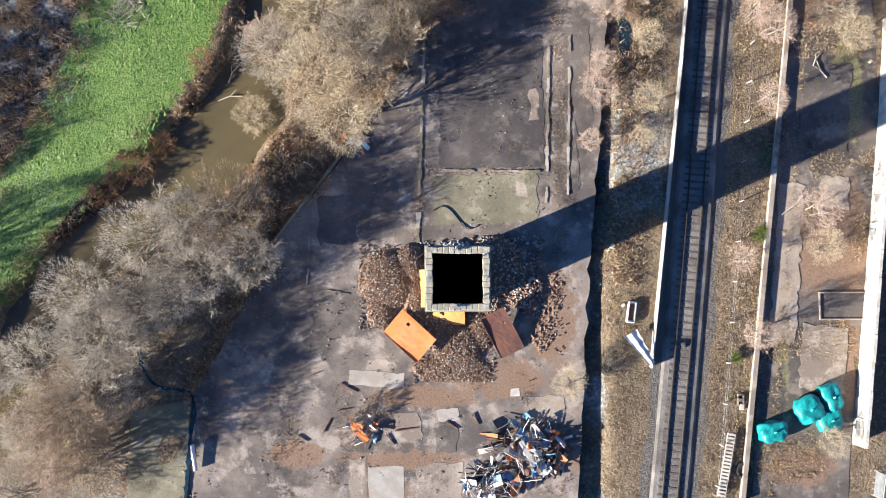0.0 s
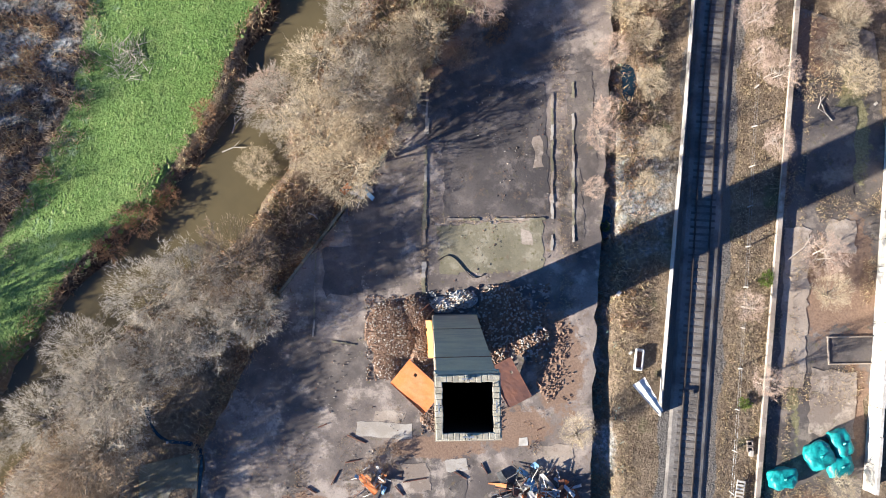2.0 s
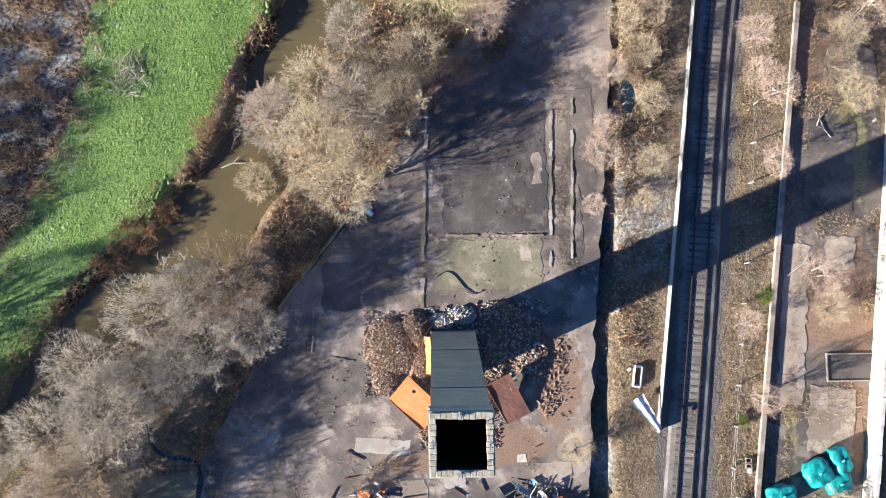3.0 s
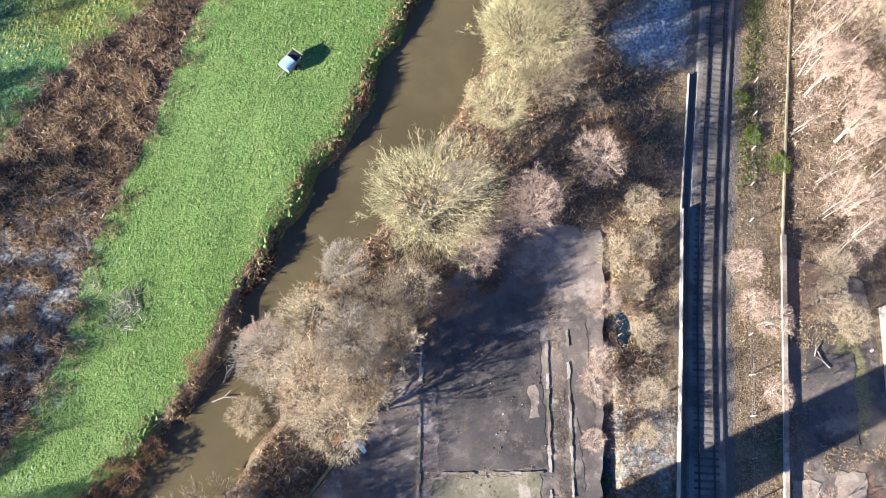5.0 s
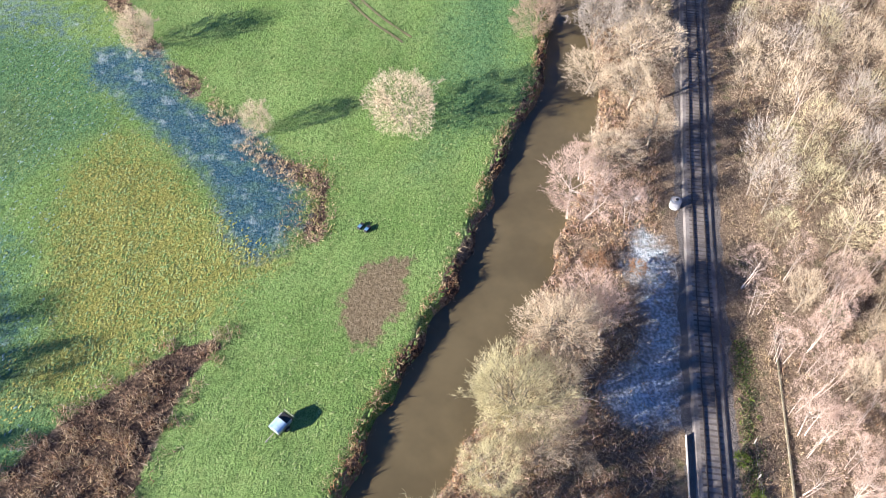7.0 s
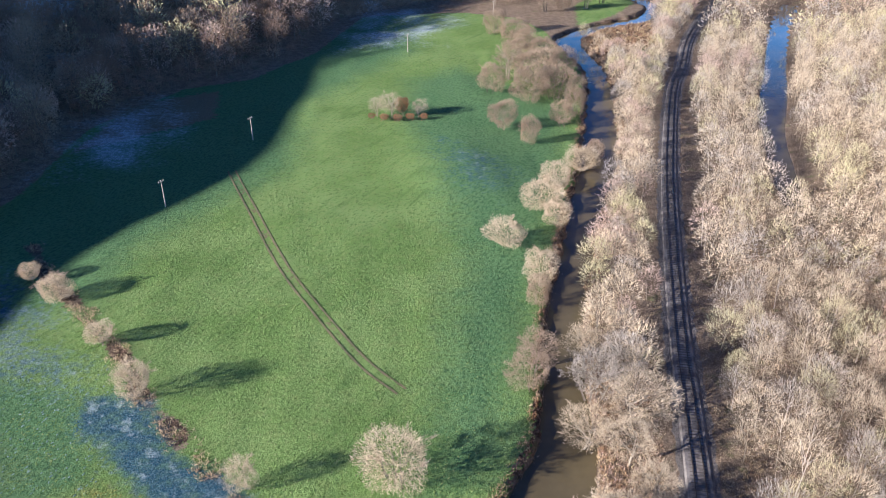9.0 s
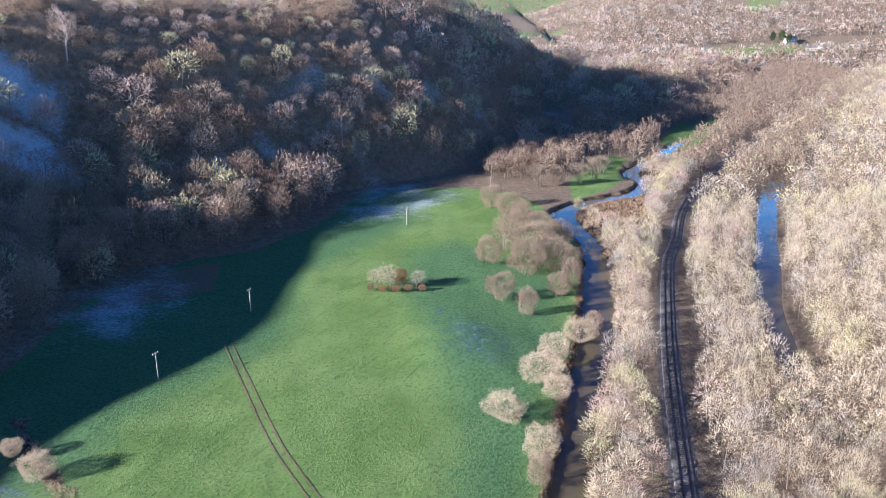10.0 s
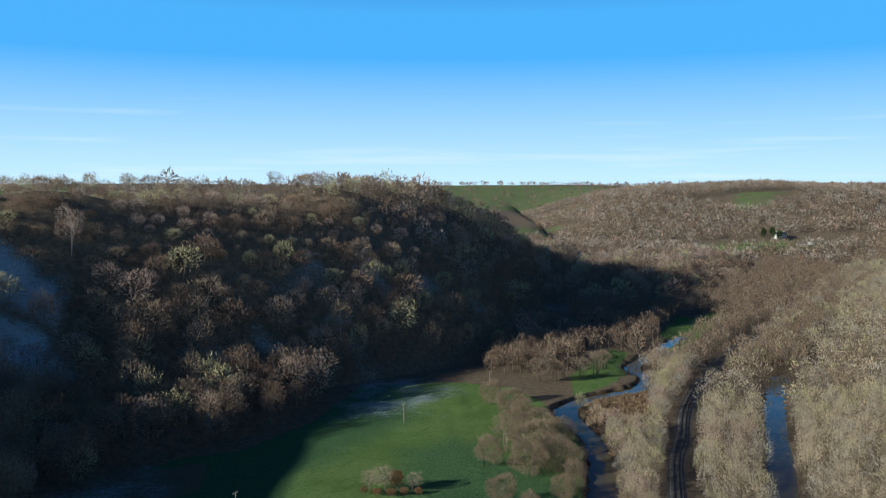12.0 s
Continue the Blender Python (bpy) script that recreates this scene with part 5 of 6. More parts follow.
# ---------------------------------------------------------------- the works yard
def prism(name, poly, z0, z1, material, parent=None):
    n = len(poly)
    v = [(x, y, z) for z in (z0, z1) for x, y in poly]
    f = [tuple(range(n))[::-1], tuple(range(n, 2 * n))] + [(i, (i + 1) % n, n + (i + 1) % n, n + i) for i in range(n)]
    ob = link(name, v, f, [material], parent)
    bm = bmesh.new()
    bm.from_mesh(ob.data)
    bmesh.ops.recalc_face_normals(bm, faces=bm.faces)
    bm.to_mesh(ob.data)
    bm.free()
    return ob


yard = tagged(prism("pavement", YARD, -1.4, 0.0, "yard"), "stained derelict concrete works yard", "yard", kind="structure")
road = tagged(prism("road", BED_E, -0.5, -0.05, "tarmac"), "cracked tarmac strip beside the railway", "road", kind="structure")


def lay_slab(under, x, y, a, b, turn, material, z, seed):
    """A worn slab with broken edges, flush with the paving."""
    poly = ragged([(-a / 2, -b / 2), (a / 2, -b / 2), (a / 2, b / 2), (-a / 2, b / 2)], 0.55, 0.09 if material in ("white", "concrete") else 0.2, seed)
    prism("slab", poly, -0.03, 0.0, material, under).matrix_basis = pose(x, y, z, 0, 0, turn)


# paler and darker slabs let into the yard: x, y, length, width, turn
for n, (x, y, a, b, turn, m) in enumerate([(-8.5, -19.5, 1.7, 4.2, 2, "slab"), (-5.6, -20.2, 3.6, 3.8, 2, "concrete"), (-0.3, -20.2, 4.6, 4.2, 2, "slab"), (-6.6, -9.6, 5.6, 1.5, -4, "concrete"), (-6.0, -8.2, 3.0, 1.0, -8, "slab"),
                                           (-3.4, -14.4, 2.6, 3.0, 10, "slab"), (0.6, -13.2, 2.2, 1.2, 3, "concrete"), (0.4, -15.6, 2.2, 2.6, 3, "tarmac"), (7.4, -11.0, 1.0, 0.9, 5, "white"), (10.6, -12.6, 3.4, 2.4, 4, "slab"),
                                           (5.2, 18.6, 10.8, 13.4, 1, "damp"), (4.6, 8.6, 10.6, 5.0, 1, "mossy"), (14.2, 22.0, 2.6, 9.0, 2, "tarmac"), (12.9, 13, 2.3, 7.0, 2, "tarmac"), (9.6, 18.3, 0.9, 3.4, 2, "slab"),
                                           (-10.6, 6.6, 3.8, 5.0, 1, "damp"), (-6.2, 1.4, 2.0, 1.4, 5, "slab"), (8.2, 9.6, 1.0, 1.6, 2, "slab")]):
    lay_slab(yard, x, y, a, b, turn, m, 0.016 + 0.0012 * n, n)
for x, y, a, b, turn, m in [(38.6, -7.8, 4.6, 6.6, 6, "slab"), (35.2, 2, 2.6, 16, 5, "slab"), (39.6, 18, 5.0, 9.0, 5, "tarmac"), (40.2, 9, 3.0, 3.4, 5, "slab")]:
    lay_slab(road, x, y, a, b, -turn, m, -0.03 + 0.001 * abs(x), int(x * 10))


def stain(ob, zones, pitch=0.9):
    """Cuts the top into a grid and lays soft areas of earth, dark tone and moss on it."""
    bm = bmesh.new()
    bm.from_mesh(ob.data)
    low, high = [min(v.co[k] for v in bm.verts) for k in (0, 1)], [max(v.co[k] for v in bm.verts) for k in (0, 1)]
    for k in (0, 1):
        way = Vector((1, 0, 0)) if k == 0 else Vector((0, 1, 0))
        for s in np.arange(max(low[k], -34) + pitch / 2, min(high[k], 48), pitch):
            bmesh.ops.bisect_plane(bm, geom=bm.faces[:] + bm.edges[:] + bm.verts[:], plane_co=way * s, plane_no=way)
    bm.to_mesh(ob.data)
    bm.free()
    p = np.empty(3 * len(ob.data.vertices), np.float32)
    ob.data.vertices.foreach_get("co", p)
    x, y = p[0::3].astype(float), p[1::3].astype(float)
    out = np.zeros((len(x), 4), np.float32)
    for kind, a_, b_, rx, ry in zones:
        d = np.sqrt(((x - a_) / rx) ** 2 + ((y - b_) / ry) ** 2)
        out[:, kind] = np.maximum(out[:, kind], np.clip(1.25 - 0.75 * d, 0, 1))
    layer = ob.data.color_attributes.new("stain", "FLOAT_COLOR", "POINT")
    layer.data.foreach_set("color", out.ravel())


# kind (0 earth, 1 dark tone, 2 moss), place and reach
stain(yard, [(0, 11.2, -3.4, 2.6, 5.0), (0, 6.0, -9.6, 4.5, 2.0), (0, -1.5, -11.4, 5.0, 1.2), (0, -3.5, -17.6, 6.5, 0.9), (0, 2.6, 28, 7.0, 2.4), (0, -12.2, 12, 1.0, 4.0), (1, -19, -2, 3.0, 5.0), (1, -7.0, 9, 3.0, 5.5), (1, 8, 29, 5, 3),
             (1, 14.4, 20, 1.6, 9), (1, 3, 22, 5, 6), (2, 4.4, 8.6, 4.5, 2.2), (0, -14.5, -17, 3.0, 1.4), (1, -12, -3, 4.5, 1.8), (1, -15, -6.4, 4, 0.8), (0, 10.2, -18, 5, 1.2), (0, -6, -21, 3.0, 2.0)])
stain(road, [(0, 37.6, 3.5, 2.4, 5.0), (0, 41.6, 4.0, 2.0, 7.0), (2, 42.0, 20, 1.6, 6.0), (0, 36, -18.6, 3.4, 2.0), (0, 41.2, -8, 1.2, 5.0), (2, 34.6, -4, 0.6, 8.0), (0, 39, 29, 3, 3)])
scrub("roadside_grass", "tufts of dead grass over the old tarmac", 29, 47, -30, 34, 3600, lambda x, y: inside(BED_E, x, y) * np.clip((waves(x, y, 9, 71) > 0.35) * 0.8 + np.exp(-((x - (35.0 + 0.11 * y)) / 0.25) ** 2), 0, 1), 0.35, 0.06, ["straw", "straw", "brown"], "dead grass", 0.6, 0.5).location.z = 0.1

# broken kerbs and grassed joints
for k, (a, b, w, h) in enumerate([((-1.5, 27), (-2.4, 4), 0.5, 0.10), ((-1.5, 11.6), (10.2, 11.4), 0.35, 0.22), ((11.3, 26), (10.8, 8.2), 0.30, 0.16), ((13.4, 25.5), (13.0, 9), 0.35, 0.28), ((-13.2, 10), (-13.6, 0), 0.25, 0.10), ((-14, -0.4), (-9.4, -0.9), 0.25, 0.08)]):
    a, b = Vector(a), Vector(b)
    n = max(2, int((b - a).length / 1.6))
    kerb = tagged(new("kerb"), "broken mossy concrete kerb line across the yard", "kerb", "yard kerbs", kind="structure")
    long = (b - a).length / n
    for i in range(n):
        if random.random() < 0.15:
            continue
        p = a.lerp(b, (i + 0.5) / n)
        wide = w * random.uniform(0.45, 0.9)
        poly = ragged([(-long / 2, -wide / 2), (long / 2, -wide / 2), (long / 2, wide / 2), (-long / 2, wide / 2)], 0.3, 0.07, k * 50 + i)
        ob = prism("stone", poly, -0.02, 0.05 + 0.25 * h * random.random(), random.choice(["mossy", "mossy", "slab", "concrete"]), kerb)
        ob.matrix_basis = pose(p.x, p.y, 0.03, random.uniform(-1, 1), random.uniform(-1, 1), math.degrees(math.atan2(b.y - a.y, b.x - a.x)) + random.uniform(-3, 3))
scrub("joint_grass", "dead grass growing in the yard joints", -4, 14, 2, 28, 2600, lambda x, y: np.clip(np.exp(-((x + 1.95 + 0.04 * (14 - y)) / 0.35) ** 2) + np.exp(-((x - 12.1) / 0.7) ** 2) * 0.7 + np.exp(-((y - 11.5) / 0.3) ** 2) * (x > -1.5) * (x < 10) * 0.8, 0, 1), 0.3, 0.06, ["straw", "straw", "brown"], "dead grass", 0.6, 0.3).location.z = 0.45
scrub("yard_weeds", "withered weeds and moss on the yard", -24, 14, -24, 5, 2200, lambda x, y: (waves(x, y, 7, 61) > 0.5) * inside(YARD, x, y) * ((y < -9) | (x < -12)), 0.3, 0.07, ["straw", "brown", "rust"], "weeds", 0.5, 0.5).location.z = 0.45


# tall square chimney
def chimney_stack():
    ch = thing("chimney", (0.72, -0.38, 0), "tall square tapering rendered chimney, near-black inside", "chimney")
    H, b0, b1, wall = 51.2, 2.28, 1.25, 0.26

    def half(z):
        return b0 + (b1 - b0) * z / H

    levels = [(-0.3, 0.0), (0.9, 0.0), (0.9, -0.06), (H - 1.5, -0.06), (H - 1.42, 0.05), (H - 1.2, 0.05), (H - 1.12, -0.02), (H - 0.35, -0.02), (H - 0.3, 0.05), (H, 0.05)]
    v, f = [], []
    for z, out in levels:
        s = half(z) + out
        v += [(-s, -s, z), (s, -s, z), (s, s, z), (-s, s, z)]
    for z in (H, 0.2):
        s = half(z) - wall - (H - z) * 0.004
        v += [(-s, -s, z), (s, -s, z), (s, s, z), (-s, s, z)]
    n = len(levels)
    for k in range(n + 1):
        for i in range(4):
            f.append((4 * k + i, 4 * k + (i + 1) % 4, 4 * k + 4 + (i + 1) % 4, 4 * k + 4 + i))
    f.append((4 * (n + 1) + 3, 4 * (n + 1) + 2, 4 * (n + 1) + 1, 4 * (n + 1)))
    # inner walls and floor take the near-black tone
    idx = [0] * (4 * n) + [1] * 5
    link("shaft", v, f, ["brickwork", "flue_black"], ch, idx)
    for z in (22, 43.5):
        s = half(z) - 0.055
        bm = bmesh.new()
        for dx, dy, a, b in ((0, s, 2 * s + 0.1, 0.05), (0, -s, 2 * s + 0.1, 0.05), (s, 0, 0.05, 2 * s), (-s, 0, 0.05, 2 * s)):
            box((a, b, 0.12), (dx, dy, z), bm=bm)
        part("iron_band", bm, "darkrust", ch, "rusty iron tie band")
    for side in range(4):
        spin = Matrix.Rotation(radians(90 * side), 4, "Z")
        for i in range(11):
            w = 2 * half(H) / 11
            ob = part("coping_stone", box((w * 0.975, 0.27 + random.uniform(-0.04, 0.05), 0.06 + random.uniform(0, 0.025)), bevel=0.02), "capstone", ch)
            ob.matrix_basis = spin @ pose(-half(H) + w * (i + 0.5), half(H) - 0.13, H + 0.05, random.uniform(-3, 3), random.uniform(-3, 3), random.uniform(-4, 4))
        rod = tube((0, half(H) - 0.15, H - 0.9), (0, half(H) - 0.15, H + 1.0), 0.03, 0.02, 6)
        box((0.42, 0.06, 0.06), (0, half(H) - 0.13, H + 0.17), bm=rod)
        rod.transform(spin)
        part("lightning_rod", rod, "steel", ch, "grey steel lightning rod")
    return ch


chimney_stack()


def rubble_heap(label, blobs, count, size, mats):
    """A low mound with broken bricks heaped over it."""
    blobs = np.array(blobs, float)

    def height(x, y):
        return np.max([h * np.clip(1 - ((x - a) / ra) ** 2 - ((y - b) / rb) ** 2, 0, 1) ** 0.7 for a, b, ra, rb, h in blobs], 0)

    lo, hi = (blobs[:, :2] - blobs[:, 2:4]).min(0), (blobs[:, :2] + blobs[:, 2:4]).max(0)
    gx_, gy_ = np.meshgrid(np.arange(lo[0] - 0.3, hi[0] + 0.3, 0.22), np.arange(lo[1] - 0.3, hi[1] + 0.3, 0.22))
    hz = height(gx_, gy_)
    gz = np.where(hz > 0, hz * 0.85 + rng.normal(0, 0.07, gx_.shape), -0.08)
    w, k = gx_.shape[1], gx_.shape[0]
    q = (np.arange(k - 1)[:, None] * w + np.arange(w - 1)[None]).ravel()
    v, f, idx = [np.stack([gx_.ravel(), gy_.ravel(), gz.ravel()], 1)], [np.stack([q, q + 1, q + w + 1, q + w], 1)], [np.zeros(len(q), int)]
    base = gx_.size
    p = rng.uniform(lo, hi, (count * 3, 2))
    p = p[height(p[:, 0], p[:, 1]) + rng.uniform(-0.05, 0.1, len(p)) > 0.06][:count]
    for x, y in p:
        m = np.array(Euler(rng.uniform(-1.2, 1.2, 3)).to_matrix())
        c = cube * (size * rng.uniform(0.5, 1.3, 3)) @ m.T + (x, y, float(height(np.array([x]), np.array([y]))[0]) * 0.9 + 0.05)
        v.append(c), f.append(cube_f + base), idx.append(np.full(6, rng.randint(0, len(mats))))
        base += 8
    ob = link("rubble_heap", np.concatenate(v), np.concatenate(f).tolist(), mats, None, np.concatenate(idx))
    return tagged(ob, label, "rubble", kind="stuff")


rubble_heap("heap of broken brown bricks against the chimney foot", [(-5.4, 0.4, 3.0, 3.0, 1.1), (-3.2, 1.8, 1.8, 2.2, 0.9), (-6.2, -2.6, 1.4, 2.0, 0.6), (-2.6, -1.4, 1.2, 2.6, 0.7)], 3000, (0.18, 0.11, 0.085), ["rubble", "bricks", "rubble", "bricks", "rubble", "concrete"])
rubble_heap("spread of broken bricks south of the chimney", [(1.6, -6.2, 2.6, 2.9, 0.8), (0.2, -4.2, 2.0, 1.6, 0.8), (3.8, -4.6, 1.6, 2.4, 0.6), (1.0, -8.6, 4.0, 1.4, 0.3)], 3000, (0.17, 0.105, 0.08), ["rubble", "bricks", "rubble", "bricks", "rubble", "concrete"])
rubble_heap("dark heap of bricks and stones in the chimney's shadow", [(5.6, 1.4, 2.6, 3.4, 0.9), (8.2, -0.2, 2.2, 2.4, 0.5), (4.6, -1.2, 1.8, 2.2, 0.7)], 1300, (0.25, 0.17, 0.13), ["rubble", "bricks", "concrete"])
rubble_heap("thin scatter of reddish brick fragments", [(11.0, -1.2, 1.6, 2.4, 0.07), (10.2, -5.0, 1.4, 2.0, 0.06)], 160, (0.15, 0.10, 0.06), ["rubble", "bricks", "rubble"])
rubble_heap("pile of grey stones and twisted scrap north of the chimney", [(-0.4, 2.9, 1.6, 0.8, 0.35), (1.6, 3.4, 1.6, 0.9, 0.4)], 200, (0.34, 0.16, 0.12), ["white", "concrete", "steel", "rubble"])


def steel_plate(at, size, turn, colour, label):
    """A thick bent plate with folded edges and burnt holes."""
    ob = thing("steel_plate", at, label, "steel plate")
    ob.matrix_world = pose(*at, *turn)
    a, b = size
    bm = bmesh.new()
    bmesh.ops.create_grid(bm, x_segments=14, y_segments=10, size=0.5)
    for v in bm.verts:
        v.co.x, v.co.y = v.co.x * a, v.co.y * b
        v.co.z = 0.10 * math.sin(v.co.x * 0.9 + at[0]) * math.cos(v.co.y * 0.7) + random.uniform(-0.012, 0.012)
        if abs(abs(v.co.x) - a / 2) < 0.01:
            v.co.y += random.uniform(-0.10, 0.10)
        if abs(abs(v.co.y) - b / 2) < 0.01:
            v.co.x += random.uniform(-0.08, 0.08)
    faces = [f for f in bm.faces if (f.calc_center_median() - Vector((-0.2 * a, 0.22 * b, 0))).length < 0.17]
    bmesh.ops.delete(bm, geom=faces, context="FACES")
    bmesh.ops.solidify(bm, geom=bm.faces[:], thickness=0.05)
    part("sheet", bm, colour, ob)
    for s in (-1, 1):
        part("flange", box((a * 0.96, 0.06, 0.16), (0, s * b * 0.5, 0.03), 0.01), "darkrust", ob, "rusty folded flange")
    return ob


steel_plate((-3.2, -5.2, 0.95), (4.7, 3.1), (6, -16, -42), "orange", "bright orange rusted steel plate lying on rubble")
steel_plate((6.1, -5.0, 0.85), (4.9, 2.6), (4, 20, -62), "darkrust", "dark red-brown rusted steel plate tilted on rubble")
steel_plate((0.75, -3.35, 0.75), (3.2, 1.7), (14, -4, 0), "ochre", "ochre steel plate leaning on the chimney foot")
steel_plate((-1.95, -0.5, 1.05), (2.1, 3.8), (0, -66, 3), "ochre", "ochre steel plate propped upright against the chimney")
steel_plate((-2.1, 2.3, 0.7), (1.4, 0.8), (20, 10, 40), "darkrust", "small rusty sheet beside the chimney")


def scrap_pile(at, spread, sheets, rods, height, label):
    """Torn sheets, frames and bars heaped up."""
    pile = thing("scrap_heap", at, label, "scrap heap")
    mats = ["plastic", "white", "steel", "blue", "steel", "orange", "darkrust", "panel", "black", "darkrust", "rubble", "blue", "plastic", "orange", "panel", "steel"]
    for _ in range(sheets):
        a, b = random.uniform(0.5, 2.6), random.uniform(0.18, 0.75)
        bm = bmesh.new()
        bmesh.ops.create_grid(bm, x_segments=5, y_segments=3, size=0.5)
        bend, tw = random.uniform(-0.5, 0.5), random.uniform(-0.6, 0.6)
        for v in bm.verts:
            v.co = Vector((v.co.x * a, v.co.y * b, bend * (v.co.x**2) * a + tw * v.co.x * v.co.y + random.uniform(-0.03, 0.03)))
        bmesh.ops.solidify(bm, geom=bm.faces[:], thickness=0.03)
        q, d = random.uniform(0, 6.28), random.random() ** 0.6
        ob = part("sheet", bm, random.choice(mats), pile)
        ob.matrix_basis = pose(math.cos(q) * d * spread[0], math.sin(q) * d * spread[1], 0.1 + (1 - d) * height * random.uniform(0.4, 1), random.uniform(-32, 32), random.uniform(-32, 32), random.uniform(0, 360))
    for _ in range(rods):
        q, d, n = random.uniform(0, 6.28), random.random() ** 0.5, random.uniform(0.8, 2.6)
        bm = tube((-n / 2, 0, 0), (0, random.uniform(-0.2, 0.2), 0.1), 0.045, 0.045, 6)
        tube((0, 0, 0.1), (n / 2, random.uniform(-0.3, 0.3), 0), 0.045, 0.04, 6, bm)
        ob = part("bar", bm, random.choice(["darkrust", "steel", "black", "white", "timber"]), pile)
        ob.matrix_basis = pose(math.cos(q) * d * spread[0], math.sin(q) * d * spread[1], 0.1 + (1 - d) * height * 0.9, random.uniform(-25, 25), random.uniform(-25, 25), random.uniform(0, 360))
    return pile


scrap_pile((8.3, -16.9, 0), (4.2, 3.6), 75, 60, 1.7, "heap of torn sheet metal, plastic and twisted bars on the yard")
scrap_pile((4.6, -20.0, 0), (2.6, 1.8), 14, 60, 0.7, "tangle of thin wire and rods at the heap's edge")
scrap_pile((-8.2, -14.6, 0), (1.7, 1.5), 12, 14, 0.6, "small heap of pale sheets and sticks on the yard")
scrap_pile((-8.8, 14.9, 0), (1.3, 1.0), 8, 5, 0.3, "few pale scraps below the trees")
plant("shrub_brown", -6.4, -12.2, 1.9, 1.8, "scrub")

# loose timbers and branches on the yard
for x, y, n, turn in [(-9.4, -10.4, 2.0, -25), (-3.6, -14.6, 2.4, 8), (-5.2, -15.6, 1.3, -50), (-11.6, -14.2, 1.6, 60), (-9.8, -12.6, 1.5, 10), (3.4, -13.6, 1.3, -60), (-12.8, -9.0, 1.0, 20), (-14, -15.4, 1.2, -30), (1.0, -14.2, 1.5, -30), (9.0, -9.8, 0.5, 20)]:
    log = thing("timber", (x, y, 0.09), "dark weathered timber lying on the yard", "timber", turn, "loose timbers")
    part("baulk", box((n, 0.10, 0.12), bevel=0.02, turn=(0, 2, 0)), "darkrust", log)

# fragments, leaves and twigs strewn over the paving
def strewn(name, label, count, keep, low, high, size, mats):
    p = rng.uniform(low, high, (count * 5, 2))
    p = p[keep(p[:, 0], p[:, 1])][:count]
    v, f, idx = [], [], []
    for i, (x, y) in enumerate(p):
        m = np.array(Euler(rng.uniform(-0.5, 0.5, 2).tolist() + [rng.uniform(0, 3.1)]).to_matrix())
        v.append(cube * (size * rng.uniform(0.4, 1.5, 3) ** 1.5) @ m.T + (x, y, 0.07))
        f.append(cube_f + 8 * i), idx.append(np.full(6, rng.randint(0, len(mats))))
    tagged(link(name, np.concatenate(v), np.concatenate(f).tolist(), mats, None, np.concatenate(idx)), label, "debris", kind="stuff")


strewn("yard_debris", "small stones, chips and twigs strewn over the yard", 1500, lambda x, y: inside(YARD, x, y) & (waves(x, y, 8, 81) > 0.0), (-24, -24), (14, 32), (0.12, 0.05, 0.03), ["rubble", "concrete", "damp", "darkrust", "slab"])
strewn("edge_litter", "fallen branches and stones along the yard edge", 700, lambda x, y: np.abs(beside(np.array(BACK, float), x, y)[0]) < 1.3, (-24, -12), (12, 40), (0.5, 0.06, 0.05), ["darkrust", "bark", "mossy"])
scrub("edge_growth", "dead leaves and weeds creeping over the yard edge", -27, 2, -14, 32, 2600, lambda x, y: np.exp(-(beside(np.array([(-24.8, -11), *BACK], float), x, y)[0] / 1.0) ** 2), 0.45, 0.09, ["brown", "rust", "straw", "brown"], "weeds", 0.5, 0.6, tries=20).location.z = 0.25

# bent hose on the yard
bm = bmesh.new()
for q in range(14):
    a, b = q / 14 * 4.6, (q + 1) / 14 * 4.6
    tube((-0.8 + a, 7.4 + 0.8 * math.sin(a * 1.3) - 0.28 * a, 0.09), (-0.8 + b, 7.4 + 0.8 * math.sin(b * 1.3) - 0.28 * b, 0.09), 0.05, 0.05, 6, bm)
hose = thing("hose", (0, 0, 0), "long dark rubber hose lying in a curve", "hose")
part("pipe", bm, "black", hose)

# white-faced wall along the track, low platform wall, tall pale retaining wall


def long_wall(name, label, a, b, thick, high, material, cap, low=-1.3):
    w = tagged(new(name), label, "wall", kind="structure")
    a, b = Vector(a), Vector(b)
    turn = math.degrees(math.atan2(b.y - a.y, b.x - a.x))
    n = max(1, int((b - a).length / 2.6))
    for i in range(n):
        p = a.lerp(b, (i + 0.5) / n)
        h = high * random.uniform(0.97, 1.02)
        ob = part("panel", box(((b - a).length / n - 0.03, thick, h - low), (0, 0, (h + low) / 2), 0.02), material, w)
        ob.matrix_basis = pose(p.x, p.y, 0, random.uniform(-0.6, 0.6), 0, turn)
        if cap:
            ob = part("coping", box(((b - a).length / n - 0.02, thick + 0.12, 0.10), (0, 0, h + 0.05), 0.015), cap, w)
            ob.matrix_basis = pose(p.x, p.y, 0, 0, 0, turn)
    return w


long_wall("wall_track", "white concrete panel wall beside the railway", (21.0, -8.6), (24.75, 23), 0.10, 1.15, "panel", None)
long_wall("wall_track_north", "white concrete panel wall continuing along the railway", (24.75, 23), (26.4, 38), 0.10, 1.1, "panel", None)
long_wall("wall_track_broken", "low remnant of the trackside wall under trees", (26.4, 38), (28.9, 54), 0.12, 0.45, "panel", None)
long_wall("wall_platform", "low pale old platform wall", (29.9, -22), (36.9, 35), 0.36, 0.42, "concrete", "slab")
long_wall("wall_platform_north", "low pale wall running into the wood", (36.9, 35), (42.2, 67), 0.2, 0.25, "mossy", None)
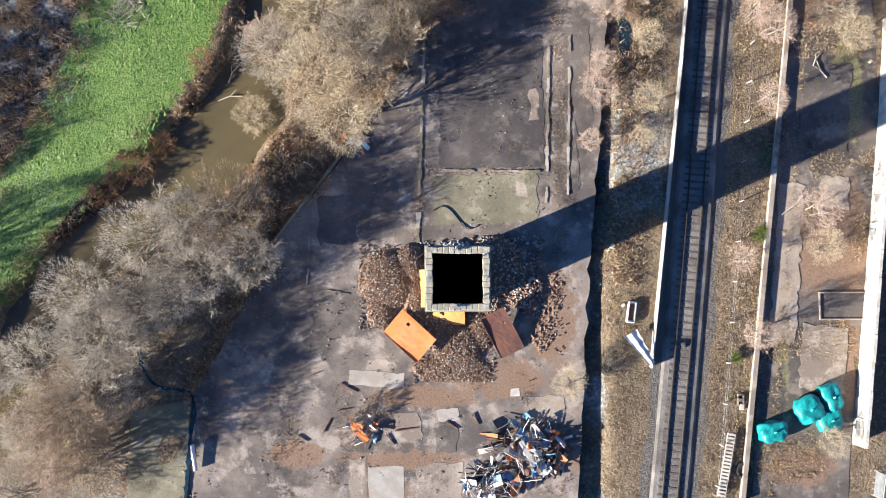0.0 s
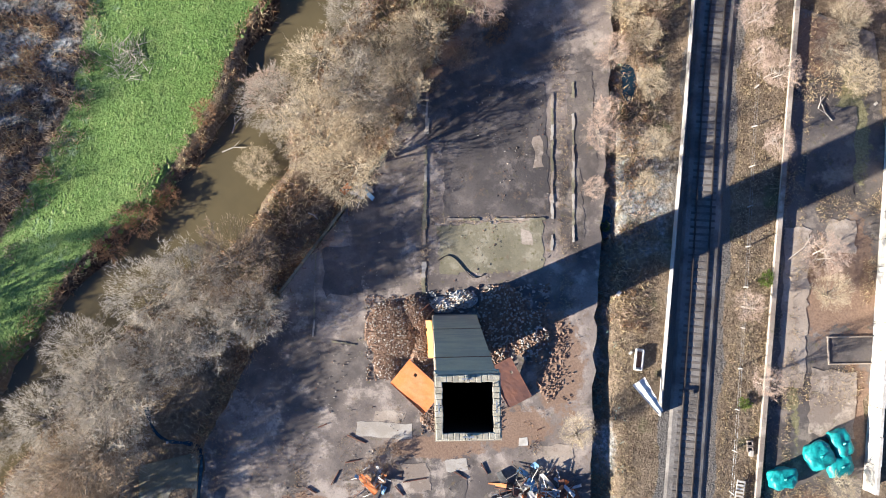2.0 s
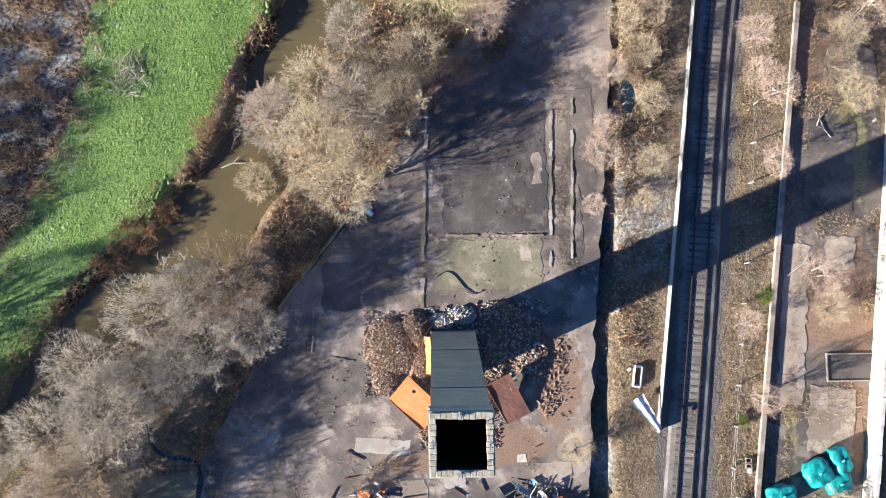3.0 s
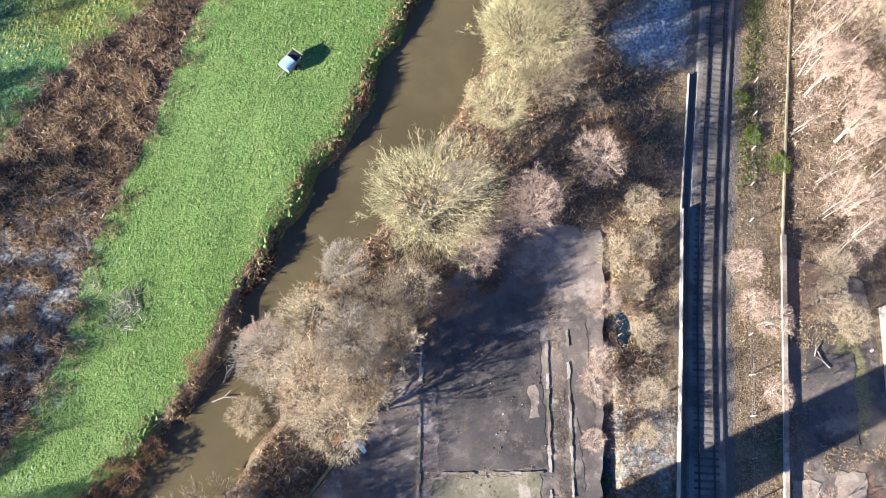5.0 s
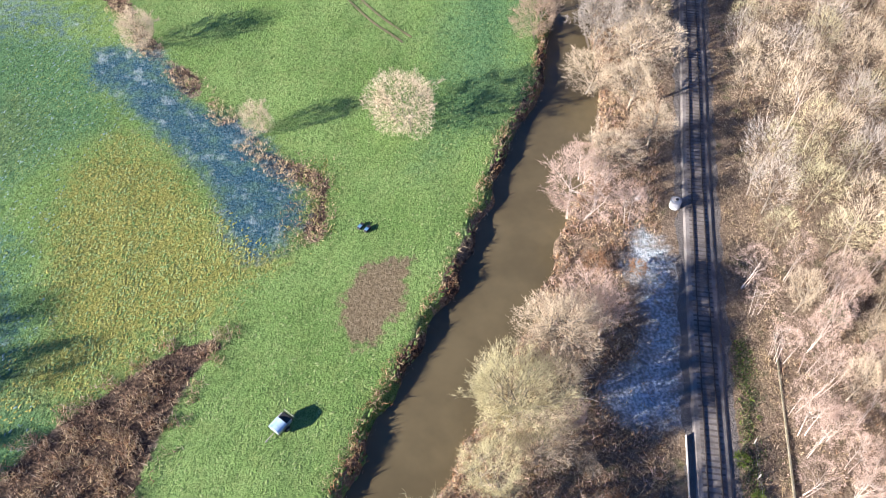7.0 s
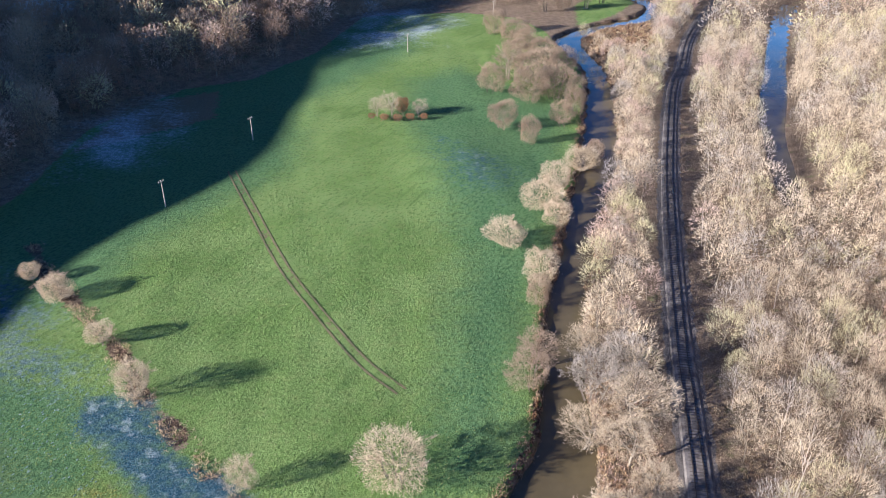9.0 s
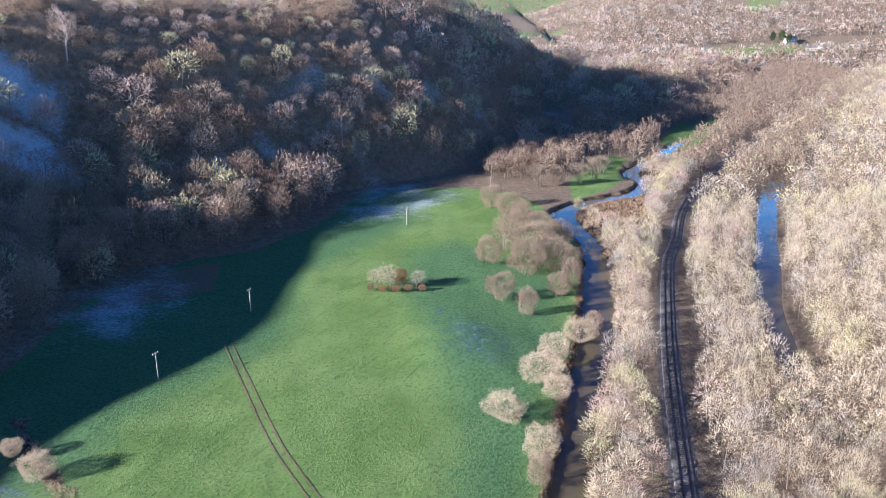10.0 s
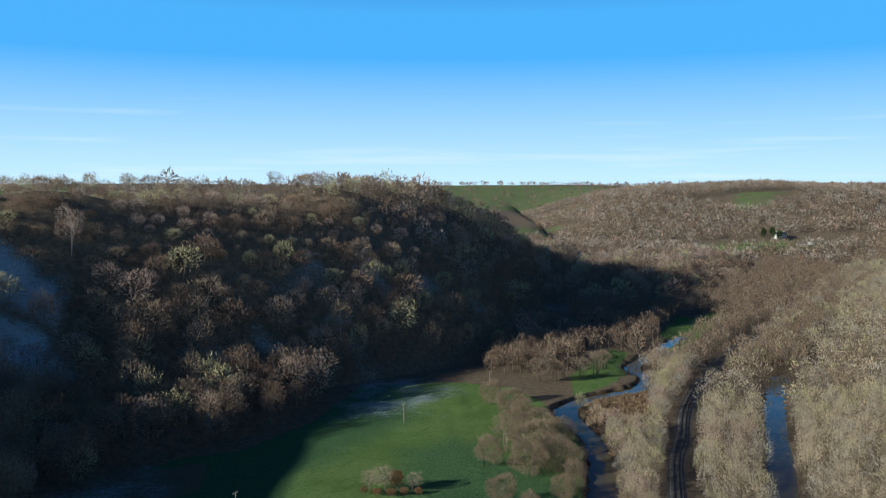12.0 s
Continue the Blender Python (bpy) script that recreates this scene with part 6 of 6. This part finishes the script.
long_wall("wall_retaining", "tall sunlit whitewashed retaining wall", (41.4, -16.4), (45.2, 17), 0.35, 2.5, "white", None)
long_wall("wall_retaining_north", "end of the whitewashed retaining wall", (45.2, 17), (46.0, 27), 0.35, 2.3, "white", None)
long_wall("wall_yard_edge", "rough concrete retaining edge of the yard", (-17.0, 4.4), (-5.8, 18.8), 0.30, 0.2, "mossy", None)
prism_old = prism("pavement", [(-32, -34), (-31.2, -12.6), (-25.3, -11.4), (-26.2, -34)], -0.6, 0.14, "mossy")
tagged(prism_old, "mossy concrete apron beside the drain", "apron", kind="structure")
drain = tagged(new("drain"), "narrow dark water-filled drain with frosty broken edges", "drain", kind="structure")
course = smooth([(-26.2, -32), (-25.9, -24), (-25.3, -16), (-25.0, -11.8), (-25.9, -10.6), (-28.4, -10.2), (-29.8, -9.0), (-30.6, -6.8)], 0.5)
swell = np.array([random.uniform(0.2, 0.5) for _ in course])
ribbon("water", course, swell, 0.16, "puddle").parent = drain
for p in course[::1]:
    for side in (-1, 1):
        if random.random() < 0.55:
            size = random.uniform(0.08, 0.26)
            ob = part("stone", box((size, size * random.uniform(0.6, 1), 0.10), bevel=0.03), random.choice(["mossy", "damp", "panel", "steel"]), drain)
            ob.matrix_basis = pose(p[0] + side * random.uniform(0.3, 0.55), p[1] + random.uniform(-0.2, 0.2), 0.15, random.uniform(-15, 15), random.uniform(-15, 15), random.uniform(0, 180))
fence = thing("post_fence", (0, 0, 0), "line of thin concrete fence posts with slack wire", "fence")
line = offset(RAIL_C, -4.6)
run = np.r_[0, np.cumsum(np.hypot(*np.diff(line, axis=0).T))]
spots = [(float(np.interp(s, run, line[:, 0])), float(np.interp(s, run, line[:, 1]))) for s in np.arange(100, 195, 4.1)]
for k, (x, y) in enumerate(spots):
    z = ground_at(x, y)
    part("post", box((0.11, 0.11, 1.6), (x, y, z + 0.5), 0.015, (random.uniform(-4, 4), random.uniform(-4, 4), 0)), "concrete", fence)
    if k:
        for hgt in (0.5, 1.1):
            part("wire", tube((px, py, pz + hgt), (x, y, z + hgt), 0.008, 0.008, 4), "steel", fence)
    px, py, pz = x, y, z

# small concrete basin
basin = tagged(new("basin"), "shallow rectangular concrete basin with standing water", "basin", kind="structure")
for dx, dy, a, b in ((0, 1.35, 5.2, 0.14), (0, -1.35, 5.2, 0.14), (-2.53, 0, 0.14, 2.56), (2.53, 0, 0.14, 2.56)):
    ob = part("kerb", box((a, b, 0.3), (0, 0, 0.02), 0.02), "slab", basin)
    ob.matrix_basis = pose(40.9 + dx, -2.5 + dy, 0)
ob = part("floor", box((4.8, 2.5, 0.04)), "damp", basin)
ob.matrix_basis = pose(40.9, -2.5, 0.02)


# puddles in the ditch
def puddle(x, y, rx, ry, z, label):
    n = 22
    v = [(x + rx * math.cos(6.28 * i / n) * random.uniform(0.75, 1.1), y + ry * math.sin(6.28 * i / n) * random.uniform(0.75, 1.1), z) for i in range(n)]
    tagged(link("puddle", v, [tuple(range(n))], ["puddle"]), label, "puddle", kind="structure")


puddle(19.3, 25.4, 1.0, 2.3, -0.38, "dark ditch pool reflecting blue sky")
puddle(16.5, 11.2, 0.8, 1.9, -0.75, "dark ditch pool reflecting blue sky")


# teal wrapped bales
def wrapped_bale(at, size, turn, seed):
    ob = thing("wrapped_bale", at, "large bale wrapped in shiny teal plastic", "bale", turn, "teal bales")
    bm = bmesh.new()
    bmesh.ops.create_cube(bm, size=1, matrix=Matrix.Diagonal((*size, 1)))
    bmesh.ops.subdivide_edges(bm, edges=bm.edges[:], cuts=9, use_grid_fill=True)
    for v in bm.verts:
        u = Vector((v.co.x / size[0], v.co.y / size[1], v.co.z / size[2])) * 2
        r = (abs(u.x) ** 4 + abs(u.y) ** 4 + abs(u.z) ** 4) ** 0.25
        v.co = Vector((u.x / r * size[0], u.y / r * size[1], u.z / r * size[2])) / 2 * max(abs(u.x), abs(u.y), abs(u.z))
        p = v.co * 1.6 + Vector((seed * 7, 0, 0))
        v.co += v.co.normalized() * (noise.noise(p) * 0.22 + noise.noise(p * 3) * 0.10)
        v.co.z += size[2] / 2
    body = part("wrap", bm, "teal", ob)
    body.data.polygons.foreach_set("use_smooth", np.ones(len(body.data.polygons), bool))
    part("knot", tube((0, 0, size[2] * 1.0), (0.15, 0.1, size[2] * 1.0 + 0.25), 0.16, 0.05, 7), "teal", ob, "tied plastic tail")
    return ob


for n, (x, y, a, b, h, turn) in enumerate([(33.0, -15.0, 2.7, 2.0, 1.3, 8), (36.6, -12.8, 2.6, 2.6, 1.5, 30), (38.7, -13.9, 2.5, 2.1, 1.3, 15), (38.9, -11.6, 1.9, 2.8, 1.4, 20)]):
    wrapped_bale((x, y, -0.06), (a, b, h), turn, n)

# torn white sheet and white tank by the wall
sheet = thing("torn_sheet", (19.9, -6.6, 0.0), "torn white plastic sheet hung over the bank", "plastic sheet", -58)
bm = bmesh.new()
bmesh.ops.create_grid(bm, x_segments=16, y_segments=6, size=0.5)
for v in bm.verts:
    u = v.co.x + 0.5
    v.co = Vector((v.co.x * 3.6, v.co.y * (1.5 - 0.9 * u), 0.9 + 0.9 * u + 0.12 * math.sin(v.co.x * 21) + 0.10 * math.cos(v.co.y * 9)))
bmesh.ops.solidify(bm, geom=bm.faces[:], thickness=0.02)
part("cloth", bm, "plastic", sheet)
part("prop", tube((1.2, 0, -0.6), (1.2, 0, 1.7), 0.06, 0.05), "timber", sheet)
boat = thing("trough", (19.2, -3.0, -0.05), "white plastic trough with a dark inside", "trough", 82)
bm = box((2.2, 0.9, 0.6), (0, 0, 0.3), 0.12)
top = max(bm.faces, key=lambda f: f.calc_center_median().z)
bmesh.ops.inset_individual(bm, faces=[top], thickness=0.08)
bmesh.ops.translate(bm, verts=top.verts, vec=(0, 0, -0.42))
part("shell", bm, "plastic", boat)
part("sludge", box((1.6, 0.5, 0.05), (0, 0, 0.22)), "darkrust", boat, "brown sludge")
for x, y, s in [(17.4, 3.7, 0.5), (44.4, 22.6, 0.4), (29.6, 88.7, 0.8), (10.9, 67.9, 0.7), (18.4, -2.3, 0.4), (30.2, -12.6, 0.6)]:
    blk = thing("block", (x, y, ground_at(x, y) - 0.05), "pale concrete block lying in the grass", "concrete block", random.uniform(0, 90), "pale blocks")
    part("body", box((s, s * 0.7, s * 0.6), (0, 0, s * 0.3), 0.04), "white", blk)
tank = thing("water_tank", (34.3, 87.2, ground_at(34.3, 87.2)), "round white water tank beside the track", "tank")
part("shell", tube((0, 0, 0), (0, 0, 1.2), 0.75, 0.75, 24), "plastic", tank)
part("lid", tube((0, 0, 1.2), (0, 0, 1.35), 0.78, 0.5, 24), "white", tank)
part("hatch", tube((0.1, 0, 1.33), (0.1, 0, 1.42), 0.22, 0.22, 16), "black", tank)
pipe = thing("white_pipe", (-24.8, -17.2, 0.5), "white plastic pipe propped on the kerb wall", "pipe", 97)
part("pipe", tube((-1.3, 0, -0.1), (1.3, 0, 0.1), 0.22, 0.22, 12), "plastic", pipe)

# railings, tyre and frame near the platform
rail_ob = thing("walkway", (28.4, -18.3, ground_at(28.4, -18.3)), "white slatted steel walkway lying in the weeds", "walkway", 79)
for s in (-0.38, 0.38):
    part("stringer", box((6.4, 0.07, 0.14), (0, s, 0.45), 0.01), "white", rail_ob)
for i in range(18):
    part("slat", box((0.20, 0.76, 0.04), (-3.06 + 0.36 * i, 0, 0.52)), "white", rail_ob)
for i in (-2.6, 2.6):
    part("leg", box((0.08, 0.7, 0.5), (i, 0, 0.2)), "steel", rail_ob)
tyre = thing("tyre", (30.2, -18.9, ground_at(30.2, -18.9) - 0.02), "large black tyre lying flat", "tyre")
bm = bmesh.new()
for i in range(20):
    for j in range(8):
        a, b = 6.283 * i / 20, 6.283 * j / 8
        bm.verts.new(((0.62 + 0.24 * math.cos(b)) * math.cos(a), (0.62 + 0.24 * math.cos(b)) * math.sin(a), 0.2 + 0.2 * math.sin(b)))
bm.verts.ensure_lookup_table()
for i in range(20):
    for j in range(8):
        bm.faces.new([bm.verts[k] for k in (i * 8 + j, ((i + 1) % 20) * 8 + j, ((i + 1) % 20) * 8 + (j + 1) % 8, i * 8 + (j + 1) % 8)])
part("tread", bm, "black", tyre)
barrier = thing("barrier", (43.2, -20.2, -0.06), "white tubular steel barrier frame", "barrier", 80)
for i in range(5):
    part("upright", tube((-1.2 + 0.6 * i, 0, 0), (-1.2 + 0.6 * i, 0, 2.2), 0.04, 0.04), "white", barrier)
for z in (0.5, 2.2):
    part("crossbar", tube((-1.25, 0, z), (1.25, 0, z), 0.045, 0.045), "white", barrier)
part("infill", box((2.4, 0.03, 1.6), (0, 0.05, 1.3)), "steel", barrier)
for y in (-11.4, -12.0):
    hole = thing("concrete_frame", (30.1, y - 0.2, ground_at(30.1, y)), "small square concrete inspection frame", "concrete frame", 0, "inspection frames")
    bm = bmesh.new()
    for dx, dy, a, b in ((0, 0.22, 0.6, 0.12), (0, -0.22, 0.6, 0.12), (-0.26, 0, 0.10, 0.34), (0.26, 0, 0.10, 0.34)):
        box((a, b, 0.3), (dx, dy, 0.12), 0.01, bm=bm)
    part("rim", bm, "slab", hole)
    part("sump", box((0.44, 0.34, 0.03), (0, 0, 0.04)), "black", hole)

# fallen pale stems near the platform and the field's brush pile
for x, y, n, turn in [(39.3, 21.8, 2.0, 120), (38.8, 22.8, 1.5, 60), (36.5, 7.6, 4.0, 25), (18.6, 61, 2.8, 20), (18.9, 58.5, 2.4, -15), (20.4, 60.2, 2.0, 50), (-13.5, 12.2, 1.2, -35), (-21.5, 22.0, 2.0, 60), (-21.8, 19.4, 2.6, 10)]:
    stem = thing("fallen_branch", (x, y, (-1.22 if x < -20 else max(ground_at(x, y), -0.04)) + 0.12), "pale fallen branch on the ground", "branch", turn, "fallen branches")
    bm = tube((-n / 2, 0, 0), (0, 0.1 * n, 0.05), 0.07, 0.06, 6)
    tube((0, 0.1 * n, 0.05), (n / 2, 0, 0.02), 0.06, 0.03, 6, bm)
    tube((0, 0.1 * n, 0.05), (n * 0.3, 0.3 * n, 0.2), 0.04, 0.02, 5, bm)
    part("stem", bm, "birch", stem)
brush = new("brush_pile")
p = rng.normal(0, 0.9, (160, 3)) * [1.0, 1.3, 0.1] + [0, 0, 0.25]
soup("brushwood", slivers(rng, p, unit(rng.normal(0, 1, (160, 3)) * [1, 1, 0.25] + [0.2, 0.8, 0.1]), rng.uniform(0.8, 2.2, 160), rng.uniform(0.05, 0.10, 160)), ["grey"], None, brush)
brush.matrix_world = pose(-32.4, 28.9, ground_at(-32.4, 28.9))
tagged(brush, "pile of grey cut brushwood on the grass", "brush pile")

# trailer in the field
tr = thing("trailer", (-15.7, 56.4, ground_at(-15.7, 56.4)), "small pale blue covered field trailer with a drawbar", "trailer", 52)
tr.scale = (0.95, 0.95, 0.68)
bm = box((2.2, 1.5, 0.9), (0, 0, 1.0), 0.03)
part("body", bm, "steel", tr)
bm = bmesh.new()
bmesh.ops.create_cone(bm, cap_ends=True, segments=16, radius1=0.80, radius2=0.80, depth=1.45, matrix=pose(-0.42, 0, 1.4, 0, 90, 0))
for v in bm.verts:
    v.co.z = max(1.42, 1.42 + (v.co.z - 1.4) * 0.6)
part("canopy", bm, "roof_blue", tr, "pale blue rounded canopy")
# flat black top painted in for the dark inside of the open tub
part("tub_dark", box((0.85, 1.34, 0.10), (0.78, 0, 1.44), 0.02), "black", tr, "flat black top standing in for the dark open tub")
part("tailboard", box((0.06, 1.5, 0.8), (1.25, 0, 1.05), 0.01, (0, 12, 0)), "black", tr, "dark open tailboard")
part("rear_rail", box((0.05, 1.6, 0.06), (1.5, 0, 1.5), 0.01), "white", tr)
for s in (-1, 1):
    wheel_ob = part("wheel", tube((0.1, s * 0.80, 0.4), (0.1, s * 1.02, 0.4), 0.4, 0.4, 18), "black", tr)
    part("hub", tube((0.1, s * 1.0, 0.4), (0.1, s * 1.05, 0.4), 0.16, 0.14, 12), "steel", wheel_ob)
    part("side_rail", tube((-1.1, s * 0.78, 1.46), (1.1, s * 0.78, 1.46), 0.035, 0.035, 6), "white", tr)
part("drawbar", box((1.7, 0.10, 0.12), (-1.8, 0, 0.55), 0.02), "timber", tr)
part("jockey_leg", tube((-2.4, 0, 0), (-2.4, 0, 0.6), 0.05, 0.05), "steel", tr)
for dx, dy in ((0, 0), (0.9, -0.5)):
    box_ob = thing("feed_box", (-7.9 + dx, 84.9 + dy, ground_at(-7.9, 84.9)), "dark green plastic feed box on the grass", "feed box", 55, "feed boxes")
    bm = box((1.1, 0.55, 0.35), (0, 0, 0.17), 0.05)
    part("tub", bm, "black", box_ob)
    part("lid", box((0.5, 0.45, 0.05), (-0.15, 0, 0.37), 0.01), "blue", box_ob)

# wooden power poles with crossarms
pole = None
for x, y in ((-58.3, 192.2), (-45.4, 232.6), (-4.3, 318), (31, 371)):
    m = pose(x, y, ground_at(x, y) - 0.3, 0, 0, 60)
    if pole is None:
        pole = thing("power_pole", (x, y, 0), "wooden power pole with a crossarm in the field", "power pole", 60, "power poles")
        part("post", tube((0, 0, 0), (0, 0, 6.9), 0.16, 0.11, 10), "timber", pole)
        part("crossarm", box((1.7, 0.13, 0.14), (0, 0.1, 6.55), 0.015), "timber", pole)
        for s in (-0.75, 0, 0.75):
            part("insulator", tube((s, 0.1, 6.6), (s, 0.1, 6.9), 0.05, 0.08, 8), "white", pole)
        pole.matrix_world = m
    else:
        copy_thing(pole, m)


# farms on the far slopes
def farmhouse(x, y, turn, size, wall, label, sink=0.0):
    z = ground_at(x, y) - sink
    h = thing("house", (x, y, z), label, "house", turn)
    a, b, t = size
    bm = box((a, b, t + 1), (0, 0, t / 2 - 0.5))
    part("wall", bm, wall, h)
    bm = bmesh.new()
    v = [bm.verts.new(p) for p in ((-a / 2 - 0.3, -b / 2 - 0.4, t - 0.1), (a / 2 + 0.3, -b / 2 - 0.4, t - 0.1), (a / 2 + 0.3, b / 2 + 0.4, t - 0.1), (-a / 2 - 0.3, b / 2 + 0.4, t - 0.1), (-a / 2 - 0.3, 0, t + b * 0.38), (a / 2 + 0.3, 0, t + b * 0.38))]
    for f in ((0, 1, 5, 4), (2, 3, 4, 5), (1, 2, 5), (3, 0, 4), (3, 2, 1, 0)):
        bm.faces.new([v[i] for i in f])
    roof = part("roof", bm, "slate", h)
    for s in (-0.4, 0.4):
        part("chimney", box((0.9, 0.7, 1.8), (s * a, 0, t + b * 0.38 + 0.5)), wall, roof)
    n = max(2, int(a / 3.2))
    for i in range(n):
        for zz in ((1.4, 3.9) if t > 4.5 else (1.5,)):
            win = part("window", box((1.1, 0.12, 1.3), (-a / 2 + (i + 0.5) * a / n, -b / 2 - 0.02, zz), 0.02), "glass", h)
            part("frame", box((1.3, 0.08, 0.10), (-a / 2 + (i + 0.5) * a / n, -b / 2 - 0.04, zz - 0.7)), "white", win)
    return h


for x, y, turn, size, wall, label in ((448, 1046, 20, (15, 7, 5.2), "whitewall", "white rendered farmhouse with a slate roof"), (455, 1000, -15, (12, 6, 3.2), "stone", "low stone barn below the farmhouse"), (470, 1006, 40, (9, 6, 3.0), "whitewall", "small white outbuilding by the barn"),
                                      (-310, 600, 10, (18, 8, 4.0), "stone", "stone farm building on the hilltop"), (985, 1990, 5, (22, 10, 6), "stone", "stone house on the far ridge")):
    farmhouse(x, y, turn, size, wall, label)
for x, y, r, h in ((434, 1036, 4.5, 17), (440, 1030, 4.0, 14), (425, 1042, 4.0, 15), (79, 304, 1.4, 6)):
    plant("holly", x, y, r, h, "dark evergreens")
plant("birch_pink", -139.6, 357.4, 7.0, 20)
for x, y, r, h in ((-99, 585, 7, 13), (-67, 590, 5, 11), (-50, 580, 6.5, 11), (-117, 590, 5, 10), (-157, 600, 4.5, 10), (-198, 590, 6, 12), (-84, 588, 4, 9)):
    plant("broad_grey", x, y, r, h, "hilltop trees")
